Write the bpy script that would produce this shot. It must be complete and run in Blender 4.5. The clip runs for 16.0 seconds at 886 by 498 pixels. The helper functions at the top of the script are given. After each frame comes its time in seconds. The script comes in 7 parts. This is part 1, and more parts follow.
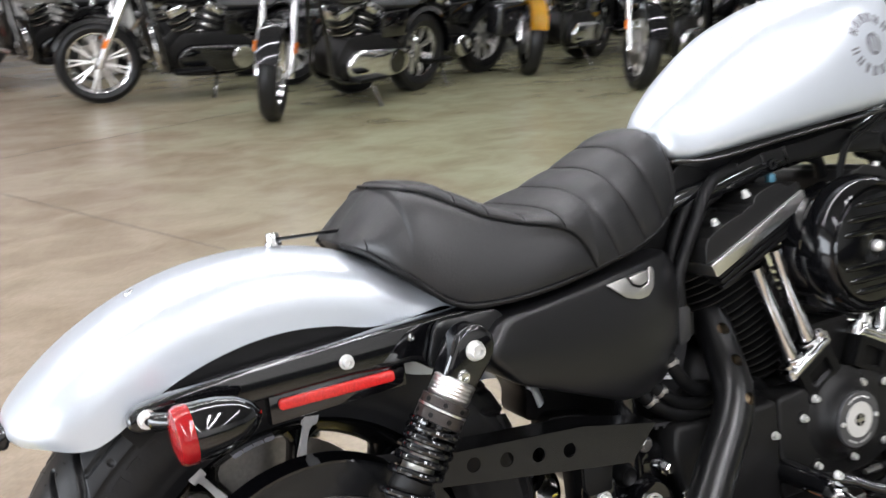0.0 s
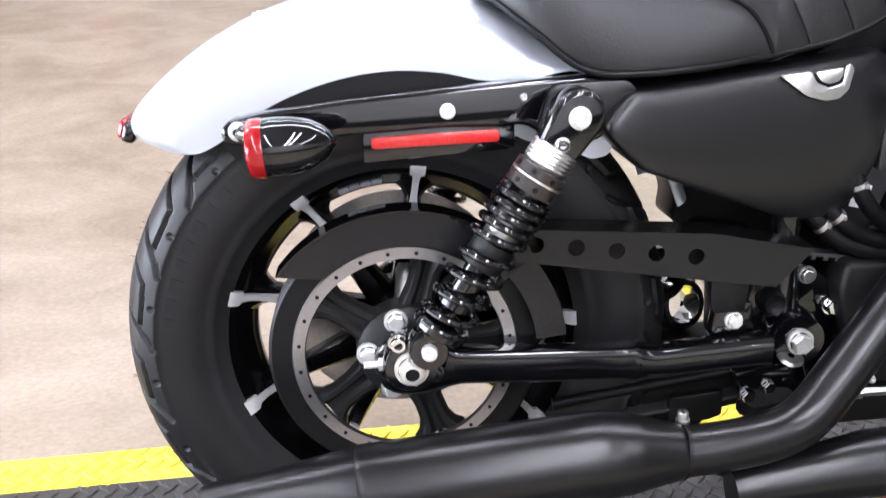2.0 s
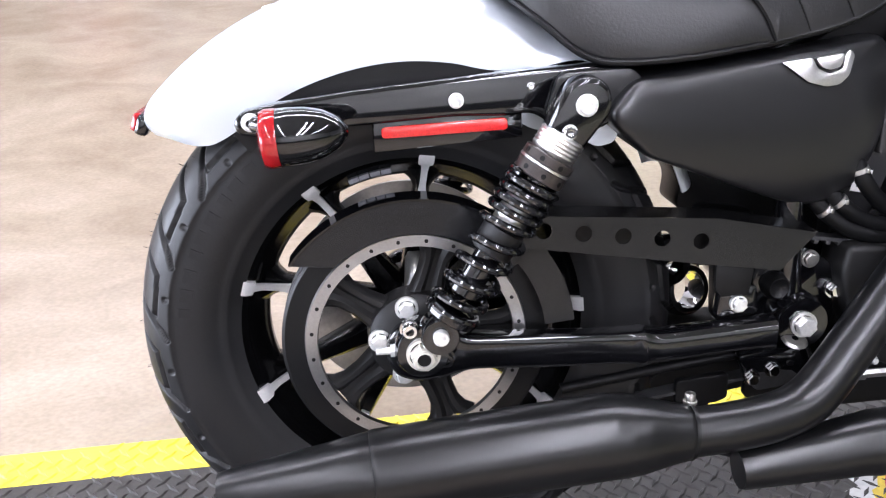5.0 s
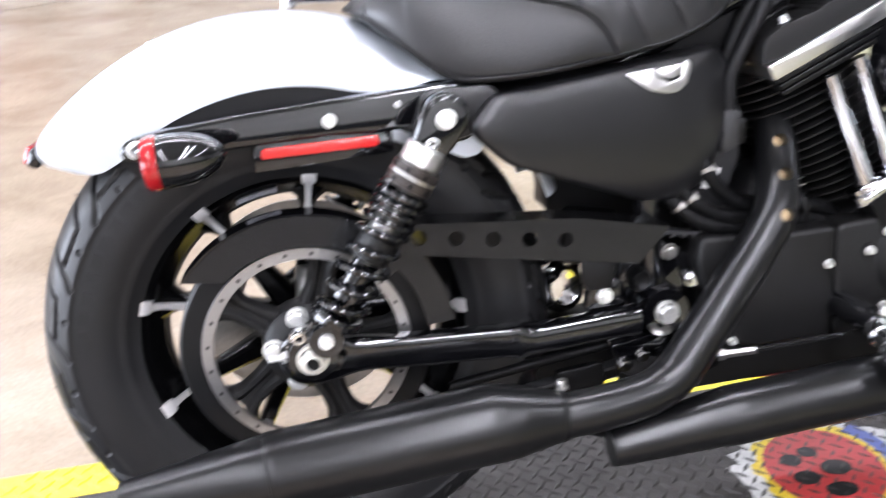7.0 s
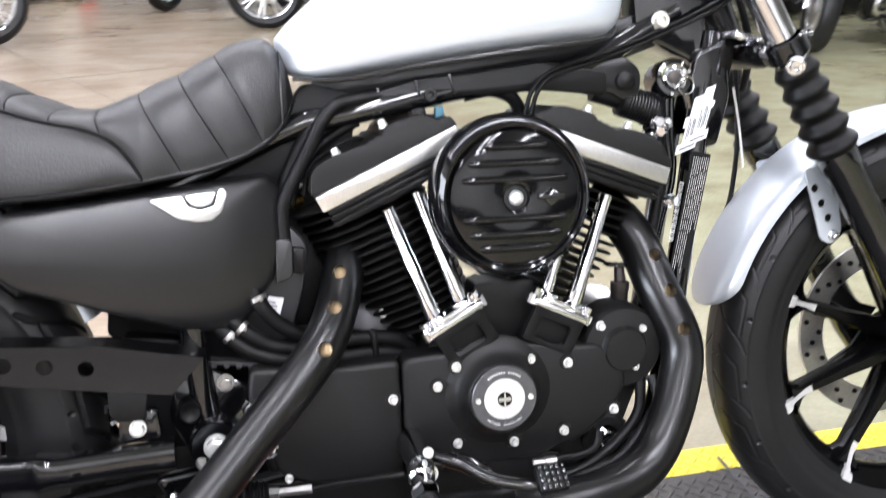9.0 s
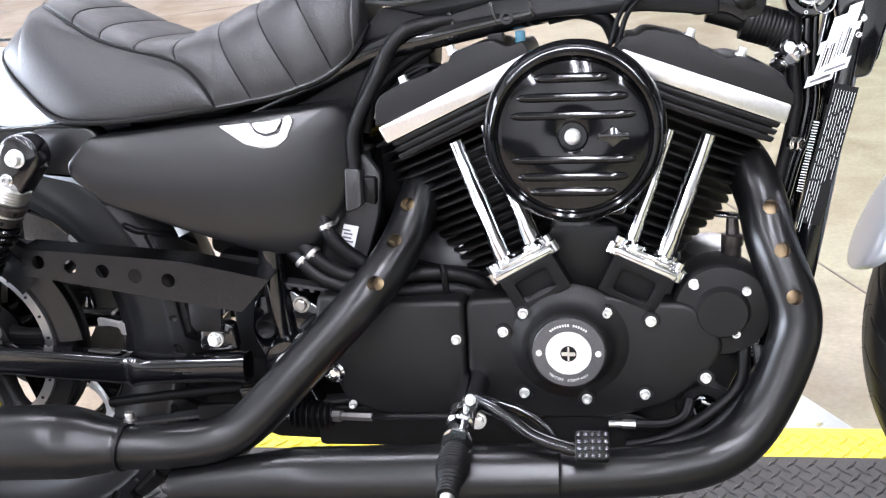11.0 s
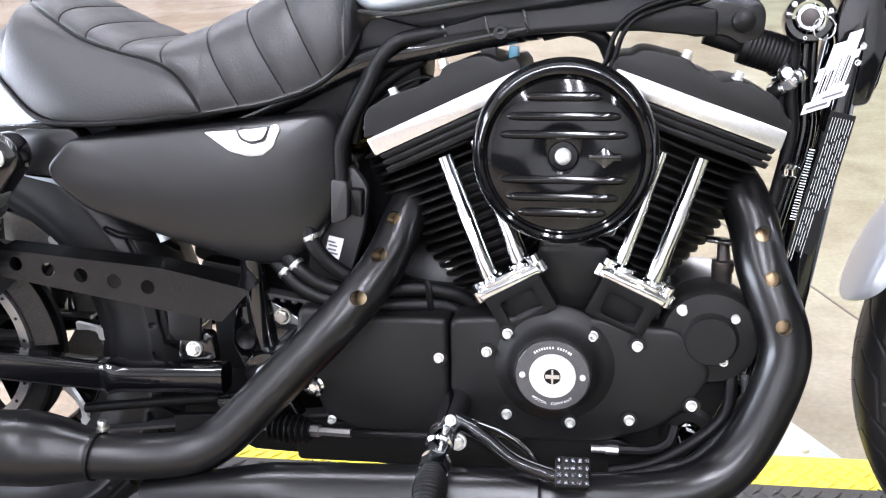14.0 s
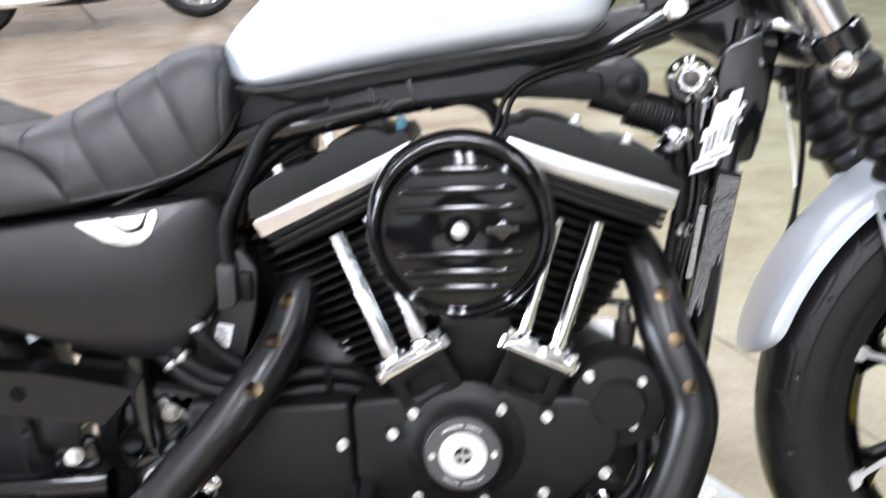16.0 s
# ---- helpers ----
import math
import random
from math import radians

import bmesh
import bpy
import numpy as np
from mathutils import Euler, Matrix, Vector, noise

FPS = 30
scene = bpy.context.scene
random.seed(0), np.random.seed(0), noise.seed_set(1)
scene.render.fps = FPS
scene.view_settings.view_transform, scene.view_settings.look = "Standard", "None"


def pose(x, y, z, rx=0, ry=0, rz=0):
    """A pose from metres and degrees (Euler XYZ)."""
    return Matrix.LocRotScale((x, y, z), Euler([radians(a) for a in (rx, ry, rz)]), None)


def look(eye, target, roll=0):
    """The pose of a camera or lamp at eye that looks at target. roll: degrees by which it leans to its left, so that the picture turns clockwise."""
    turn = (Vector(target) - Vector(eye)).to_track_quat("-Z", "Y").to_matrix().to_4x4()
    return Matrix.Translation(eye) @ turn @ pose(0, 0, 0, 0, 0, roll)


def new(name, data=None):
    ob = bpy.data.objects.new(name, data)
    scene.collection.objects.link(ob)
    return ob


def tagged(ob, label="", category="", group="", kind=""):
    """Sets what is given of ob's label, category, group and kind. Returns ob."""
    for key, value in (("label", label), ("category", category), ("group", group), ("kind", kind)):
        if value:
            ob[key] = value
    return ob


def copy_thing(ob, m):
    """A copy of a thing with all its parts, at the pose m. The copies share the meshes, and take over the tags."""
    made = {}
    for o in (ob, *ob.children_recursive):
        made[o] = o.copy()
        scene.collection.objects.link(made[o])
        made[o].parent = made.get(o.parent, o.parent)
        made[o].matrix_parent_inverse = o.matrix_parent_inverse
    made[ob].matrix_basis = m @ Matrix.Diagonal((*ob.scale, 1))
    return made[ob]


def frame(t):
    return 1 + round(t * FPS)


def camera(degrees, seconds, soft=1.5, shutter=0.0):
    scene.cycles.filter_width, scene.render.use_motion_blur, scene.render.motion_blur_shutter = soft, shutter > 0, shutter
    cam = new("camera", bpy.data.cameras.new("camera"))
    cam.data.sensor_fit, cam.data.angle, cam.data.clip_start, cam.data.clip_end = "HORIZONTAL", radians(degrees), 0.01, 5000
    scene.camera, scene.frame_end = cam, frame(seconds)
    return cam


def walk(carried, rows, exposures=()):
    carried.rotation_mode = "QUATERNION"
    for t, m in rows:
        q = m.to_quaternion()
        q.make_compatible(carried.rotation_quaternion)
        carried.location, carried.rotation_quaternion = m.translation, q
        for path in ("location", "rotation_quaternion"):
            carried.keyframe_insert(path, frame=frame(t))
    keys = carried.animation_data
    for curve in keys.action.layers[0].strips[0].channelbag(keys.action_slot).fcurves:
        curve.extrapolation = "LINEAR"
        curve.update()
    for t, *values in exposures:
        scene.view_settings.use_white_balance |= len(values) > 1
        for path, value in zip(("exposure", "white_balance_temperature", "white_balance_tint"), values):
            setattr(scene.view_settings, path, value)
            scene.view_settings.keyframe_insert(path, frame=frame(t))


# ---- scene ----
LEAN_DEG = 10.7
cam = camera(51.53, 16.0, 1.2, 0.5)
PATH = [
    (0, (-0.2608, -0.8632, 1.0330), (0.6080, 0.8291, 0.4156), -1.31),
    (0.5, (-0.1180, -0.8431, 0.9977), (0.4799, 0.9329, 0.2988), -2.54),
    (1, (-0.0445, -0.8576, 0.9876), (0.3094, 0.9449, 0.1966), -4.25),
    (1.5, (-0.0203, -0.8980, 0.9709), (0.1185, 0.8834, 0.0724), -1.35),
    (2, (-0.0206, -0.8953, 0.9382), (0.1222, 0.8549, -0.0190), -0.93),
    (2.5, (-0.0340, -0.8899, 0.9267), (0.1065, 0.8269, -0.0896), -1.13),
    (3, (-0.0424, -0.8995, 0.9287), (0.0994, 0.8083, -0.1025), -1.39),
    (3.5, (-0.0467, -0.9065, 0.9323), (0.0984, 0.8204, -0.0660), -1.27),
    (4, (-0.0417, -0.9108, 0.9328), (0.1163, 0.8297, -0.0397), -1.00),
    (6.5, (-0.0219, -0.9366, 0.9412), (0.1165, 0.8139, -0.0160), -2.68),
    (7, (0.0242, -1.0017, 0.9491), (0.3029, 0.7573, 0.0389), -2.69),
    (7.5, (0.0700, -1.0585, 0.9839), (0.5607, 0.7567, 0.3023), -1.42),
    (8, (0.2044, -1.0705, 0.9806), (0.8192, 0.7262, 0.3530), 1.25),
    (8.5, (0.3787, -1.0452, 0.9848), (0.9296, 0.7750, 0.3654), 2.01),
    (9, (0.5301, -1.0550, 0.9600), (0.9222, 0.7719, 0.2469), 0.49),
    (9.5, (0.6619, -1.0724, 0.9402), (0.7404, 0.7611, 0.1450), -1.73),
    (11.8, (0.8958, -0.9575, 0.9683), (0.5094, 0.7929, 0.0813), -5.41),
    (12, (0.8905, -0.9606, 0.9645), (0.5149, 0.8018, 0.0970), -4.86),
    (12.5, (0.8819, -0.9619, 0.9662), (0.5286, 0.8070, 0.1024), -3.83),
    (13, (0.8814, -0.9649, 0.9666), (0.5298, 0.7992, 0.0926), -3.22),
    (13.5, (0.8754, -0.9640, 0.9676), (0.5135, 0.8022, 0.1018), -2.60),
    (14, (0.8812, -0.9634, 0.9625), (0.5257, 0.8033, 0.0950), -3.18),
    (14.5, (0.8790, -0.9618, 0.9605), (0.5258, 0.7995, 0.0811), -3.44),
    (15, (0.8764, -0.9619, 0.9542), (0.5208, 0.7938, 0.0648), -3.81),
    (15.5, (0.8700, -0.9467, 0.9514), (0.5670, 0.8136, 0.0518), -5.97),
    (16, (0.8636, -0.9150, 0.9786), (0.7554, 0.9194, 0.1890), -3.55),
]
EXPOSURES = [(0.0, -0.62, 6350, 12), (0.5, -0.80, 6300, 12), (1.0, -0.80, 6300, 12), (1.6, -0.48, 6150, 14), (2.2, -0.07, 6000, 18), (3.0, -0.03, 6000, 18), (4.2, -0.05, 6000, 18), (6.4, -0.08, 6000, 18), (7.1, 0.08, 6100, 16), (8.0, 0.12, 6200, 14), (9.0, 0.12, 6150, 14), (12.0, 0.27, 6000, 16), (15.0, 0.26, 6000, 16), (16.0, 0.04, 6050, 13)]
walk(cam, [(t, look(eye, target, roll)) for t, eye, target, roll in PATH], EXPOSURES)

# ---- world and lights ----
world = bpy.data.worlds.new("showroom_air")
world.use_nodes = True
world.node_tree.nodes["Background"].inputs[0].default_value = (0.9, 0.95, 1.0, 1)
world.node_tree.nodes["Background"].inputs[1].default_value = 0.01
scene.world = world
FLOOR = -0.075
CEIL = 4.3
LAMP_W = 210.0
LAMP_LINES = (1.3, 4.0, 7.6)
LINE_W = (360.0, 340.0, 260.0)
ADDED_WINDOW_W = 800.0


# ---- materials ----
def mat(name, color, rough=0.5, metal=0.0, coat=0.0, grain=0.0, scale=200.0, bump=0.0, stain=0.0, stain_scale=6.0, spec=0.5, emit=None, rvar=0.0, ior=1.5, aniso=0.0, per_object=0.0, bump_dist=0.001):
    m = bpy.data.materials.new(name)
    m.use_nodes = True
    nt = m.node_tree
    b = nt.nodes["Principled BSDF"]
    b.inputs["Base Color"].default_value = (*color, 1)
    b.inputs["Roughness"].default_value = rough
    b.inputs["Metallic"].default_value = metal
    b.inputs["Coat Weight"].default_value = coat
    b.inputs["Coat Roughness"].default_value = 0.06
    b.inputs["Specular IOR Level"].default_value = spec
    b.inputs["Anisotropic"].default_value = aniso
    if emit:
        b.inputs["Emission Color"].default_value = (*color, 1)
        b.inputs["Emission Strength"].default_value = emit
    tc = nt.nodes.new("ShaderNodeTexCoord")
    color_out = None
    if grain or stain:
        n1 = nt.nodes.new("ShaderNodeTexNoise")
        n1.inputs["Scale"].default_value = scale
        n1.inputs["Detail"].default_value = 4
        n2 = nt.nodes.new("ShaderNodeTexNoise")
        n2.inputs["Scale"].default_value = stain_scale
        n2.inputs["Detail"].default_value = 5
        for n in (n1, n2):
            nt.links.new(tc.outputs["Object"], n.inputs["Vector"])
        r1 = nt.nodes.new("ShaderNodeMapRange")
        r1.inputs["From Min"].default_value, r1.inputs["From Max"].default_value = 0.3, 0.7
        r1.inputs["To Min"].default_value, r1.inputs["To Max"].default_value = 1 - grain, 1 + grain
        r2 = nt.nodes.new("ShaderNodeMapRange")
        r2.inputs["From Min"].default_value, r2.inputs["From Max"].default_value = 0.3, 0.7
        r2.inputs["To Min"].default_value, r2.inputs["To Max"].default_value = 1 - stain, 1 + stain
        nt.links.new(n1.outputs["Fac"], r1.inputs["Value"])
        nt.links.new(n2.outputs["Fac"], r2.inputs["Value"])
        mul = nt.nodes.new("ShaderNodeMath")
        mul.operation = "MULTIPLY"
        nt.links.new(r1.outputs[0], mul.inputs[0])
        nt.links.new(r2.outputs[0], mul.inputs[1])
        hsv = nt.nodes.new("ShaderNodeHueSaturation")
        hsv.inputs["Color"].default_value = (*color, 1)
        nt.links.new(mul.outputs[0], hsv.inputs["Value"])
        nt.links.new(hsv.outputs[0], b.inputs["Base Color"])
        color_out = hsv
        if rvar:
            r3 = nt.nodes.new("ShaderNodeMapRange")
            r3.inputs["From Min"].default_value, r3.inputs["From Max"].default_value = 0.3, 0.7
            r3.inputs["To Min"].default_value, r3.inputs["To Max"].default_value = rough - rvar, rough + rvar
            nt.links.new(n2.outputs["Fac"], r3.inputs["Value"])
            nt.links.new(r3.outputs[0], b.inputs["Roughness"])
    if bump:
        n3 = nt.nodes.new("ShaderNodeTexNoise")
        n3.inputs["Scale"].default_value = scale
        n3.inputs["Detail"].default_value = 3
        nt.links.new(tc.outputs["Object"], n3.inputs["Vector"])
        bp = nt.nodes.new("ShaderNodeBump")
        bp.inputs["Strength"].default_value = bump
        bp.inputs["Distance"].default_value = bump_dist
        nt.links.new(n3.outputs["Fac"], bp.inputs["Height"])
        nt.links.new(bp.outputs[0], b.inputs["Normal"])
    return m


SILVER = mat("satin_silver_paint", (0.585, 0.625, 0.672), 0.29, 0.55, 0.0, grain=0.04, scale=2500, stain=0.02)
BRONZE = mat("dark_anodised_ring", (0.05, 0.043, 0.04), 0.3, 0.6, grain=0.1, scale=300, stain=0.1)
PALENUT = mat("pale_zinc_nut", (0.74, 0.72, 0.66), 0.36, 0.75, grain=0.06, scale=300, stain=0.06)
GLOSS = mat("gloss_black_paint", (0.0025, 0.0025, 0.003), 0.06, 0.0, 0.6, grain=0.1, scale=30, stain=0.1)
COVERGLOSS = mat("gloss_black_cover", (0.0022, 0.0022, 0.0026), 0.08, 0.0, 0.0, spec=0.42, grain=0.1, scale=30, stain=0.1)
WRINKLE = mat("wrinkle_black_coat", (0.0062, 0.006, 0.006), 0.44, 0.0, spec=0.28, grain=0.25, scale=900, stain=0.12, stain_scale=9, bump=0.35, bump_dist=0.0006, rvar=0.05)
DENIM = mat("denim_black_paint", (0.007, 0.007, 0.0076), 0.31, 0.0, spec=0.5, grain=0.12, scale=1500, stain=0.08, bump=0.06, bump_dist=0.0003, rvar=0.03)
EXHAUST = mat("satin_black_exhaust", (0.003, 0.003, 0.0032), 0.28, 0.0, spec=0.44, grain=0.1, scale=700, stain=0.1, stain_scale=14)
CHROME = mat("chrome", (0.78, 0.78, 0.79), 0.07, 1.0, grain=0.03, scale=60, stain=0.03)
ZINC = mat("zinc_bolt", (0.80, 0.80, 0.78), 0.30, 0.7, grain=0.08, scale=300, stain=0.06)
ALU = mat("machined_aluminium", (0.74, 0.73, 0.71), 0.30, 1.0, grain=0.06, scale=400, stain=0.05, bump=0.04, bump_dist=0.0003)
TIP = mat("bright_spoke_tip", (0.70, 0.69, 0.68), 0.3, 0.5, grain=0.05, scale=300, stain=0.05)
RINGALU = mat("satin_pulley_ring", (0.40, 0.395, 0.39), 0.34, 1.0, grain=0.06, scale=400, stain=0.06)
# darker copy of the wrinkle coat; poorly lit fins are put into its colour
SHADEBLACK = mat("shaded_black_coat", (0.0035, 0.0034, 0.0034), 0.5, 0.0, spec=0.18, grain=0.2, scale=700, stain=0.12)
BRASS = mat("brass", (0.72, 0.52, 0.16), 0.22, 1.0, grain=0.05, scale=300, stain=0.05)
RUBBER = mat("black_rubber", (0.0028, 0.0028, 0.0030), 0.45, 0.0, spec=0.18, grain=0.15, scale=400, stain=0.1, bump=0.15)
TYRE = mat("tyre_rubber", (0.0060, 0.0060, 0.0065), 0.45, 0.0, spec=0.36, grain=0.15, scale=260, stain=0.15, stain_scale=11, bump=0.1, rvar=0.05)
VINYL = mat("seat_vinyl", (0.0072, 0.0071, 0.0080), 0.45, 0.0, spec=0.62, grain=0.12, scale=320, stain=0.15, stain_scale=22, bump=0.26, bump_dist=0.0013, rvar=0.06)
PLASTIC = mat("matte_black_plastic", (0.0030, 0.0030, 0.0032), 0.40, 0.0, spec=0.25, grain=0.12, scale=600, stain=0.1, bump=0.08)
GUARD = mat("grey_black_guard", (0.0075, 0.0075, 0.008), 0.20, 0.0, spec=0.42, grain=0.15, scale=800, stain=0.12, bump=0.1)
WHEELBLK = mat("wheel_black_paint", (0.0015, 0.0015, 0.0017), 0.2, 0.0, 0.0, spec=0.22, grain=0.1, scale=200, stain=0.1)
REDLENS = mat("red_lens", (0.27, 0.004, 0.006), 0.12, 0.0, 0.5, grain=0.1, scale=500, stain=0.05)
REFLECT = mat("red_reflector", (0.52, 0.016, 0.015), 0.18, 0.0, 0.5, grain=0.3, scale=900, stain=0.08, bump=0.3)
TANPIPE = mat("heat_tinted_steel", (0.30, 0.222, 0.132), 0.42, 1.0, grain=0.12, scale=150, stain=0.2)
STEEL = mat("bare_steel", (0.45, 0.44, 0.42), 0.35, 1.0, grain=0.1, scale=200, stain=0.12)
WHITE = mat("white_print", (0.75, 0.75, 0.74), 0.5, grain=0.05, scale=300, stain=0.04)
GREYPRINT = mat("grey_print", (0.13, 0.13, 0.145), 0.45, grain=0.08, scale=300, stain=0.04)
TAG = mat("plastic_tag", (0.7, 0.7, 0.7), 0.3, grain=0.05, scale=200, stain=0.04)
DOME = mat("grey_cast_plastic", (0.020, 0.020, 0.021), 0.42, grain=0.15, scale=500, stain=0.15, bump=0.1)
BRAID = mat("braided_sleeve", (0.0045, 0.0045, 0.005), 0.40, spec=0.22, grain=0.6, scale=700, stain=0.1, bump=0.6, bump_dist=0.001)
BELT = mat("drive_belt", (0.02, 0.02, 0.021), 0.6, grain=0.15, scale=300, stain=0.1)
PLATE = mat("grey_diamond_plate", (0.033, 0.030, 0.0275), 0.48, 0.0, spec=0.35, grain=0.18, scale=140, stain=0.22, stain_scale=7, bump=0.2, rvar=0.08)
YELLOW = mat("yellow_paint", (0.70, 0.575, 0.03), 0.42, 0.0, grain=0.07, scale=160, stain=0.10, stain_scale=18, bump=0.15, rvar=0.06)
PALEPLATE = mat("pale_steel_plate", (0.33, 0.34, 0.33), 0.38, 0.3, grain=0.08, scale=160, stain=0.12, bump=0.1)
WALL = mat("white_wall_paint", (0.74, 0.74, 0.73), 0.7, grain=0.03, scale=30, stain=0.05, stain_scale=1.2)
DARKBAND = mat("dark_reflection_band", (0.035, 0.035, 0.037), 0.6, grain=0.05, scale=30, stain=0.08, stain_scale=1.2)
CEILM = mat("ceiling_paint", (0.30, 0.30, 0.30), 0.8, grain=0.03, scale=30, stain=0.05, stain_scale=0.7)
LAMPM = mat("lamp_diffuser", (1.0, 0.985, 1.0), 0.4, emit=8.0)
WINDOWGLOW = mat("window_glow", (0.86, 0.93, 1.0), 0.6, emit=2.2)
PANE = mat("window_glass", (0.95, 0.97, 0.97), 0.02)
PANE.node_tree.nodes["Principled BSDF"].inputs["Transmission Weight"].default_value = 1.0
LAMPBODY = mat("lamp_housing", (0.8, 0.8, 0.8), 0.5, grain=0.03, scale=60, stain=0.03)


def floor_material():
    m = bpy.data.materials.new("sealed_concrete")
    m.use_nodes = True
    nt = m.node_tree
    b = nt.nodes["Principled BSDF"]
    tc = nt.nodes.new("ShaderNodeTexCoord")
    mp = nt.nodes.new("ShaderNodeMapping")
    mp.inputs["Scale"].default_value = (1.0, 1.35, 1.0)
    mp.inputs["Rotation"].default_value = (0, 0, 0.35)
    nt.links.new(tc.outputs["Object"], mp.inputs["Vector"])
    big = nt.nodes.new("ShaderNodeTexNoise")
    big.inputs["Scale"].default_value, big.inputs["Detail"].default_value, big.inputs["Distortion"].default_value = 1.2, 2, 0.0
    mid = nt.nodes.new("ShaderNodeTexNoise")
    mid.inputs["Scale"].default_value, mid.inputs["Detail"].default_value, mid.inputs["Distortion"].default_value = 3.4, 6, 0.5
    mid.inputs["Roughness"].default_value = 0.62
    fine = nt.nodes.new("ShaderNodeTexNoise")
    fine.inputs["Scale"].default_value, fine.inputs["Detail"].default_value = 90, 4
    for n in (big, mid, fine):
        nt.links.new(mp.outputs[0], n.inputs["Vector"])
    r = nt.nodes.new("ShaderNodeValToRGB")
    r.color_ramp.elements[0].position, r.color_ramp.elements[0].color = 0.31, (0.176, 0.133, 0.088, 1)
    r.color_ramp.elements[1].position, r.color_ramp.elements[1].color = 0.69, (0.345, 0.288, 0.222, 1)
    r.color_ramp.interpolation = "B_SPLINE"
    e = r.color_ramp.elements.new(0.5)
    e.color = (0.278, 0.219, 0.158, 1)
    mix = nt.nodes.new("ShaderNodeMix")
    mix.data_type = "FLOAT"
    mix.inputs[0].default_value = 0.55
    nt.links.new(big.outputs["Fac"], mix.inputs[2])
    nt.links.new(mid.outputs["Fac"], mix.inputs[3])
    nt.links.new(mix.outputs[0], r.inputs["Fac"])
    gr = nt.nodes.new("ShaderNodeMapRange")
    gr.inputs["From Min"].default_value, gr.inputs["From Max"].default_value = 0.3, 0.7
    gr.inputs["To Min"].default_value, gr.inputs["To Max"].default_value = 0.91, 1.09
    nt.links.new(fine.outputs["Fac"], gr.inputs["Value"])
    # the floor colour turns greener towards the east end, with a ragged border
    sep = nt.nodes.new("ShaderNodeSeparateXYZ")
    nt.links.new(tc.outputs["Object"], sep.inputs[0])
    rag = nt.nodes.new("ShaderNodeMath")
    rag.operation = "MULTIPLY_ADD"
    rag.inputs[1].default_value = 1.6
    nt.links.new(big.outputs["Fac"], rag.inputs[0])
    nt.links.new(sep.outputs["X"], rag.inputs[2])
    zone = nt.nodes.new("ShaderNodeMapRange")
    zone.inputs["From Min"].default_value, zone.inputs["From Max"].default_value = 0.9, 2.9
    nt.links.new(rag.outputs[0], zone.inputs["Value"])
    green = nt.nodes.new("ShaderNodeMix")
    green.data_type, green.blend_type = "RGBA", "MULTIPLY"
    green.inputs["B"].default_value = (0.825, 1.0, 0.86, 1)
    nt.links.new(zone.outputs[0], green.inputs["Factor"])
    nt.links.new(r.outputs["Color"], green.inputs["A"])
    hsv = nt.nodes.new("ShaderNodeHueSaturation")
    nt.links.new(green.outputs["Result"], hsv.inputs["Color"])
    nt.links.new(gr.outputs[0], hsv.inputs["Value"])
    nt.links.new(hsv.outputs[0], b.inputs["Base Color"])
    rr = nt.nodes.new("ShaderNodeMapRange")
    rr.inputs["From Min"].default_value, rr.inputs["From Max"].default_value = 0.3, 0.7
    rr.inputs["To Min"].default_value, rr.inputs["To Max"].default_value = 0.268, 0.272
    nt.links.new(fine.outputs["Fac"], rr.inputs["Value"])
    nt.links.new(rr.outputs[0], b.inputs["Roughness"])
    bp = nt.nodes.new("ShaderNodeBump")
    bp.inputs["Strength"].default_value, bp.inputs["Distance"].default_value = 0.04, 0.001
    nt.links.new(fine.outputs["Fac"], bp.inputs["Height"])
    nt.links.new(bp.outputs[0], b.inputs["Normal"])
    return m


CONCRETE = floor_material()


# ---- mesh helpers ----
def part(name, bm, material, parent=None, label="", smooth=True, sharp=35):
    me = bpy.data.meshes.new(name)
    bmesh.ops.recalc_face_normals(bm, faces=bm.faces)
    if smooth:
        for f in bm.faces:
            f.smooth = True
        for e in bm.edges:
            if len(e.link_faces) == 2 and e.calc_face_angle(0) > radians(sharp):
                e.smooth = False
    bm.to_mesh(me)
    bm.free()
    me.materials.append(material)
    ob = new(name, me)
    if parent is not None:
        ob.parent = parent
    if label:
        tagged(ob, label)
    return ob


def B():
    return bmesh.new()


def spline(pts, n=8):
    """A smooth curve through points, n steps a span."""
    p = [Vector(a) for a in pts]
    p = [p[0] * 2 - p[1]] + p + [p[-1] * 2 - p[-2]]
    out = []
    for i in range(1, len(p) - 2):
        a, b, c, d = p[i - 1 : i + 3]
        for k in range(n):
            t = k / n
            out.append(0.5 * (2 * b + (c - a) * t + (2 * a - 5 * b + 4 * c - d) * t * t + (3 * b - a - 3 * c + d) * t**3))
    return out + [p[-2]]


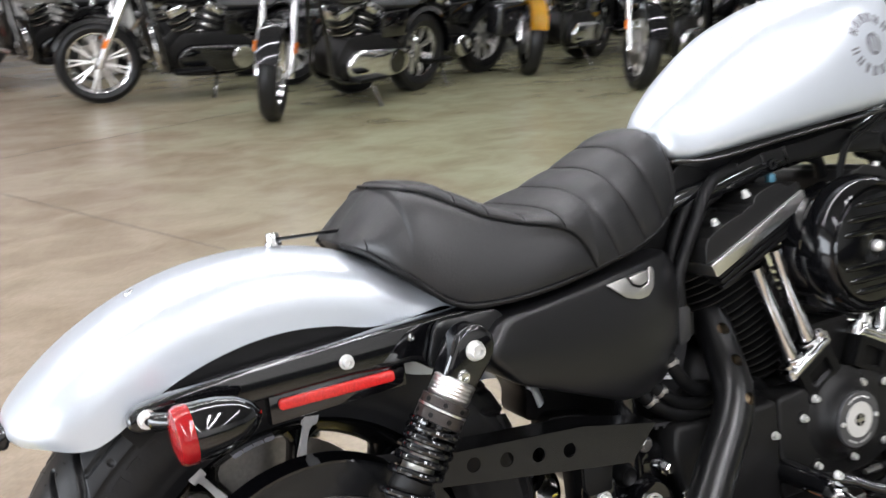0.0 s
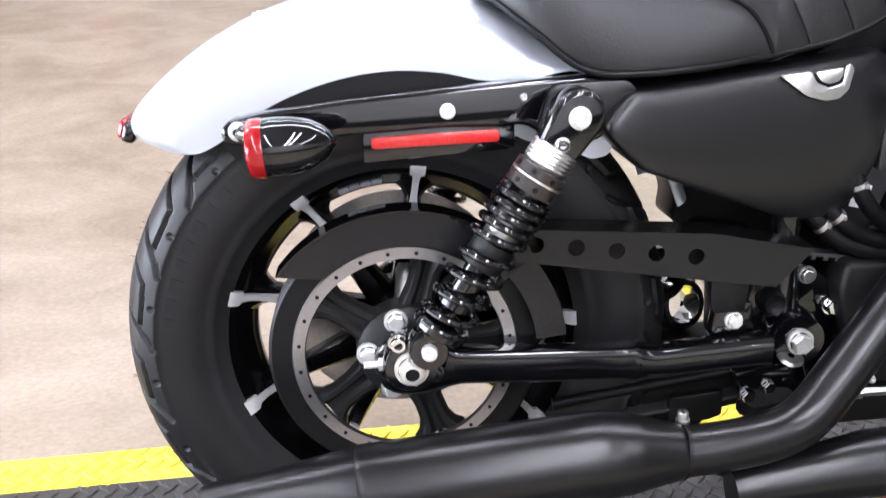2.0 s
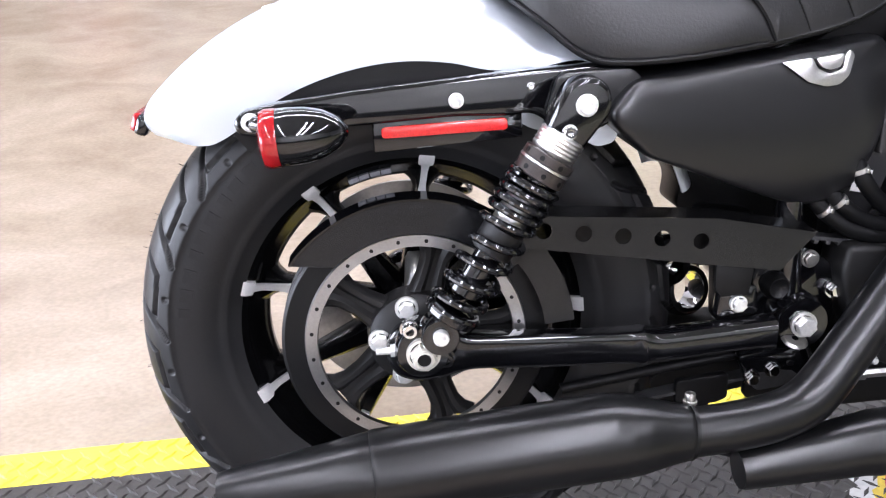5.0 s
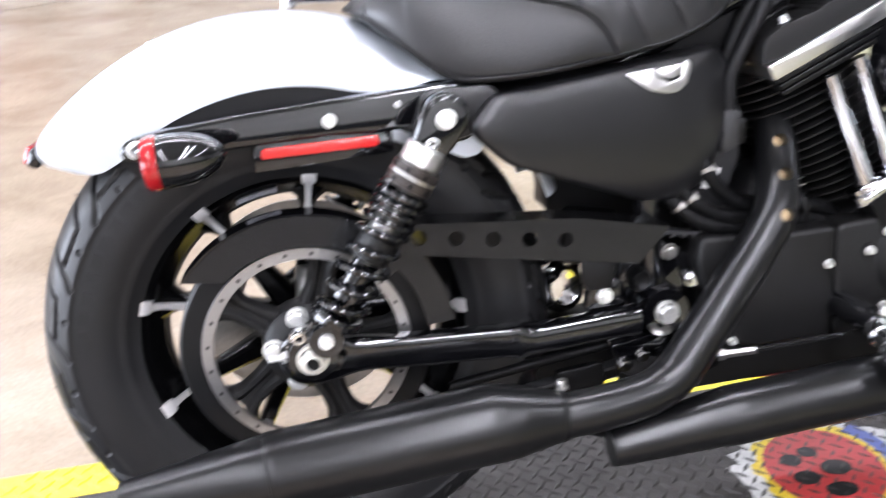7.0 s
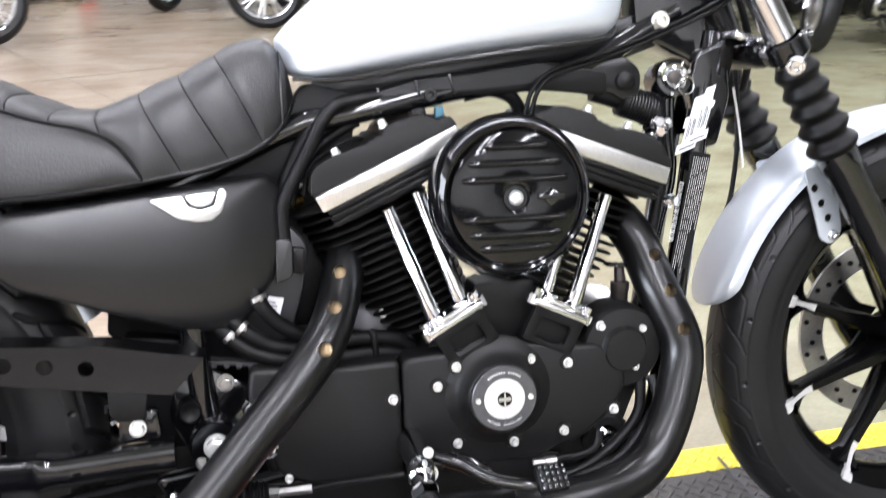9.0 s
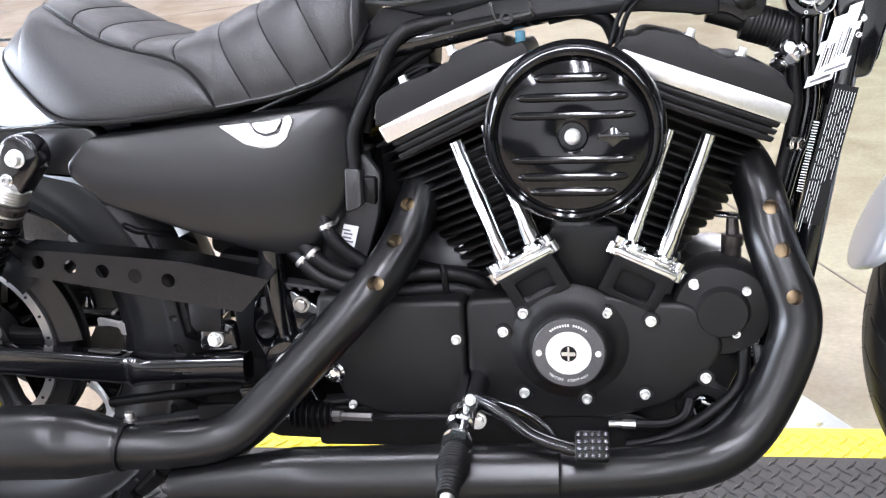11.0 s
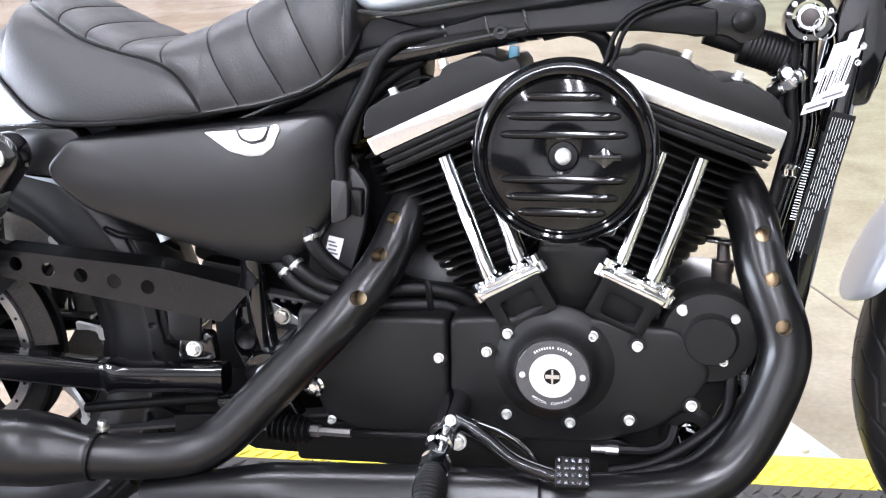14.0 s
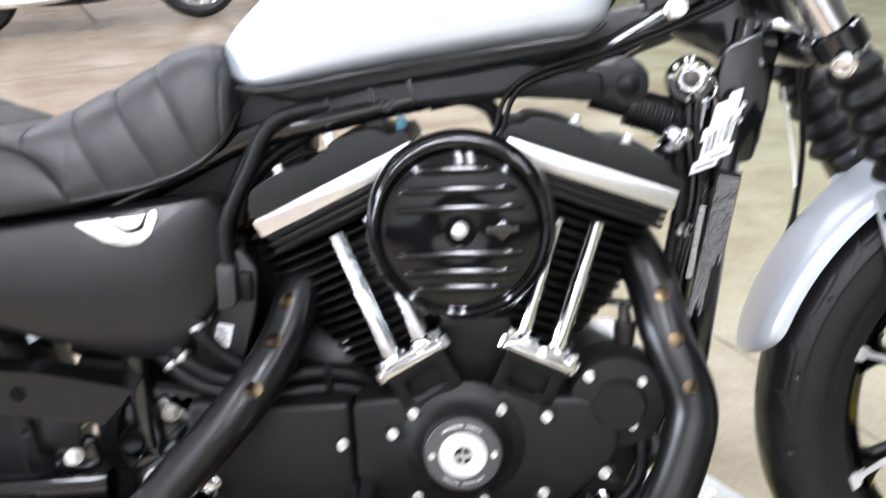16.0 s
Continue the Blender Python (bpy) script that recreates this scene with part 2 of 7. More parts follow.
def tube(bm, pts, radius, seg=12, caps=True, flat=1.0):
    """A round bar along pts; radius is a number or one for each point."""
    pts = [Vector(a) for a in pts]
    rad = [radius] * len(pts) if isinstance(radius, (int, float)) else list(radius)
    t0 = (pts[1] - pts[0]).normalized()
    side = t0.orthogonal().normalized()
    rings = []
    for i, p in enumerate(pts):
        t = (pts[min(i + 1, len(pts) - 1)] - pts[max(i - 1, 0)]).normalized()
        side = (side - t * side.dot(t)).normalized()
        up = t.cross(side)
        rings.append([bm.verts.new(p + rad[i] * (math.cos(a) * side + math.sin(a) * up * flat)) for a in (2 * math.pi * k / seg for k in range(seg))])
    for r, s in zip(rings, rings[1:]):
        for k in range(seg):
            bm.faces.new((r[k], r[(k + 1) % seg], s[(k + 1) % seg], s[k]))
    if caps:
        bm.faces.new(rings[0][::-1])
        bm.faces.new(rings[-1])
    return bm


def dense(pts, radii, n=6):
    """Adds rings between those of a turned bar, so that its tapers stay crisp."""
    p, r = [Vector(pts[0])], [radii[0]]
    for a, b, s, e in zip(pts, pts[1:], radii, radii[1:]):
        for k in range(1, n + 1):
            p.append(Vector(a).lerp(Vector(b), k / n))
            r.append(s + (e - s) * k / n)
    return p, r


def even(line, n, rounds=12):
    """The same way in n even steps, smoothed."""
    run = [0.0]
    for a, b in zip(line, line[1:]):
        run.append(run[-1] + (b - a).length)
    out, j = [], 0
    for k in range(n + 1):
        d = run[-1] * k / n
        while j < len(line) - 2 and run[j + 1] < d:
            j += 1
        out.append(line[j].lerp(line[j + 1], (d - run[j]) / max(1e-9, run[j + 1] - run[j])))
    for _ in range(rounds):
        out = [out[0]] + [(a + b * 2 + c) / 4 for a, b, c in zip(out, out[1:], out[2:])] + [out[-1]]
    return out


def lathe(bm, prof, centre, axis=(0, -1, 0), seg=32, a0=0.0, a1=2 * math.pi, start=None):
    """Turns a profile of (radius, height along axis) round the axis."""
    c, ax = Vector(centre), Vector(axis).normalized()
    u = (Vector(start) if start else ax.orthogonal()).normalized()
    v = ax.cross(u)
    full = abs(a1 - a0 - 2 * math.pi) < 1e-6
    n = seg if full else seg + 1
    rings = []
    for k in range(n):
        a = a0 + (a1 - a0) * k / seg
        d = math.cos(a) * u + math.sin(a) * v
        rings.append([bm.verts.new(c + d * r + ax * h) for r, h in prof])
    for k in range(seg):
        r, s = rings[k], rings[(k + 1) % n]
        for i in range(len(prof) - 1):
            bm.faces.new((r[i], r[i + 1], s[i + 1], s[i]))
    if prof[0][0] < 1e-6 or prof[-1][0] < 1e-6:
        bmesh.ops.remove_doubles(bm, verts=bm.verts, dist=1e-6)
    return bm


def prism(bm, outline, y0, y1, bevel=0.0, holes=(), seg=2, m=None):
    """A plate with its outline in x and z, from y0 to y1, with holes (lists of points)."""
    own = bmesh.new()
    edges = []
    for loop in (outline, *holes):
        vs = [own.verts.new((x, y0, z)) for x, z in loop]
        edges += [own.edges.new((vs[i], vs[(i + 1) % len(vs)])) for i in range(len(vs))]
    if holes:
        bmesh.ops.triangle_fill(own, edges=edges, use_beauty=True)
    else:
        own.faces.new(own.verts)
    faces = list(own.faces)
    rim = [e for e in own.edges if len(e.link_faces) == 1]
    ret = bmesh.ops.extrude_face_region(own, geom=faces + rim)
    for v in (g for g in ret["geom"] if isinstance(g, bmesh.types.BMVert)):
        v.co.y = y1
    bmesh.ops.recalc_face_normals(own, faces=own.faces)
    if bevel:
        es = [e for e in own.edges if len(e.link_faces) == 2 and e.calc_face_angle(0) > 0.9 and abs(e.verts[0].co.y - e.verts[1].co.y) < 1e-6]
        bmesh.ops.bevel(own, geom=es, offset=bevel, segments=seg, affect="EDGES", profile=0.5, clamp_overlap=True)
    if m is not None:
        own.transform(m)
    tmp = bpy.data.meshes.new("tmp")
    own.to_mesh(tmp)
    own.free()
    bm.from_mesh(tmp)
    bpy.data.meshes.remove(tmp)
    return bm


def box(bm, centre, size, m=None, bevel=0.0, seg=2):
    own = bmesh.new()
    bmesh.ops.create_cube(own, size=1.0)
    own.transform(Matrix.Diagonal((*size, 1)))
    if bevel:
        bmesh.ops.bevel(own, geom=list(own.edges), offset=bevel, segments=seg, affect="EDGES", profile=0.5, clamp_overlap=True)
    own.transform(Matrix.Translation(centre) @ (m or Matrix.Identity(4)))
    tmp = bpy.data.meshes.new("tmp")
    own.to_mesh(tmp)
    own.free()
    bm.from_mesh(tmp)
    bpy.data.meshes.remove(tmp)
    return bm


def circle(cx, cz, r, n=20):
    return [(cx + r * math.cos(2 * math.pi * k / n), cz + r * math.sin(2 * math.pi * k / n)) for k in range(n)]


def rounded(pts, r, n=4):
    """Rounds the corners of an outline in x and z."""
    out = []
    k = len(pts)
    for i in range(k):
        p, a, b = Vector(pts[i]), Vector(pts[i - 1]), Vector(pts[(i + 1) % k])
        da, db = (a - p), (b - p)
        d = min(r, da.length * 0.45, db.length * 0.45)
        s, e = p + da.normalized() * d, p + db.normalized() * d
        for j in range(n + 1):
            t = j / n
            q = s * (1 - t) ** 2 + p * 2 * t * (1 - t) + e * t * t
            out.append((q.x, q.y))
    return out


def loft(bm, sections, close_ends=True, wrap=True):
    rows = [[bm.verts.new(p) for p in s] for s in sections]
    n = len(rows[0])
    for r, s in zip(rows, rows[1:]):
        for k in range(n if wrap else n - 1):
            bm.faces.new((r[k], r[(k + 1) % n], s[(k + 1) % n], s[k]))
    if close_ends:
        bm.faces.new(rows[0][::-1])
        bm.faces.new(rows[-1])
    return bm


def lerp(x, table):
    """A value from rows of (x, value), smoothly."""
    xs, ys = [a for a, _ in table], [b for _, b in table]
    if x <= xs[0]:
        return ys[0]
    for i in range(len(xs) - 1):
        if x <= xs[i + 1]:
            t = (x - xs[i]) / (xs[i + 1] - xs[i])
            m0 = (ys[i + 1] - ys[max(i - 1, 0)]) / (xs[i + 1] - xs[max(i - 1, 0)]) * (xs[i + 1] - xs[i])
            m1 = (ys[min(i + 2, len(xs) - 1)] - ys[i]) / (xs[min(i + 2, len(xs) - 1)] - xs[i]) * (xs[i + 1] - xs[i])
            return (2 * t**3 - 3 * t * t + 1) * ys[i] + (t**3 - 2 * t * t + t) * m0 + (3 * t * t - 2 * t**3) * ys[i + 1] + (t**3 - t * t) * m1
    return ys[-1]


def cap_bolt(parent, pos, r=0.0065, h=0.007, axis=(0, -1, 0), material=None, name="bolt"):
    """A socket-head screw with a washer."""
    bm = B()
    lathe(bm, [(0, 0.4 * h), (0.5 * r, 0.45 * h), (0.55 * r, h), (0.88 * r, h), (r, 0.85 * h), (r, 0.15 * h), (1.3 * r, 0.12 * h), (1.3 * r, -0.002)], pos, axis, 14)
    return part(name, bm, material or ZINC, parent)


def hex_bolt(parent, pos, r=0.012, h=0.01, axis=(0, -1, 0), material=None, washer=1.35, name="bolt", socket=0.0):
    bm = B()
    ax = Vector(axis)
    lathe(bm, [(washer * r, -0.002), (washer * r, 0.25 * h), (r, 0.25 * h)], pos, axis, 24)
    own = bmesh.new()
    lathe(own, [(r, 0.2 * h), (r, 0.9 * h), (0.85 * r, h), (socket * r if socket else 0.0, h)] + ([(socket * r, 0.3 * h), (0, 0.3 * h)] if socket else []), pos, axis, 6)
    tmp = bpy.data.meshes.new("tmp")
    own.to_mesh(tmp)
    own.free()
    bm.from_mesh(tmp)
    bpy.data.meshes.remove(tmp)
    return part(name, bm, material or ZINC, parent, sharp=20)


def cut(ob, cutters):
    """Cuts the meshes of cutters out of ob, for good, and removes them."""
    for c in cutters:
        md = ob.modifiers.new("cut", "BOOLEAN")
        md.operation, md.object, md.solver = "DIFFERENCE", c, "EXACT"
    bpy.context.view_layer.update()
    me = bpy.data.meshes.new_from_object(ob.evaluated_get(bpy.context.evaluated_depsgraph_get()))
    ob.modifiers.clear()
    ob.data = me
    for c in cutters:
        bpy.data.objects.remove(c)


# ---- the showroom ----
def setting():
    def slab(name, lo, hi, material, label, category):
        bm = B()
        box(bm, [(a + b) / 2 for a, b in zip(lo, hi)], [b - a for a, b in zip(lo, hi)])
        return tagged(part(name, bm, material, smooth=False), label, category, kind="structure")

    x0, x1, y0, y1 = -5.5, 13.0, -9.0, 13.0
    slab("floor", (x0, y0, FLOOR - 0.15), (x1, y1, FLOOR), CONCRETE, "stained brown sealed concrete showroom floor", "floor")
    slab("ceiling", (x0, y0, CEIL), (x1, y1, CEIL + 0.1), CEILM, "pale painted ceiling with strip lamps", "ceiling")
    slab("wall_north", (x0, y1, FLOOR), (x1, y1 + 0.2, CEIL), WALL, "plain white painted showroom wall", "wall")
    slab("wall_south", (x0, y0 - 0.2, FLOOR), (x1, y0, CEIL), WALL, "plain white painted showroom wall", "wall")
    bm = B()
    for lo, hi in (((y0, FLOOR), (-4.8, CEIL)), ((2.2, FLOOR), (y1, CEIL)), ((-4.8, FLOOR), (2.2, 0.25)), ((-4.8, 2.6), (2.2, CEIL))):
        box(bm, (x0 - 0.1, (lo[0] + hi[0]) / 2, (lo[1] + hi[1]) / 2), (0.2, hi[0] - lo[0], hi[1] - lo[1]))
    tagged(part("wall_west", bm, WALL, smooth=False), "white painted wall with an opening for the assumed shop window", "wall", kind="structure")
    slab("wall_east", (x1, y0, FLOOR), (x1 + 0.2, y1, CEIL), WALL, "plain white painted showroom wall", "wall")
    # unseen dark band, added so low reflections on the motorcycle stay dark
    slab("wall_dark_band", (x0, y0, FLOOR), (x1, y0 + 0.04, 0.78), DARKBAND, "dark band along the unseen south wall, added to darken low reflections", "wainscot")
    # strip lamps: single ones along y over the aisle, long rows along x over the floor
    first = None
    spots = [(x, y, 0) for x in (-1.9, 0.70, 1.28, 3.6) for y in (-2.3, -4.8, -7.3)] + [(x, y, 90) for y in LAMP_LINES for x in (-3.75, -1.25, 1.25, 3.75, 6.25)]
    for x, y, turn in spots:
        if first is None:
            first = tagged(new("strip_lamp"), "white fluorescent strip lamp under the ceiling", "lamp", "strip lamps")
            bm = B()
            box(bm, (0, 0, 0.05), (0.20, 2.5, 0.07), bevel=0.01)
            part("housing", bm, LAMPBODY, first)
            bm = B()
            box(bm, (0, 0, 0.0), (0.12, 2.4, 0.04), bevel=0.012)
            part("diffuser", bm, LAMPM, first, "glowing white diffuser")
            first.location = (x, y, CEIL - 0.10)
        else:
            copy_thing(first, pose(x, y, CEIL - 0.10, 0, 0, turn))
    for x, y, sx, sy, watts in [(x, -4.8, 0.12, 7.4, LAMP_W) for x in (-1.9, 0.70, 1.28, 3.6)] + [(1.25, y, 12.4, 0.12, w) for y, w in zip(LAMP_LINES, LINE_W)]:
        lamp = bpy.data.lights.new("strip_light", "AREA")
        lamp.shape, lamp.size, lamp.size_y, lamp.energy, lamp.color = "RECTANGLE", sx, sy, watts, (0.985, 0.98, 1.0)
        new("strip_light", lamp).matrix_world = pose(x, y, CEIL - 0.135)
    # unseen west window, added with a lamp in its opening to brighten the seat
    w = tagged(new("window_1"), "assumed unseen shop window with a dark metal frame", "window", kind="structure")
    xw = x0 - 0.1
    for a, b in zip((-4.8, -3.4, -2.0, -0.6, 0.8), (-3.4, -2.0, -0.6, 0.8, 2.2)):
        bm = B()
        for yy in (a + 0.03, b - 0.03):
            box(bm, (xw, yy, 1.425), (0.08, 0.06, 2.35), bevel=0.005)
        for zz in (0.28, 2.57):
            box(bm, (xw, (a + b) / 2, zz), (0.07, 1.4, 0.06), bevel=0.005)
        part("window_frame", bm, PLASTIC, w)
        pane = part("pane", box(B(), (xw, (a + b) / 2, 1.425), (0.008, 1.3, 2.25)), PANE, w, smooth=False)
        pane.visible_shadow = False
    tagged(part("backdrop", box(B(), (x0 - 3.0, -1.3, 1.5), (0.05, 18, 6)), WINDOWGLOW, smooth=False), "glowing panel added outside the assumed shop window", "backdrop", kind="structure")
    lamp = bpy.data.lights.new("added_window_light", "AREA")
    lamp.shape, lamp.size, lamp.size_y, lamp.energy, lamp.color = "RECTANGLE", 2.25, 6.9, ADDED_WINDOW_W, (0.90, 0.95, 1.0)
    new("added_window_light", lamp).matrix_world = pose(x0 + 0.02, -1.3, 1.425, 0, -90, 0)


setting()

# ---- the lift: a plate with a yellow edge ----
STRIP_Y, STRIP_W, STRIP_A = 0.174, 0.0725, 0.0325
PX0, PX1, PY0 = -1.15, 2.35, -0.62


def lift():
    root = tagged(new("lift_platform"), "grey diamond plate motorcycle lift with a yellow edge", "lift")
    ys = lambda x: STRIP_Y + STRIP_A * x
    bm = B()
    v = [(PX0, PY0), (PX1, PY0), (PX1, ys(PX1)), (PX0, ys(PX0))]
    lo = [bm.verts.new((x, y, FLOOR)) for x, y in v]
    hi = [bm.verts.new((x, y, 0.0)) for x, y in v]
    bm.faces.new(hi)
    bm.faces.new(lo[::-1])
    for i in range(4):
        bm.faces.new((lo[i], lo[(i + 1) % 4], hi[(i + 1) % 4], hi[i]))
    part("deck", bm, PLATE, root, smooth=False)
    bm = B()
    v = [(PX0, ys(PX0)), (PX1, ys(PX1)), (PX1, ys(PX1) + STRIP_W), (PX0, ys(PX0) + STRIP_W)]
    lo = [bm.verts.new((x, y, FLOOR)) for x, y in v]
    hi = [bm.verts.new((x, y, 0.0005)) for x, y in v]
    bm.faces.new(hi)
    for i in range(4):
        bm.faces.new((lo[i], lo[(i + 1) % 4], hi[(i + 1) % 4], hi[i]))
    part("edge", bm, YELLOW, root, "yellow painted edge", smooth=False)

    def lugs(name, x0, x1, keep, material, z):
        """Raised bars of the tread, turned by turns."""
        verts, faces = [], []
        L, W, H = 0.0155, 0.0037, 0.0026
        step = 0.0285
        for i in range(int((x1 - x0) / step)):
            for j in range(-44, 24):
                x = x0 + i * step + (0.5 * step if j % 2 else 0)
                y = j * step * 0.5 + 0.01
                if not keep(x, y):
                    continue
                a = radians(45 if j % 2 else -45) + STRIP_A
                c, s = math.cos(a), math.sin(a)
                n = len(verts)
                for px, py, pz in ((-L, 0, 0), (0, -W, 0), (L, 0, 0), (0, W, 0), (-L * 0.6, 0, H), (0, -W * 0.5, H), (L * 0.6, 0, H), (0, W * 0.5, H)):
                    verts.append((x + c * px - s * py, y + s * px + c * py, z + pz))
                faces += [(n + 4, n + 5, n + 6, n + 7)] + [(n + k, n + (k + 1) % 4, n + 4 + (k + 1) % 4, n + 4 + k) for k in range(4)]
        me = bpy.data.meshes.new(name)
        me.from_pydata(verts, [], faces)
        me.materials.append(material)
        ob = new(name, me)
        ob.parent = root
        tagged(ob, kind="stuff")

    lugs("tread", PX0, PX1, lambda x, y: PY0 + 0.02 < y < ys(x) - 0.006, PLATE, 0.0)
    lugs("edge_tread", PX0, PX1, lambda x, y: ys(x) + 0.006 < y < ys(x) + STRIP_W - 0.008, YELLOW, 0.0005)
    return root


lift()


# ---- the motorcycle, built upright along x and leant on its stand ----
bike = tagged(new("motorcycle"), "silver and black motorcycle leaning on its stand on the lift", "motorcycle")
bike.matrix_world = pose(0, 0, 0, -LEAN_DEG, 0, 0)
RC = Vector((0.005, 0, 0.326))
FC = Vector((1.514, 0, 0.3315))


GROOVES = (((0, 0.965), (-2.7, 0.92), (-5.0, 0.81), (-7.8, 0.54), (-10.0, 0.30), (-12.5, 0.07)), ((-19.8, 0.34), (-17.2, 0.66), (-15.0, 0.85), (-9.2, 0.87), (-5.4, 0.86)))


def tyre(name, c, R, rim, half, parent, seg, step, deep, wide):
    """A tyre round the y axis: hooked grooves are sunk into a fine sheet, 20 pitches a side."""
    d = R - rim
    prof = [(rim - 0.006, half * 0.74), (rim + 0.006, half * 0.82), (rim + 0.010, half * 0.87), (rim + 0.016, half * 0.875), (rim + d * 0.30, half * 0.965), (rim + d * 0.45, half * 0.985), (rim + d * 0.62, half * 0.965),
            (rim + d * 0.66, half * 0.975), (rim + d * 0.80, half * 0.86), (rim + d * 0.91, half * 0.66), (rim + d * 0.975, half * 0.40), (R, 0.0)]
    fine = spline([(r, y, 0) for r, y in prof], 24)
    line, run, want = [], 0.0, 0.0
    for i, p in enumerate(fine):
        if i:
            run += (p - fine[i - 1]).length
        if run >= want or i == len(fine) - 1:
            line.append((p.x, p.y, run))
            want = run + (step if p.x > rim + d * 0.60 else 3.2 * step)
    rr, yy, vv = (np.array(q) for q in zip(*line))
    top = vv[-1]
    s_of = yy / half
    v_at = lambda s: float(np.interp(-s, -s_of[np.argmax(s_of):], vv[np.argmax(s_of):]))
    ang = np.arange(seg) * 360.0 / seg
    halves = []
    for side in (-1, 1):
        A, V = np.meshgrid(ang + (9.0 if side > 0 else 0.0), vv, indexing="ij")
        A = (A - 160.4) % 18.0
        near = np.full(A.shape, 1.0)
        for g in GROOVES:
            pts = [(radians(a) * R * 0.97, v_at(s)) for a, s in g]
            for (u0, w0), (u1, w1) in zip(pts, pts[1:]):
                for k in (-1, 0, 1, 2):
                    U = radians(1) * (A - 18.0 * k) * R * 0.97
                    t = np.clip(((U - u0) * (u1 - u0) + (V - w0) * (w1 - w0)) / ((u1 - u0) ** 2 + (w1 - w0) ** 2), 0, 1)
                    near = np.minimum(near, np.hypot(U - u0 - t * (u1 - u0), V - w0 - t * (w1 - w0)))
        dep = deep * np.clip((wide - near) / 0.0011, 0, 1)
        for k in (0, 1):
            U = radians(1) * (A - 18.0 * k - 8.0) * R
            dep = np.maximum(dep, 0.003 * np.clip((0.0045 - np.hypot(U, V - v_at(0.955))) / 0.0015, 0, 1))
        n_r, n_y = np.gradient(yy, vv), -np.gradient(rr, vv)
        a = np.radians(ang)[:, None]
        rad = rr[None, :] + dep * n_r[None, :]
        lat = yy[None, :] + dep * n_y[None, :]
        halves.append((rad * np.cos(a), side * lat, rad * np.sin(a)))
    (x0, y0, z0), (x1, y1, z1) = halves
    X = np.concatenate([x0, x1[:, -2::-1]], 1) + c.x
    Y = np.concatenate([y0, y1[:, -2::-1]], 1) + c.y
    Z = np.concatenate([z0, z1[:, -2::-1]], 1) + c.z
    m = X.shape[1]
    i = np.arange(seg)[:, None] * m + np.arange(m - 1)[None, :]
    j = ((np.arange(seg) + 1) % seg)[:, None] * m + np.arange(m - 1)[None, :]
    quads = np.stack([i, j, j + 1, i + 1], -1).reshape(-1, 4)
    me = bpy.data.meshes.new(name)
    me.from_pydata(np.stack([X, Y, Z], -1).reshape(-1, 3).tolist(), [], quads.tolist())
    me.polygons.foreach_set("use_smooth", [True] * len(me.polygons))
    me.materials.append(TYRE)
    ob = new(name, me)
    ob.parent = parent
    tagged(ob, "black tyre with hooked slanting grooves")
    rng = random.Random(4)
    bm = B()
    for k in range(48):
        a, i = radians(rng.uniform(95, 235) if R < 0.33 else rng.uniform(60, 250)), rng.randrange(int(len(rr) * 0.72), len(rr))
        n = Vector((math.cos(a), 0, math.sin(a)))
        p = c + n * (rr[i] - 0.0005) + Vector((0, -yy[i], 0))
        q = p + n * rng.uniform(0.003, 0.008) + Vector((0, -rng.uniform(0, 0.003), 0))
        tube(bm, [p, q], 0.0003, 4)
    tagged(part("rubber_hairs", bm, TYRE, ob), kind="stuff")
    return ob


def sector(bm, c, r0, r1, a0, a1, y0, y1, n=24, bevel=0.0):
    """A flat piece of a ring round the y axis, angles in degrees from +x towards +z."""
    out = [(c.x + r1 * math.cos(radians(a0 + (a1 - a0) * k / n)), c.z + r1 * math.sin(radians(a0 + (a1 - a0) * k / n))) for k in range(n + 1)]
    out += [(c.x + r0 * math.cos(radians(a1 + (a0 - a1) * k / n)), c.z + r0 * math.sin(radians(a1 + (a0 - a1) * k / n))) for k in range(n + 1)]
    return prism(bm, out, y0, y1, bevel)


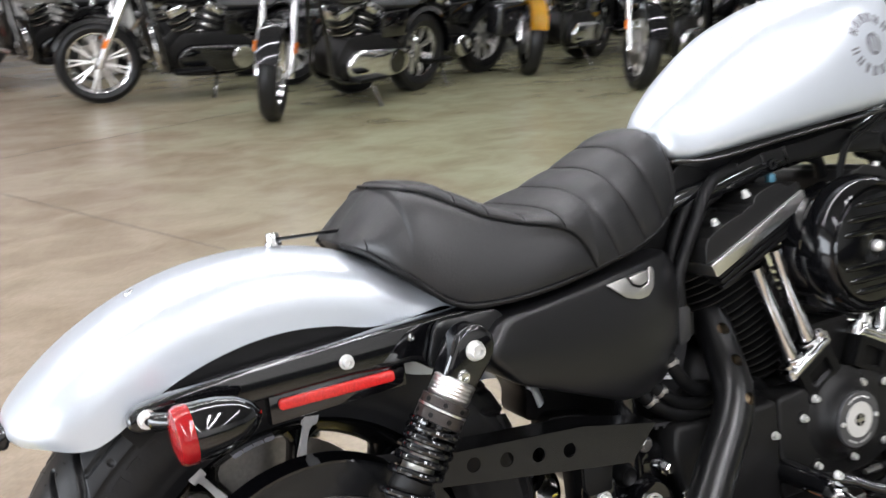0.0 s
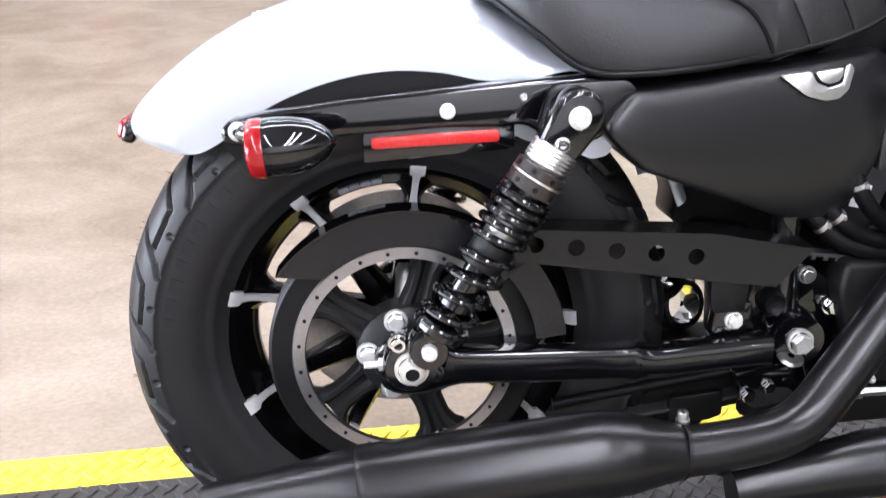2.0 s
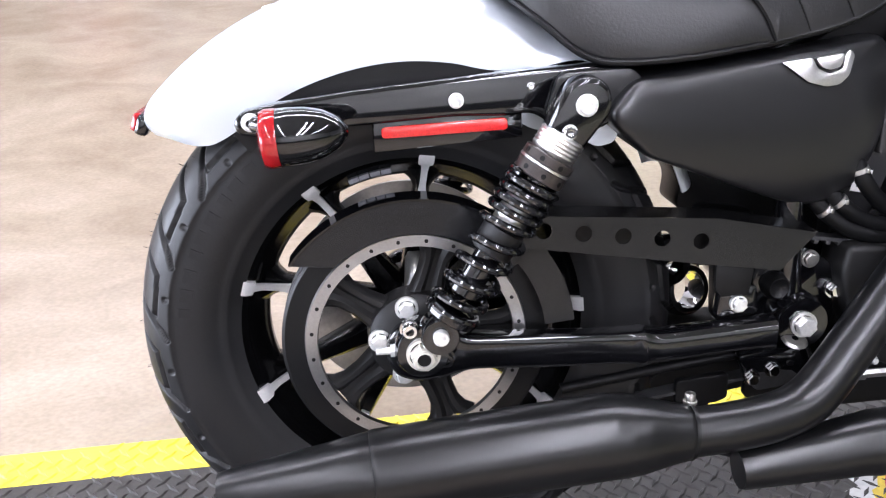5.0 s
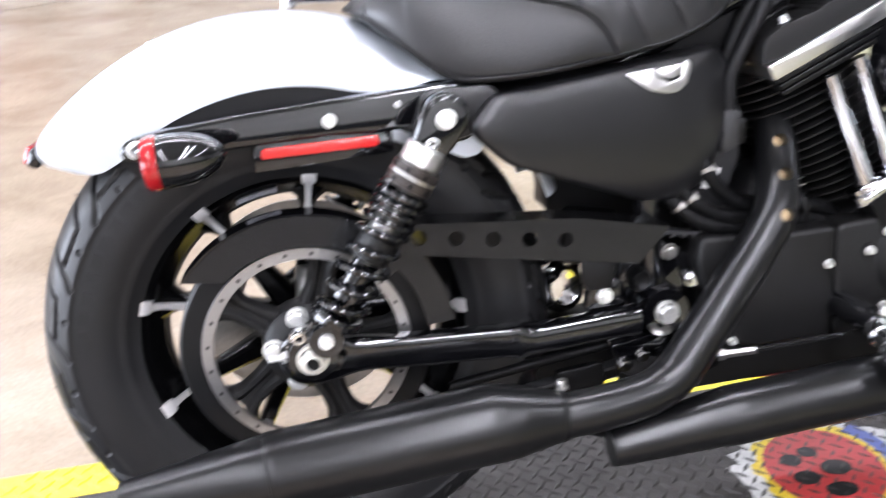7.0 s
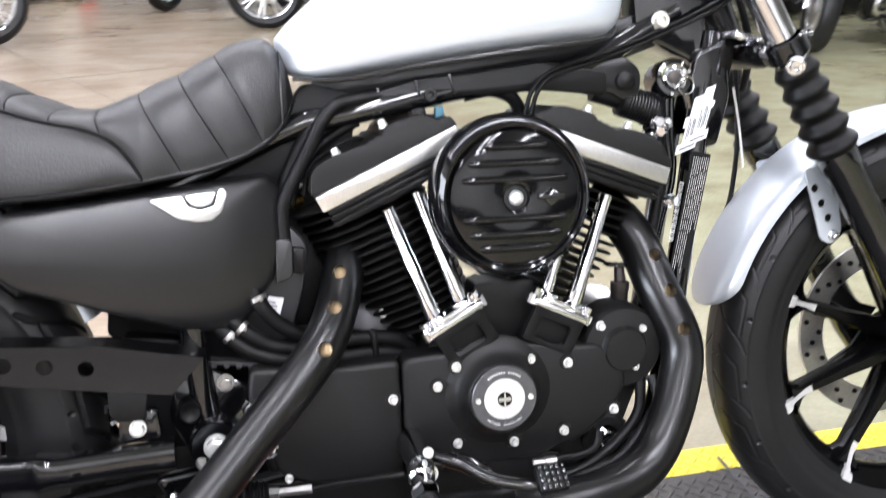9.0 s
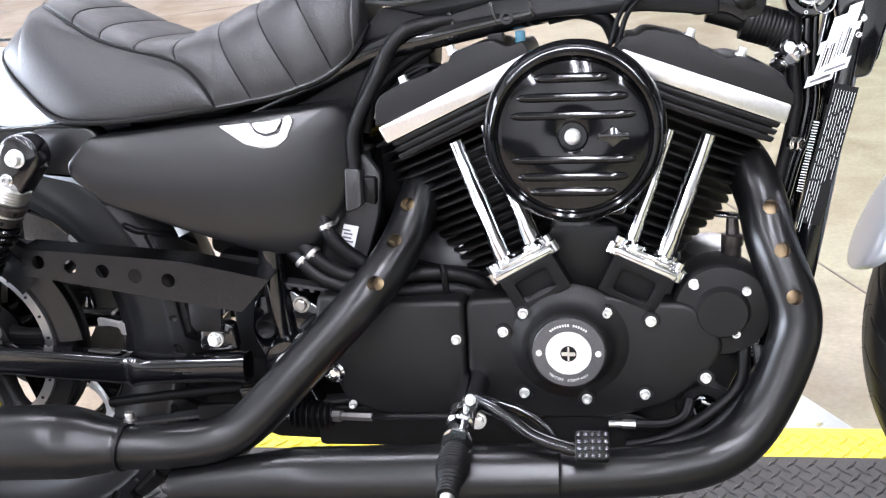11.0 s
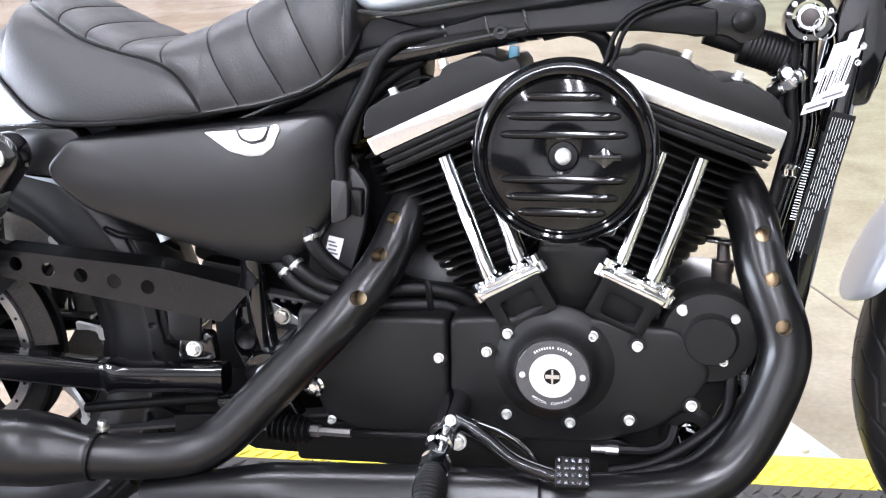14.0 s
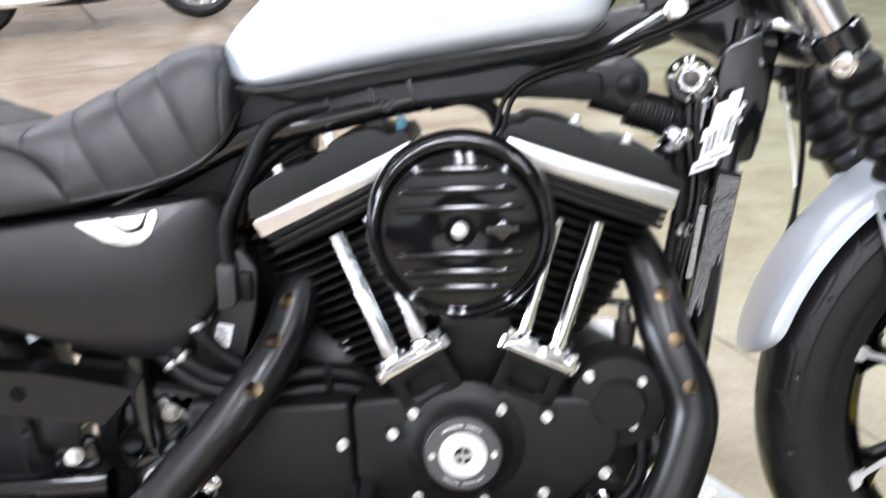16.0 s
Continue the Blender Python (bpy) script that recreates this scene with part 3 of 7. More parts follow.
def wheel(name, c, R, rim, half, phase, fine, hub_r, label):
    w = tagged(new(name), label)
    w.parent = bike
    tyre("tyre", c, R, rim, half, w, *fine)
    half *= 0.76
    bm = B()
    p = [(rim - 0.002, half * 0.80), (rim + 0.005, half * 0.86), (rim + 0.0055, half * 0.90), (rim + 0.002, half * 0.925), (rim - 0.004, half * 0.90), (rim - 0.007, half * 0.84), (rim - 0.011, half * 0.80), (rim - 0.015, half * 0.74), (rim - 0.019, half * 0.58), (rim - 0.028, half * 0.40), (rim - 0.034, half * 0.2), (rim - 0.035, 0.0)]
    lathe(bm, p + [(r, -h) for r, h in p[-2::-1]], c, (0, -1, 0), 96)
    part("rim", bm, WHEELBLK, w)
    bm = B()
    lathe(bm, [(0, 0.062), (hub_r * 0.8, 0.062), (hub_r, 0.05), (hub_r, -0.05), (hub_r * 0.8, -0.062), (0, -0.062)], c, (0, -1, 0), 40)
    part("hub", bm, WHEELBLK, w)
    for k in range(9):
        a = radians(phase + 40 * k)
        d, t = Vector((math.cos(a), 0, math.sin(a))), Vector((-math.sin(a), 0, math.cos(a)))
        bm = B()
        secs = []
        for f, wd, th in ((hub_r * 0.9, 0.017, 0.026), (hub_r + 0.5 * (rim - hub_r), 0.0105, 0.019), (rim - 0.05, 0.0095, 0.017), (rim - 0.040, 0.015, 0.02), (rim - 0.026, 0.034, 0.026)):
            o = c + d * f
            secs.append([o + t * x * wd + Vector((0, y * th, 0)) for x, y in ((-1, -0.6), (-0.55, -1), (0.55, -1), (1, -0.6), (1, 0.6), (0.55, 1), (-0.55, 1), (-1, 0.6))])
        loft(bm, secs)
        sp = part("spoke", bm, WHEELBLK, w)
        bm = B()
        secs = []
        for f, wd, y in ((rim - 0.064, 0.0056, -half * 0.42), (rim - 0.056, 0.0048, -half * 0.44), (rim - 0.044, 0.0036, -half * 0.50), (rim - 0.026, 0.0036, -half * 0.66), (rim - 0.017, 0.0044, -half * 0.82), (rim - 0.0155, 0.0082, -half * 0.86), (rim - 0.009, 0.0088, -half * 0.96), (rim - 0.003, 0.0088, -half * 0.99)):
            o = c + d * f + Vector((0, y, 0))
            secs.append([o + t * x * wd + Vector((0, yy, 0)) for x, yy in ((-1, 0.006), (-1, -0.001), (1, -0.001), (1, 0.006))])
        loft(bm, secs)
        part("machined_tip", bm, TIP, sp, "bare machined spoke tip")
    return w


rear_wheel = wheel("rear_wheel", RC, 0.3235, 0.209, 0.075, 83, (1400, 0.0015, 0.0062, 0.0036), 0.045, "black cast rear wheel with machined spoke tips")
front_wheel = wheel("front_wheel", FC, 0.3315, 0.246, 0.051, 160, (1300, 0.0015, 0.0020, 0.0014), 0.032, "black cast front wheel with machined spoke tips")

# raised marks moulded on the rear tyre's sidewall, as plain bars
for k in range(11):
    a0 = 118 + 5.2 * k
    bm = B()
    sector(bm, RC, 0.258, 0.272, a0, a0 + 3.4 - 1.2 * (k % 3 == 1), -0.0722, -0.0742, 4)
    part("sidewall_mark", bm, TYRE, rear_wheel, smooth=False)

# drive pulley on the rear wheel
bm = B()
lathe(bm, [(0.112, 0.098), (0.113, 0.104), (0.126, 0.104), (0.128, 0.099)], RC, (0, -1, 0), 96)
part("pulley_ring", bm, RINGALU, rear_wheel, "bright machined pulley ring with small holes")
bm = B()
lathe(bm, [(0.114, 0.094), (0.112, 0.100), (0.128, 0.1005), (0.150, 0.099), (0.1535, 0.096), (0.1535, 0.091), (0.150, 0.090), (0.150, 0.066), (0.1535, 0.064), (0.1535, 0.061), (0.140, 0.061), (0.137, 0.074), (0.114, 0.094)], RC, (0, -1, 0), 96)
part("pulley_rim", bm, PLASTIC, rear_wheel)
for k in range(5):
    a = radians(1 + 72 * k)
    d, t = Vector((math.cos(a), 0, math.sin(a))), Vector((-math.sin(a), 0, math.cos(a)))
    bm = B()
    secs = []
    for f, wd, y in ((0.035, 0.028, -0.094), (0.055, 0.021, -0.092), (0.075, 0.0175, -0.091), (0.095, 0.018, -0.092), (0.106, 0.023, -0.094), (0.113, 0.032, -0.096)):
        o = RC + d * f + Vector((0, y, 0))
        secs.append([o + t * x * wd + Vector((0, yy, 0)) for x, yy in ((-1, 0.014), (-0.9, 0.004), (-0.7, 0.0), (-0.4, 0.0), (-0.15, 0.006), (0.15, 0.006), (0.4, 0.0), (0.7, 0.0), (0.9, 0.004), (1, 0.014))])
    loft(bm, secs)
    part("pulley_spoke", bm, WRINKLE, rear_wheel)
bm = B()
lathe(bm, [(0, 0.110), (0.030, 0.110), (0.036, 0.107), (0.048, 0.104), (0.054, 0.098), (0.056, 0.07)], RC, (0, -1, 0), 40)
part("pulley_hub", bm, WRINKLE, rear_wheel)
bm = B()
tube(bm, [(0.012, -0.05, 0.372), (0.013, -0.04, 0.405), (0.013, -0.038, 0.412)], [0.016, 0.014, 0.010], 20)
part("hub_sleeve", bm, STEEL, rear_wheel, "grey metal sleeve on the hub")
for k in range(5):
    a = radians(103 + 72 * k)
    hex_bolt(rear_wheel, RC + Vector((0.042 * math.cos(a), -0.105, 0.042 * math.sin(a))), 0.0098, 0.012, washer=1.36)
for k in range(24):
    a = radians(7 + 15 * k)
    bm = B()
    lathe(bm, [(0, 0.0008), (0.0022, 0.0008), (0.0024, -0.001)], RC + Vector((0.1195 * math.cos(a), -0.1042, 0.1195 * math.sin(a))), (0, -1, 0), 8)
    part("pulley_hole", bm, PLASTIC, rear_wheel)
bm = B()
lathe(bm, [(0.085, -0.072), (0.146, -0.072), (0.146, -0.077), (0.085, -0.077), (0.085, -0.072)], RC, (0, -1, 0), 64)
part("brake_disc", bm, STEEL, rear_wheel, "steel brake disc")
# sealed lettering bars moulded on the rim
bm = B()
for k in range(4):
    sector(bm, RC, 0.1835, 0.1885, 95.0 + 4.0 * k, 98.6 + 4.0 * k, -0.030, -0.0405, 3)
part("rim_print", bm, GREYPRINT, rear_wheel)
# front brake disc
bm = B()
lathe(bm, [(0.106, -0.060), (0.146, -0.060), (0.146, -0.066), (0.106, -0.066), (0.106, -0.060)], FC, (0, -1, 0), 72)
part("brake_disc", bm, STEEL, front_wheel, "drilled steel brake disc")
for k in range(48):
    a = radians(7.5 * k)
    bm = B()
    r_ = (0.114, 0.126, 0.138)[k % 3]
    lathe(bm, [(0, 0), (0.0042, 0), (0.0042, 0.002)], FC + Vector((r_ * math.cos(a), 0.0592, r_ * math.sin(a))), (0, -1, 0), 10)
    part("disc_hole", bm, PLASTIC, front_wheel)
for k in range(5):
    a = radians(72 * k)
    d, t = Vector((math.cos(a), 0, math.sin(a))), Vector((-math.sin(a), 0, math.cos(a)))
    bm = B()
    loft(bm, [[FC + d * f + t * x * wd + Vector((0, y, 0)) for x, y in ((-1, 0.057), (1, 0.057), (1, 0.063), (-1, 0.063))] for f, wd in ((0.03, 0.02), (0.06, 0.010), (0.108, 0.014))])
    part("disc_carrier", bm, PLASTIC, front_wheel)


# rear fender
def rear_fender():
    O = Vector((0.0, 0, 0.345))
    top = [(22, 0.368), (40, 0.374), (60, 0.374), (75, 0.3765), (90, 0.3785), (105, 0.3795), (120, 0.379), (132, 0.379), (137, 0.3785), (139, 0.375), (140.3, 0.369), (140.9, 0.362)]
    edge = [(22, 0.345), (40, 0.352), (54, 0.352), (62, 0.318), (70, 0.299), (79, 0.2965), (90, 0.295), (105, 0.292), (118, 0.2905), (127, 0.289), (132.2, 0.2945), (134.5, 0.303), (136.3, 0.315), (137.5, 0.328), (138.8, 0.340), (140.0, 0.348), (140.9, 0.353)]
    half = [(22, 0.080), (60, 0.090), (100, 0.092), (125, 0.091), (132, 0.0885), (135.5, 0.083), (137.5, 0.074), (139, 0.060), (140.2, 0.042), (140.9, 0.018)]
    secs = []
    n = 110
    for k in range(n + 1):
        a = 22 + (140.9 - 22) * (1 - (1 - k / n) ** 1.25)
        rt, re, w = lerp(a, top), lerp(a, edge), lerp(a, half)
        rm = max(rt - 0.058, re)
        d = Vector((math.cos(radians(a)), 0, math.sin(radians(a))))
        sec = []
        side = [(re + (rm - re) * j / 5, w) for j in range(5)]
        arc = [(rm + (rt - rm) * math.sin(math.pi / 2 * j / 9) ** 0.9, w * math.cos(math.pi / 2 * j / 9) ** 0.75) for j in range(10)]
        prof = side + arc
        prof[-1] = (rt, 0.0)
        sec = [O + d * r + Vector((0, -y, 0)) for r, y in prof] + [O + d * r + Vector((0, y, 0)) for r, y in prof[-2::-1]]
        secs.append(sec)
    bm = B()
    loft(bm, secs, close_ends=False, wrap=False)
    bmesh.ops.recalc_face_normals(bm, faces=bm.faces)
    bmesh.ops.solidify(bm, geom=list(bm.faces), thickness=0.003)
    f = part("rear_fender", bm, SILVER, bike, "satin silver rear fender", sharp=50)
    for s in (-1, 1):
        bm = B()
        sector(bm, O, 0.262, 0.300, 62, 128, s * 0.0865, s * 0.089, 40)
        part("fender_liner", bm, PLASTIC, f, "black inner fender edge", smooth=False)
    cap_bolt(f, (0.029, 0.0, 0.726), 0.008, 0.012, (0, 0, 1), CHROME, "fender_screw")
    cap_bolt(f, (-0.135, 0.0, 0.690), 0.006, 0.010, (-0.35, 0, 0.93), CHROME, "fender_screw")
    bm = box(B(), (-0.284, 0.0, 0.578), (0.016, 0.075, 0.024), pose(0, 0, 0, 0, 20, 0), 0.006, 3)
    part("tail_marker", bm, GLOSS, f)
    bm = box(B(), (-0.291, 0.0, 0.582), (0.010, 0.070, 0.022), pose(0, 0, 0, 0, 20, 0), 0.005, 3)
    part("tail_lens", bm, REDLENS, f, "small red rear lens")
    bm = B()
    tube(bm, [(0.03, -0.006, 0.731), (0.12, -0.004, 0.729)], 0.0022, 8)
    part("seat_tab", bm, GLOSS, f)


rear_fender()

# silver skirt of the fender below the strut
for s in (-1, 1):
    bm = prism(B(), rounded([(0.105, 0.60), (0.112, 0.578), (0.145, 0.560), (0.19, 0.550), (0.217, 0.536), (0.236, 0.540), (0.25, 0.58), (0.22, 0.61)], 0.006), s * 0.0865, s * 0.090, 0)
    part("fender_skirt", bm, SILVER, bike, "satin silver fender skirt", smooth=False)

# struts, signals and reflectors on both sides
for s in (-1, 1):
    st = tagged(new("fender_strut"), "gloss black fender strut")
    st.parent = bike
    y0, y1 = s * 0.094, s * 0.118
    out = [(-0.168, 0.575), (-0.128, 0.570), (-0.054, 0.578), (0.06, 0.583), (0.112, 0.580), (0.140, 0.583), (0.165, 0.565), (0.215, 0.560), (0.246, 0.585), (0.256, 0.611), (0.246, 0.624), (0.210, 0.631), (0.06, 0.6235), (-0.052, 0.6155), (-0.125, 0.607), (-0.164, 0.600), (-0.174, 0.588)]
    part("strut_plate", prism(B(), rounded(out, 0.010, 3), y0, y1, 0.005, seg=3), GLOSS, st)
    if s < 0:
        part("strut_cover", prism(B(), rounded([(0.150, 0.572), (0.215, 0.566), (0.250, 0.590), (0.258, 0.612), (0.245, 0.626), (0.165, 0.625)], 0.012, 3), -0.119, -0.128, 0.004), DENIM, st)
        cap_bolt(st, (0.059, -0.118, 0.600), 0.0064, 0.010, material=ZINC)
        cap_bolt(st, (0.138, -0.119, 0.611), 0.0032, 0.004, material=CHROME)
    bm = B()
    prism(bm, rounded([(-0.021, 0.564), (-0.021, 0.576), (0.1125, 0.5795), (0.1135, 0.5665)], 0.005), s * 0.1135, s * 0.1205, 0.002)
    part("reflector", bm, REFLECT, st, "long red side reflector")
    bm = B()
    prism(bm, [(-0.03, 0.548), (-0.03, 0.583), (0.13, 0.586), (0.13, 0.556)], s * 0.092, s * 0.113, 0.004)
    part("strut_tray", bm, GLOSS, st)
    # bullet signal
    sg = tagged(new("turn_signal"), "gloss black bullet turn signal with a red lens")
    sg.parent = bike
    c = Vector((-0.122, s * 0.175, 0.582))
    bm = B()
    sgx = Vector((0.97, 0.0, 0.055))
    lathe(bm, [(0.0275, -0.002), (0.0285, 0.0), (0.0287, 0.012), (0.0275, 0.028), (0.0235, 0.045), (0.0165, 0.058), (0.009, 0.065), (0.004, 0.068), (0, 0.0685)], c, sgx, 36)
    part("signal_body", bm, GLOSS, sg)
    bm = B()
    lathe(bm, [(0.0290, 0.0), (0.0295, -0.003), (0.0293, -0.011), (0.0270, -0.0155), (0.015, -0.019), (0, -0.020)], c, sgx, 36)
    part("signal_lens", bm, REDLENS, sg, "red plastic lens")
    bm = B()
    tube(bm, spline([(-0.152, s * 0.10, 0.588), (-0.150, s * 0.128, 0.589), (-0.128, s * 0.148, 0.588), (-0.095, s * 0.160, 0.586)], 4), 0.0085, 14)
    part("signal_stem", bm, GLOSS, sg)
    cap_bolt(sg, (-0.154, s * 0.125, 0.590), 0.0075, 0.009, (0, s, 0))

# shocks
for s in (-1, 1):
    sh = tagged(new("shock_absorber"), "black coil-over rear shock absorber")
    sh.parent = bike
    a, b = Vector((0.1815, s * 0.172, 0.599)), Vector((0.027, s * 0.172, 0.3635))
    ax = (b - a).normalized()
    L = (b - a).length
    at = lambda f: a + ax * f
    across = Vector((ax.z, 0, -ax.x))
    cap = [a + across * (0.0265 * math.cos(q)) - ax * (0.0285 * math.sin(q)) for q in [math.pi * k / 14 for k in range(15)]] + [a + ax * 0.043 - across * 0.0215, a + ax * 0.048 - across * 0.012, a + ax * 0.048 + across * 0.012, a + ax * 0.043 + across * 0.0215]
    bm = prism(B(), [(p.x, p.z) for p in cap], s * 0.152, s * 0.186, 0.007, seg=4)
    part("upper_eye", bm, GLOSS, sh)
    cap_bolt(sh, a + Vector((0, s * 0.0145, 0)), 0.0088, 0.010, (0, s, 0), ZINC)
    cap_bolt(sh, at(0.031) + Vector((0, s * 0.014, 0)), 0.0062, 0.005, (0, s, 0), CHROME)
    bm = B()
    tube(bm, [at(0.036), at(0.038)] + [at(0.039 + 0.0021 * k) for k in range(10)] + [at(0.060)], [0.022, 0.0242] + [0.0246 - 0.0009 * (k % 2) for k in range(10)] + [0.022], 32)
    part("upper_collar", bm, ALU, sh, "bare metal collar")
    for f0, f1 in ((0.060, 0.0715), (0.0735, 0.088)):
        bm = B()
        tube(bm, [at(f0), at(f0 + 0.0012), at(f1 - 0.0012), at(f1)], [0.025, 0.0275, 0.0275, 0.025], 32)
        part("adjuster", bm, BRONZE, sh, "dark satin spring adjuster ring")
    bm = B()
    tube(bm, [at(0.0712), at(0.0738)], 0.0278, 32)
    part("adjuster_ring", bm, ALU, sh, "thin bright ring")
    u0 = ax.orthogonal().normalized()
    for k in range(16):
        u = u0.copy()
        u.rotate(Matrix.Rotation(radians(45 * (k // 2) + 22 * (k % 2)), 3, ax))
        bm = B()
        lathe(bm, [(0, 0.0004), (0.0028, 0.0004), (0.0030, -0.001)], at(0.066 if k % 2 else 0.081) + u * 0.0275, u, 10)
        part("adjuster_hole", bm, RUBBER, sh)
    bm = B()
    tube(bm, [at(0.086), at(0.112)], 0.0185, 24)
    part("damper_neck", bm, GLOSS, sh)
    bm = B()
    tube(bm, [at(0.1115), at(0.146)], 0.0182, 24)
    part("threaded_body", bm, ALU, sh, "bright threaded damper body")
    bm = B()
    tube(bm, [at(0.148), at(0.150), at(0.178), at(0.180)], [0.019, 0.0225, 0.0225, 0.019], 24)
    part("damper_body", bm, WRINKLE, sh)
    bm = B()
    tube(bm, [at(0.179), at(0.212), at(0.2125), at(0.230), at(0.2305), at(L - 0.02)], [0.0150, 0.0150, 0.0185, 0.0185, 0.0075, 0.0075], 22)
    part("damper_rod", bm, GLOSS, sh)
    v0 = ax.cross(u0)
    f_end = L - 0.026
    table = [(0, 0.090), (1, 0.0975), (4.2, 0.1325), (5.0, 0.145), (9.2, f_end - 0.010), (10.2, f_end)]
    n, seg, wire, cr = 30, 10, 0.0045, 0.0268
    rings, bm = [], B()
    for k in range(int(10.2 * n) + 1):
        th = 2 * math.pi * k / n
        rad = math.cos(th) * u0 + math.sin(th) * v0
        o = at(lerp(k / n, table)) + rad * cr
        rings.append([o + wire * (math.cos(q) * rad + math.sin(q) * ax) for q in (2 * math.pi * j / seg for j in range(seg))])
    loft(bm, rings)
    part("spring", bm, GLOSS, sh, "gloss black coil spring")
    bm = B()
    tube(bm, [at(L - 0.026), at(L - 0.020), at(L - 0.016)], [0.030, 0.029, 0.020], 24)
    part("spring_seat", bm, GLOSS, sh)
    bm = B()
    lathe(bm, [(0, 0.018), (0.019, 0.018), (0.021, 0.014), (0.021, -0.014), (0, -0.016)], b, (0, s, 0), 24)
    part("lower_eye", bm, GLOSS, sh)
    cap_bolt(sh, b + Vector((0, s * 0.016, 0.002)), 0.0086, 0.010, (0, s, 0), ZINC)

# swingarm, axle
sw = tagged(new("swingarm"), "gloss black steel swingarm")
sw.parent = bike
for s in (-1, 1):
    bm = B()
    secs = []
    table_z0 = [(-0.030, 0.318), (-0.022, 0.300), (0.0, 0.290), (0.03, 0.291), (0.055, 0.2985), (0.068, 0.3005), (0.158, 0.2955), (0.25, 0.2915), (0.262, 0.288), (0.276, 0.2900), (0.29, 0.2905), (0.405, 0.298), (0.445, 0.292)]
    table_z1 = [(-0.030, 0.334), (-0.022, 0.350), (0.0, 0.362), (0.03, 0.356), (0.055, 0.343), (0.068, 0.3405), (0.158, 0.3345), (0.25, 0.3305), (0.262, 0.3325), (0.276, 0.3285), (0.29, 0.328), (0.405, 0.334), (0.445, 0.338)]
    table_w = [(-0.030, 0.004), (-0.02, 0.008), (0.0, 0.010), (0.045, 0.0115), (0.06, 0.0145), (0.25, 0.0150), (0.262, 0.018), (0.276, 0.0165), (0.405, 0.0165), (0.445, 0.018)]
    for k in range(96):
        x = -0.030 + 0.446 * k / 95
        z0, z1, w = lerp(x, table_z0), lerp(x, table_z1), lerp(x, table_w)
        ring = []
        for q in range(20):
            th = 2 * math.pi * (q + 0.5) / 20
            cy_, sz = math.cos(th), math.sin(th)
            ring.append((x, s * 0.127 + w * math.copysign(abs(cy_) ** (0.28 if x < 0.262 else 0.5), cy_), (z0 + z1) / 2 + (z1 - z0) / 2 * math.copysign(abs(sz) ** (0.36 if x < 0.262 else 0.6), sz)))
        secs.append(ring)
    loft(bm, secs)
    part("arm", bm, GLOSS, sw)
bm = B()
tube(bm, [(0.455, -0.09, 0.312), (0.455, 0.14, 0.312)], 0.024, 20)
part("pivot_tube", bm, GLOSS, sw)
bm = B()
tube(bm, [(0.009, -0.163, 0.3335), (0.009, 0.16, 0.3335)], 0.0125, 16)
part("axle", bm, STEEL, sw)
hex_bolt(sw, (0.0092, -0.160, 0.3338), 0.0150, 0.016, material=PALENUT, washer=1.25, name="axle_nut")
bm = B()
lathe(bm, [(0.031, -0.03), (0.031, 0.0), (0.028, 0.006), (0.0, 0.008)], (0.0092, -0.152, 0.3335), (0, -1, 0), 32)
part("axle_boss", bm, GLOSS, sw)
bm = B()
lathe(bm, [(0.0098, 0.0), (0.0098, 0.0030), (0.0078, 0.0034), (0.0072, -0.002)], (0.0092, -0.1755, 0.3338), (0, -1, 0), 24)
part("axle_end", bm, PALENUT, sw)
bm = B()
lathe(bm, [(0.0075, 0.0012), (0, 0.0012)], (0.0092, -0.1755, 0.3338), (0, -1, 0), 24)
part("axle_bore", bm, RUBBER, sw, "dark bore of the hollow axle")
cap_bolt(sw, (0.034, -0.150, 0.322), 0.0085, 0.008, material=GLOSS)
cap_bolt(sw, (-0.004, -0.150, 0.360), 0.0085, 0.010, material=CHROME)
bm = B()
tube(bm, [(-0.042, -0.145, 0.334), (-0.018, -0.145, 0.334)], 0.0042, 10)
tube(bm, [(-0.026, -0.145, 0.334), (-0.016, -0.145, 0.334)], 0.0075, 6)
part("axle_adjuster", bm, ZINC, sw)
hex_bolt(sw, (0.463, -0.108, 0.312), 0.0122, 0.014, material=ZINC, washer=1.3)
bm = B()
lathe(bm, [(0.0, 0.02), (0.030, 0.02), (0.034, 0.012), (0.034, -0.02), (0, -0.02)], (0.463, -0.088, 0.312), (0, -1, 0), 28)
part("pivot_boss", bm, GLOSS, sw)

# polished ring, and dark blocks added to fill the gaps between the arms
bm = B()
lathe(bm, [(0.024, -0.018), (0.031, -0.018), (0.0345, -0.008), (0.0345, 0.008), (0.031, 0.018), (0.024, 0.018), (0.022, 0.0), (0.024, -0.018)], (0.350, 0.0, 0.326), (0.35, -0.9, 0.2), 40)
part("clamp_ring", bm, CHROME, sw, "polished metal ring")
bm = prism(B(), rounded([(0.165, 0.202), (0.18, 0.246), (0.24, 0.288), (0.42, 0.292), (0.565, 0.300), (0.575, 0.215), (0.44, 0.196), (0.40, 0.190), (0.36, 0.150), (0.21, 0.150)], 0.012), -0.035, 0.02, 0.006)
part("lower_bracket", bm, RUBBER, sw)
bm = prism(B(), rounded([(0.375, 0.30), (0.372, 0.385), (0.47, 0.385), (0.47, 0.29)], 0.012), -0.03, -0.06, 0.006)
part("rear_mount", bm, RUBBER, sw)
bm = prism(B(), rounded([(0.332, 0.438), (0.337, 0.472), (0.306, 0.525), (0.36, 0.575), (0.57, 0.575), (0.57, 0.35), (0.47, 0.35), (0.385, 0.422)], 0.012), -0.02, 0.05, 0.006)
part("inner_gap_block", bm, RUBBER, sw)
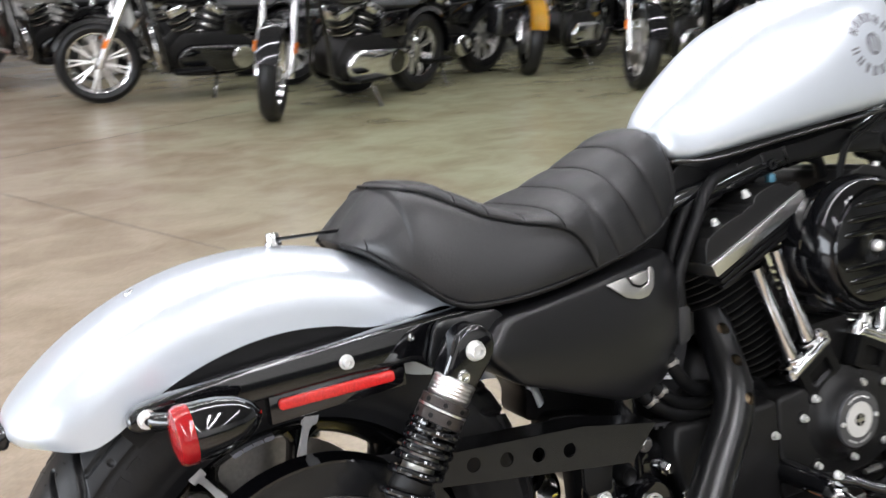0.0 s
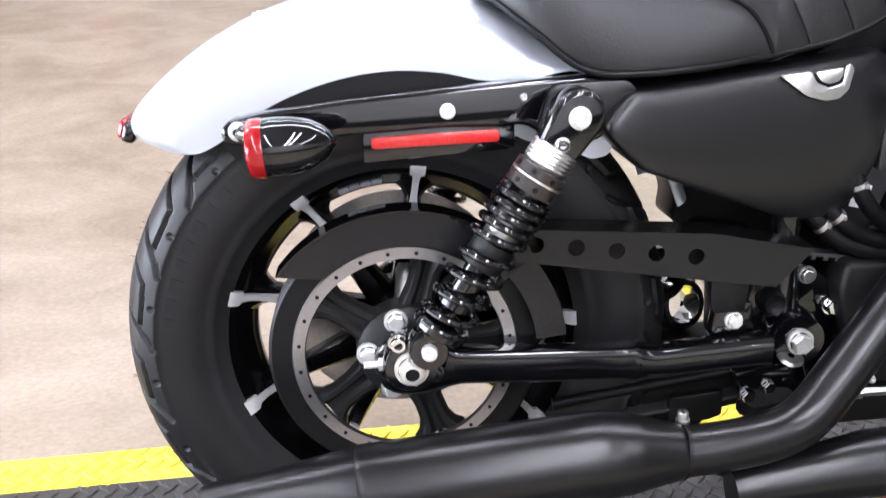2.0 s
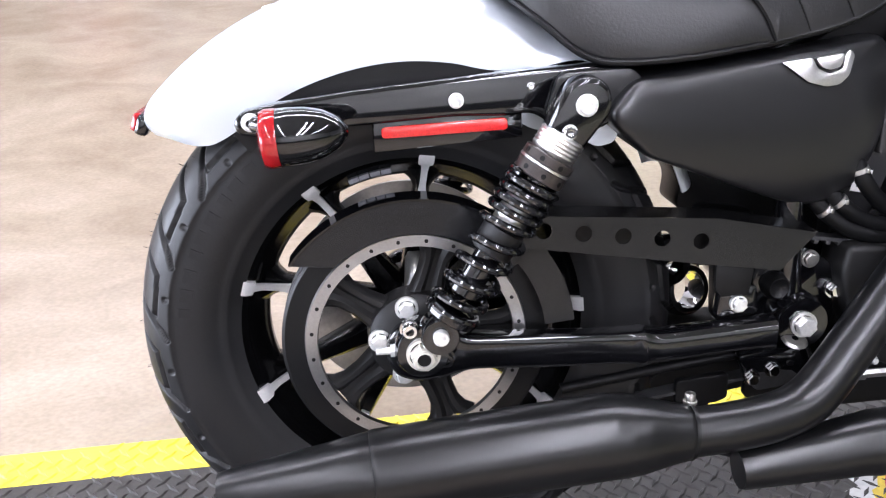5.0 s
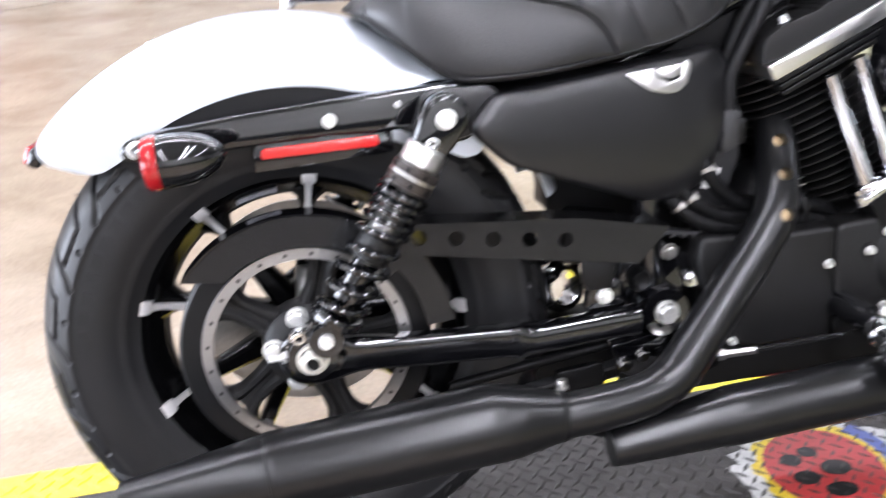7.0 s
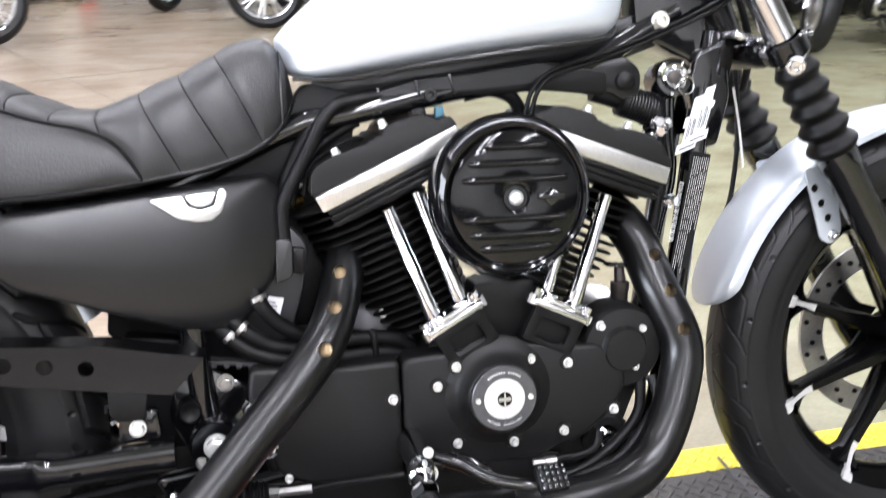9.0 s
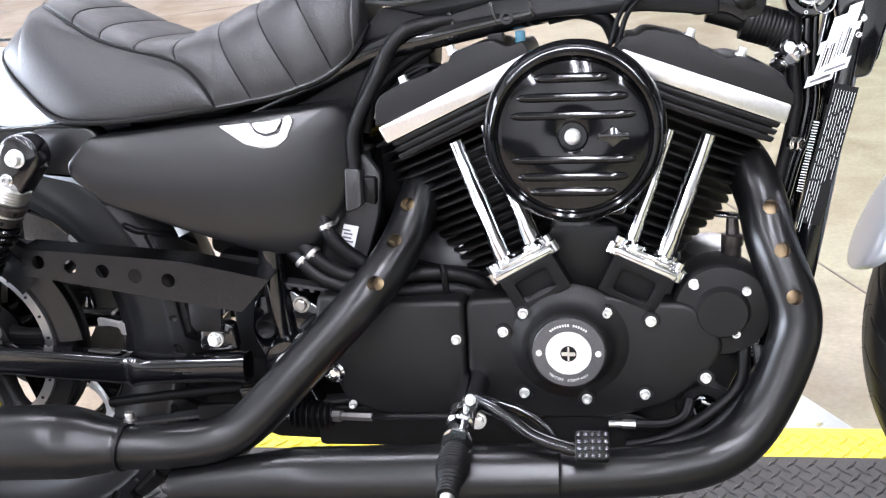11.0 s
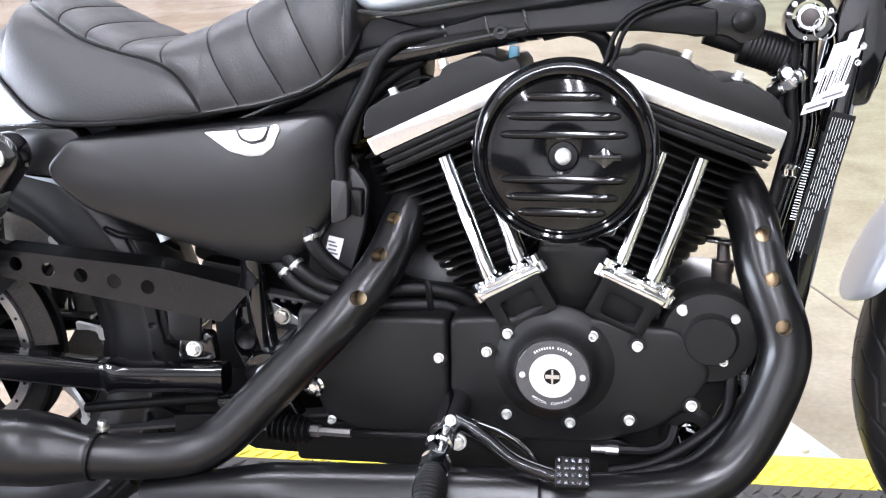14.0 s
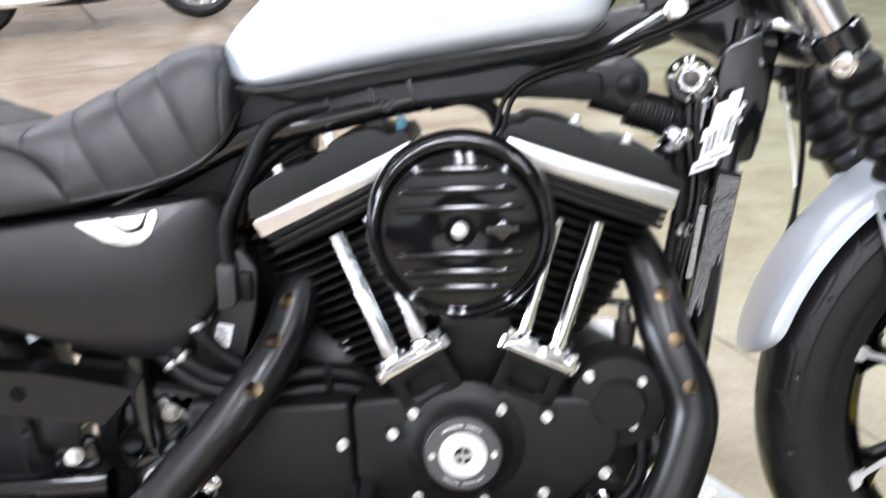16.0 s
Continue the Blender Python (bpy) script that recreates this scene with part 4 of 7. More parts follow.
# dark box added behind the last hole of the belt guard
bm = B()
box(bm, (0.385, -0.02, 0.403), (0.075, 0.05, 0.075), pose(0, 0, 0, 0, 8, 0), 0.01)
part("hole_gap_block", bm, RUBBER, sw)

# belt guard and belt
gd = tagged(new("belt_guard"), "dark grey belt guard with five holes")
gd.parent = bike
holes = [circle(0.148 + 0.0442 * k, 0.4555 - 0.0059 * k, 0.0092, 18) for k in range(5)]
bm = prism(B(), [(0.125, 0.474), (0.346, 0.4565), (0.458, 0.433), (0.418, 0.391), (0.362, 0.3995), (0.125, 0.438)], -0.130, -0.1325, 0, holes)
part("guard_plate", bm, GUARD, gd, smooth=False)
bm = B()
loft(bm, [[(0.125, y, 0.4745 + e), (0.346, y, 0.457 + e), (0.459, y, 0.4335 + e)] for y, e in ((-0.1315, 0.0), (-0.095, 0.002))], close_ends=False, wrap=False)
bmesh.ops.solidify(bm, geom=list(bm.faces), thickness=0.002)
part("guard_top", bm, GUARD, gd, smooth=False)
bm = B()
prism(bm, [(RC.x + 0.170 * math.cos(radians(38 + 104 * k / 44)), RC.z + 0.170 * math.sin(radians(38 + 104 * k / 44))) for k in range(45)] + [(RC.x + 0.132 * math.cos(radians(131 - 93 * k / 40)), RC.z + 0.132 * math.sin(radians(131 - 93 * k / 40))) for k in range(41)], -0.118, -0.1205)
part("guard_arc", bm, GUARD, gd, smooth=False)
bm = B()
sector(bm, RC, 0.147, 0.181, 6, 40, -0.118, -0.1205, 16)
part("guard_tail", bm, GUARD, gd, smooth=False)
bm = B()
sector(bm, RC, 0.1695, 0.172, 40, 142, -0.086, -0.1225, 40)
part("guard_lip", bm, GLOSS, gd)
bm = B()
prism(bm, [(0.345, 0.402), (0.345, 0.372), (0.352, 0.362), (0.385, 0.362), (0.39, 0.397)], -0.122, -0.129, 0.002)
part("guard_bracket", bm, PLASTIC, gd)
hex_bolt(gd, (0.375, -0.124, 0.351), 0.0078, 0.010, material=ZINC, washer=1.3)
bt = tagged(new("drive_belt"), "black toothed drive belt")
bt.parent = bike
for z0, z1, name in ((0.476, 0.392, "belt_run"), (0.176, 0.262, "belt_run")):
    bm = B()
    loft(bm, [[(x, -0.066, z), (x, -0.088, z), (x, -0.088, z + 0.004), (x, -0.066, z + 0.004)] for x, z in ((0.005, z0), (0.60, z1))])
    part(name, bm, BELT, bt)
for k in range(12):
    f = 0.70 + 0.025 * k
    x, z = 0.005 + 0.595 * f, 0.476 + (0.392 - 0.476) * f
    bm = B()
    box(bm, (x, -0.077, z - 0.002), (0.0065, 0.022, 0.006), pose(0, 0, 0, 0, 8, 0), 0.0015)
    part("belt_tooth", bm, BELT, bt)

# ---- frame, tank and seat ----
fr = tagged(new("frame"), "gloss black tubular steel frame")
fr.parent = bike
for s in (-1, 1):
    for pts, r in (([(1.150, s * 0.035, 0.80), (1.128, s * 0.042, 0.66), (1.105, s * 0.048, 0.50), (1.085, s * 0.05, 0.37), (1.06, s * 0.055, 0.26), (1.0, s * 0.06, 0.212), (0.85, s * 0.065, 0.200), (0.60, s * 0.07, 0.200), (0.50, s * 0.075, 0.225), (0.46, s * 0.08, 0.31), (0.445, s * 0.085, 0.45), (0.45, s * 0.085, 0.57), (0.455, s * 0.07, 0.61)], 0.0165),
                   ([(1.10, s * 0.03, 0.83), (0.95, s * 0.045, 0.757), (0.80, s * 0.05, 0.737), (0.66, s * 0.055, 0.712), (0.58, s * 0.045, 0.695), (0.48, s * 0.04, 0.650), (0.36, s * 0.05, 0.605), (0.22, s * 0.06, 0.590)], 0.0155)):
        bm = B()
        tube(bm, spline(pts, 6), r, 14)
        part("frame_tube", bm, GLOSS, fr)
bm = B()
tube(bm, [(1.10, 0, 0.985), (1.185, 0, 0.775)], 0.034, 24)
part("steering_head", bm, GLOSS, fr)
bm = B()
prism(bm, rounded([(1.03, 0.90), (1.13, 0.93), (1.19, 0.80), (1.165, 0.66), (1.142, 0.655), (1.125, 0.76), (1.04, 0.80)], 0.015), -0.042, 0.042, 0.006)
part("neck_gusset", bm, GLOSS, fr)

tank = tagged(new("fuel_tank"), "satin silver peanut fuel tank")
tank.parent = bike


TANK_TOP = [(0.566, 0.806), (0.58, 0.822), (0.60, 0.840), (0.64, 0.873), (0.70, 0.913), (0.76, 0.943), (0.83, 0.967), (0.91, 0.982), (0.96, 0.985), (0.99, 0.979), (1.008, 0.958)]
TANK_BOT = [(0.566, 0.782), (0.575, 0.766), (0.59, 0.757), (0.62, 0.7535), (0.722, 0.766), (0.876, 0.783), (0.955, 0.791), (0.975, 0.794), (0.988, 0.803), (0.997, 0.822), (1.003, 0.852), (1.008, 0.89)]
TANK_HALF = [(0.566, 0.016), (0.575, 0.034), (0.60, 0.058), (0.65, 0.080), (0.72, 0.100), (0.80, 0.114), (0.88, 0.121), (0.95, 0.120), (0.975, 0.117), (0.988, 0.110), (0.998, 0.094), (1.008, 0.055)]


def tank_mesh():
    secs = []
    xs = [0.566 + (1.008 - 0.566) * (0.5 - 0.5 * math.cos(math.pi * k / 48)) for k in range(49)]
    for x in xs:
        zt, zb, w = lerp(x, TANK_TOP), lerp(x, TANK_BOT), lerp(x, TANK_HALF)
        zm = zb + 0.30 * (zt - zb)
        sec = []
        for k in range(40):
            a = 2 * math.pi * k / 40
            c, s = math.cos(a), math.sin(a)
            y = w * math.copysign(abs(c) ** (0.62 if s >= 0 else 0.40), c)
            if s >= 0:
                z = zm + (zt - zm) * abs(s) ** 1.12
            else:
                z = zm - (zm - zb) * abs(s) ** 0.42
            sec.append((x, y, z))
        secs.append(sec)
    bm = B()
    loft(bm, secs)
    return bm


part("tank_shell", tank_mesh(), SILVER, tank, sharp=70)
bm = B()
tube(bm, spline([(0.585, -0.052, 0.755), (0.64, -0.075, 0.7525), (0.75, -0.098, 0.768), (0.88, -0.112, 0.783), (0.965, -0.109, 0.793), (0.988, -0.096, 0.805)], 6), 0.003, 8)
part("tank_seam", bm, DENIM, tank)
bm = prism(B(), rounded([(0.60, 0.735), (0.62, 0.765), (0.74, 0.785), (0.96, 0.815), (1.08, 0.83), (1.12, 0.80), (0.98, 0.752), (0.80, 0.728), (0.66, 0.702)], 0.01), -0.032, 0.04, 0.004)
part("backbone", bm, DENIM, fr)
# ring of worn grey print on the tank side: strokes of its size, in two arcs
def on_tank(x, z, up):
    zt, zb, w = lerp(x, TANK_TOP), lerp(x, TANK_BOT), lerp(x, TANK_HALF)
    zm = zb + 0.30 * (zt - zb)
    s = ((z - zm) / (zt - zm)) ** (1 / 1.12) if z > zm else ((zm - z) / (zm - zb)) ** (1 / 0.42)
    return Vector((x, -w * math.sqrt(max(0.0, 1 - s * s)) ** (0.62 if z > zm else 0.40) - up, z))


def stroke(r0, r1, a0, a1, w):
    q = []
    c0 = Vector((0.915 + r0 * math.cos(radians(a0)), 0.886 + r0 * math.sin(radians(a0))))
    c1 = Vector((0.915 + r1 * math.cos(radians(a1)), 0.886 + r1 * math.sin(radians(a1))))
    n = (c1 - c0).normalized()
    n = Vector((-n.y, n.x)) * w / 2
    for p in (c0 - n, c1 - n, c1 + n, c0 + n):
        q.append(on_tank(p.x, p.y, 0.0008))
    bm = B()
    loft(bm, [[p + Vector((0, 0.004, 0)) for p in q], q])
    part("print_bar", bm, GREYPRINT, tank, smooth=False)


for k, a in enumerate((150, 127, 104, 84, 62, 38)):
    stroke(0.032, 0.0455, a + 5, a + 4, 0.0030)
    stroke(0.032, 0.0455, a - 5, a - 4, 0.0030)
    if k % 2 == 0:
        stroke(0.0385, 0.0385, a + 5, a - 5, 0.0026)
for k, a in enumerate((192, 216, 240, 264, 288, 312, 338, 358)):
    stroke(0.032, 0.0455, a + 5, a + (1 if k % 3 == 2 else 4), 0.0030)
    stroke(0.032, 0.0455, a - 5, a - (1 if k % 3 == 2 else 4), 0.0030)
    if k % 2:
        stroke(0.0445, 0.0445, a + 5, a - 5, 0.0026)
bm = B()
loft(bm, [[on_tank(0.915 + 0.0135 * math.cos(t), 0.886 + 0.0165 * math.sin(t), e) for t in [2 * math.pi * k / 28 for k in range(28)]] for e in (-0.003, 0.0008)])
part("print_disc", bm, GREYPRINT, tank)
for dx in (-0.006, 0.0, 0.006):
    bm = B()
    q = [on_tank(0.915 + dx + u, 0.886 + v, 0.0013) for u, v in ((-0.0008, -0.011), (0.0008, -0.011), (0.0008, 0.011), (-0.0008, 0.011))]
    loft(bm, [[p + Vector((0, 0.003, 0)) for p in q], q])
    part("print_slit", bm, SILVER, tank, smooth=False)

seat = tagged(new("seat"), "black vinyl solo seat with stitched ribs")
seat.parent = bike
SEAT_TOP = [(0.098, 0.719), (0.106, 0.727), (0.118, 0.739), (0.135, 0.757), (0.150, 0.771), (0.158, 0.7755), (0.18, 0.7775), (0.205, 0.775), (0.2237, 0.7665), (0.242, 0.756), (0.262, 0.7465), (0.286, 0.735), (0.308, 0.7265), (0.335, 0.7225), (0.365, 0.7285), (0.40, 0.7435), (0.436, 0.759), (0.458, 0.768), (0.482, 0.7815), (0.512, 0.7975), (0.545, 0.8045), (0.561, 0.799), (0.573, 0.782), (0.580, 0.758), (0.584, 0.735)]
SEAT_BOT = [(0.098, 0.716), (0.115, 0.705), (0.13, 0.692), (0.158, 0.6685), (0.175, 0.653), (0.192, 0.6405), (0.214, 0.6325), (0.245, 0.6305), (0.28, 0.631), (0.33, 0.634), (0.36, 0.637), (0.40, 0.641), (0.4328, 0.6455), (0.4685, 0.6505), (0.50, 0.658), (0.535, 0.671), (0.556, 0.686), (0.571, 0.7035), (0.580, 0.722), (0.584, 0.732)]
SEAT_W = [(0.098, 0.040), (0.103, 0.062), (0.112, 0.080), (0.13, 0.099), (0.155, 0.113), (0.20, 0.126), (0.26, 0.132), (0.33, 0.127), (0.40, 0.112), (0.45, 0.100), (0.50, 0.088), (0.55, 0.074), (0.575, 0.062), (0.584, 0.045)]
SEAM_Z = [(0.155, 0.7745), (0.18, 0.7685), (0.20, 0.759), (0.225, 0.7455), (0.2515, 0.7315), (0.28, 0.721), (0.31, 0.7125), (0.34, 0.7055), (0.36, 0.698), (0.378, 0.685), (0.393, 0.665), (0.404, 0.6425)]
SEAM_Y = [(0.155, 0.0), (0.157, 0.030), (0.162, 0.049), (0.172, 0.064), (0.19, 0.078), (0.22, 0.092), (0.26, 0.102), (0.31, 0.109), (0.36, 0.1125), (0.404, 0.111)]
RIBS = (0.2237, 0.262, 0.308, 0.355, 0.400, 0.447, 0.491)


def eased(x, table, h=0.014):
    """The table read at x and smoothed over a short stretch, so that no crease stays at its knots."""
    return sum(w * lerp(x + h * k, table) for w, k in ((0.1, -1), (0.2, -0.5), (0.4, 0), (0.2, 0.5), (0.1, 1)))


def rib_gap(x, z):
    """How far a point of the ribbed panel lies from the nearest stitched groove; the grooves slant on the flanks."""
    f = min(max((x - 0.32) / 0.07, 0.0), 1.0)
    g = x - f * 0.42 * (lerp(x, SEAT_TOP) - z)
    return min(abs(g - r) for r in RIBS), g


def seat_half(x):
    """The half outline of the seat at x: points (y, z) from the lower edge over the welt to the crown, and how many lie below the welt."""
    read = eased if x > 0.114 and x < 0.568 else lerp
    zt, zb, w = read(x, SEAT_TOP), read(x, SEAT_BOT), read(x, SEAT_W)
    if x < 0.155:
        ys, zs = 0.0, zt
    elif x < 0.404:
        ys, zs = lerp(x, SEAM_Y), min(lerp(x, SEAM_Z), zt - 0.001)
    else:
        ys, zs = w, zb
    out = []
    for k in range(19):
        u = k / 18
        if x < 0.155:
            y = w * max(0.0, 1 - u**3.2) ** 0.5
            z = zb + (zt - zb) * u
        else:
            f = min(1.0, (x - 0.155) / 0.19)
            f = f * f * (3 - 2 * f)
            y0 = ys + (w - ys) * max(0.0, 1 - u**3.2) ** 0.5
            y1 = ys + (w - ys) * (1 - u**1.5) - 0.0045 * math.exp(-(((u - 0.80) / 0.20) ** 2)) * min(1.0, (0.404 - x) / 0.06) if x < 0.404 else ys
            y = y0 + (y1 - y0) * f
            z = zb + (zs - zb) * u
        out.append((y - 0.005 * (1 - u) ** 8 * (x < 0.404), z))
    for k in range(1, 25):
        a = math.pi / 2 * (k / 24) ** 1.6
        out.append((ys * math.cos(a) ** 0.62 if k < 24 else 0.0, zs + (zt - zs) * math.sin(a) ** 0.70))
    return out


def seat_mesh():
    secs = []
    for k in range(331):
        f = k / 330
        x = 0.098 + 0.486 * (0.75 * f + 0.25 * (0.5 - 0.5 * math.cos(math.pi * f)))
        half = seat_half(x)
        rows = []
        for i, (y, z) in enumerate(half):
            if i > 18:
                a, b = half[max(i - 1, 0)], half[min(i + 1, len(half) - 1)]
                t = Vector((b[0] - a[0], b[1] - a[1]))
                nrm = Vector((t.y, -t.x)).normalized() if t.length > 1e-9 else Vector((0, 1))
                if nrm.y < 0 and i > 25:
                    nrm = -nrm
                gap, g = rib_gap(x, z)
                if g > 0.175:
                    edge = min(1.0, (i - 18) / (3 if x >= 0.404 else 6))
                    h = (0.0024 * (1 - (1 - min(1.0, gap / 0.015)) ** 2) - 0.0012 * max(0.0, 1 - gap / 0.0030)) * edge
                    y, z = y + nrm.x * h, z + nrm.y * h
            rows.append((y, z))
        secs.append([(x, -y, z) for y, z in rows] + [(x, y, z) for y, z in rows[-2::-1]])
    bm = B()
    loft(bm, secs, close_ends=True, wrap=True)
    return bm


part("cushion", seat_mesh(), VINYL, seat, sharp=80)
# stitched seams sunk between the ribs
for r in RIBS:
    for s in (-1, 1):
        pts = []
        for i in range(19, 43):
            lo, hi = r - 0.01, r + 0.09
            for _ in range(24):
                x = (lo + hi) / 2
                if rib_gap(x, seat_half(x)[i][1])[1] < r:
                    lo = x
                else:
                    hi = x
            y, z = seat_half(lo)[i]
            if lo >= 0.404 or (i > 20 and lerp(lo, SEAM_Z) < z - 0.001):
                if z > lerp(lo, SEAT_BOT) + 0.004:
                    pts.append((lo, s * (y - 0.0004), z - 0.0003))
        if len(pts) > 4:
            part("rib_seam", tube(B(), pts, 0.0011, 6), RUBBER, seat)
bm = prism(B(), rounded([(0.13, 0.66), (0.16, 0.62), (0.26, 0.600), (0.60, 0.625), (0.655, 0.67), (0.66, 0.735), (0.60, 0.75), (0.56, 0.70), (0.40, 0.66), (0.25, 0.65)], 0.01), -0.045, 0.045, 0.004)
part("seat_pan", bm, RUBBER, seat, "black seat base")
for s in (-1, 1):
    pts = [(x, s * (lerp(x, SEAM_Y) + 0.0004), min(lerp(x, SEAM_Z), lerp(x, SEAT_TOP) - 0.001) + 0.0008) for x in [0.1551 + 0.2485 * (k / 70) ** 1.3 for k in range(71)]]
    part("welt", tube(B(), pts, 0.0021, 8), RUBBER, seat, "raised stitched seam")
    pts = [(x, s * (lerp(x, SEAT_W) - 0.003), lerp(x, SEAT_BOT) + 0.0005) for x in [0.099 + 0.484 * k / 80 for k in range(81)]]
    part("seat_edge", tube(B(), pts, 0.0036, 8), PLASTIC, seat)

# ---- side cover ----
sc = tagged(new("side_cover"), "denim black oil tank side cover with a silver badge")
sc.parent = bike
out = rounded([(0.243, 0.614), (0.404, 0.628), (0.546, 0.641), (0.563, 0.621), (0.562, 0.560), (0.547, 0.512), (0.522, 0.472), (0.490, 0.454), (0.455, 0.453), (0.425, 0.463), (0.361, 0.4895), (0.258, 0.5315), (0.220, 0.568), (0.216, 0.583)], 0.010, 4)
bm = B()
layers = [(1.0, 0.03), (1.0, 0.133), (0.998, 0.1385), (0.992, 0.1435), (0.982, 0.1472), (0.968, 0.1497), (0.95, 0.1512), (0.90, 0.1525), (0.75, 0.1540), (0.55, 0.1552), (0.3, 0.156), (0.06, 0.1563)]
sag = lambda x, z: 0.165 * (x - 0.22) + 1.2 * (z - 0.545) ** 2 + 2.6 * max(0.0, x - 0.48) ** 2 + 3.0 * max(0.0, 0.50 - z) ** 2
loft(bm, [[(0.40 + (x - 0.40) * f, -h + (sag(0.40 + (x - 0.40) * f, 0.545 + (z - 0.545) * f) if h > 0.05 else 0), 0.545 + (z - 0.545) * f) for x, z in out] for f, h in layers])
part("cover_shell", bm, DENIM, sc, sharp=40)
def on_cover(x, z, up):
    """A point up metres proud of the cover, near its upper edge."""
    f = min(1.0, (z - 0.545) / (0.0875 + 0.0896 * (x - 0.40)))
    h = lerp(f, sorted(layers[1:]))
    return (x, -h + sag(x, z) - up, z)


bo = [(0.409, 0.6215), (0.446, 0.624), (0.452, 0.612), (0.466, 0.606), (0.482, 0.610), (0.487, 0.6275), (0.493, 0.630), (0.498, 0.624), (0.490, 0.603), (0.478, 0.594), (0.462, 0.593), (0.440, 0.599)]
bm = prism(B(), rounded(bo, 0.003, 2), 0.0, -0.003, 0.0008)
for v in bm.verts:
    v.co = Vector(on_cover(v.co.x, v.co.z, -v.co.y + 0.0015))
part("badge", bm, ALU, sc, "polished winged badge")
bm = prism(B(), rounded([(0.449, 0.6235), (0.455, 0.614), (0.466, 0.610), (0.479, 0.613), (0.485, 0.6265)], 0.004, 3), 0.006, -0.002, 0.0006)
for v in bm.verts:
    v.co = Vector(on_cover(v.co.x, v.co.z, -v.co.y + 0.0042))
part("badge_centre", bm, ALU, sc)

# ---- engine ----
en = tagged(new("engine"), "wrinkle black V-twin engine with chrome pushrod tubes")
en.parent = bike
CR = Vector((0.815, 0, 0.30))
bm = prism(B(), rounded([(0.52, 0.34), (0.62, 0.365), (0.70, 0.385), (0.76, 0.42), (0.82, 0.445), (0.92, 0.43), (1.02, 0.41), (1.04, 0.34), (1.00, 0.24), (0.90, 0.205), (0.60, 0.21), (0.52, 0.25)], 0.02), -0.075, 0.11, 0.01)
part("crankcase", bm, WRINKLE, en)
bm = prism(B(), rounded([(0.509, 0.407), (0.616, 0.399), (0.6945, 0.401), (0.6945, 0.248), (0.580, 0.247), (0.536, 0.266), (0.516, 0.325), (0.504, 0.372)], 0.010), -0.05, -0.112, 0.007, seg=3)
part("sprocket_cover", bm, WRINKLE, en)
bm = prism(B(), rounded([(0.6965, 0.401), (0.77, 0.406), (0.806, 0.411), (0.862, 0.410), (0.932, 0.399), (0.958, 0.40), (0.99, 0.375), (1.002, 0.345), (0.985, 0.308), (0.940, 0.271), (0.875, 0.250), (0.813, 0.248), (0.6965, 0.248)], 0.012), -0.05, -0.110, 0.007, seg=3)
part("cam_cover", bm, WRINKLE, en)
bm = B()
lathe(bm, [(0.074, 0.106), (0.070, 0.1105), (0.060, 0.1135), (0.053, 0.1195), (0.048, 0.130), (0.046, 0.136), (0.044, 0.138), (0, 0.138)], (0.822, 0, 0.348), (0, -1, 0), 56)
part("timer_boss", bm, WRINKLE, en)
bm = B()
lathe(bm, [(0.0425, 0.136), (0.0425, 0.141), (0.0415, 0.142), (0.0265, 0.142)], (0.822, 0, 0.348), (0, -1, 0), 56)
tc_ = part("timer_cover", bm, mat("black_anodised_rim", (0.09, 0.09, 0.095), 0.3, 0.5, grain=0.1, scale=300, stain=0.05), en, "round timer cover with a bright centre")
bm = B()
lathe(bm, [(0.027, 0.1415), (0.0265, 0.1432), (0, 0.1434)], (0.822, 0, 0.348), (0, -1, 0), 48)
part("timer_centre", bm, TIP, tc_)
bm = B()
lathe(bm, [(0.0095, 0.1430), (0.0095, 0.1442), (0, 0.1442)], (0.822, 0, 0.348), (0, -1, 0), 28)
part("centre_badge", bm, PLASTIC, tc_)
bm = B()
box(bm, (0.822, -0.1446, 0.348), (0.016, 0.0008, 0.0045))
box(bm, (0.822, -0.1446, 0.348), (0.0022, 0.0008, 0.017))
part("badge_bar", bm, ALU, tc_, smooth=False)
for a in (0, 180):
    cap_bolt(tc_, (0.822 + 0.0345 * math.cos(radians(a)), -0.1415, 0.348), 0.0036, 0.003)
# writing round the rim stays as small raised bars
for base, n, flip in ((90, 15, 1),):
    for k in range(n):
        a = radians(base + (k - (n - 1) / 2) * 5.2)
        if base == 90 and k == 6:
            continue
        bm = B()
        box(bm, (0, 0, 0), (0.0016, 0.0005, 0.0027))
        ob = part("rim_print", bm, WHITE, tc_, smooth=False)
        ob.matrix_basis = Matrix.Translation((0.822 + 0.0345 * math.cos(a), -0.1421, 0.348 + 0.0345 * math.sin(a))) @ Matrix.Rotation(math.pi / 2 - a, 4, "Y")
for k, ch in enumerate("MOTOR COMPANY"):
    if ch == " ":
        continue
    a = radians(270 + (k - 6) * 6.4)
    curve = bpy.data.curves.new("letter", "FONT")
    curve.body, curve.size, curve.extrude, curve.align_x, curve.align_y = ch, 0.0046, 0.0002, "CENTER", "CENTER"
    tmp = new("letter", curve)
    bpy.context.view_layer.update()
    me = bpy.data.meshes.new_from_object(tmp.evaluated_get(bpy.context.evaluated_depsgraph_get()))
    bpy.data.objects.remove(tmp)
    me.materials.clear()
    me.materials.append(WHITE)
    ob = new("letter", me)
    ob.parent = tc_
    ob.matrix_basis = Matrix.Translation((0.822 + 0.0345 * math.cos(a), -0.1423, 0.348 + 0.0345 * math.sin(a))) @ Matrix.Rotation(-(a - radians(270)), 4, "Y") @ Matrix.Rotation(math.pi / 2, 4, "X")
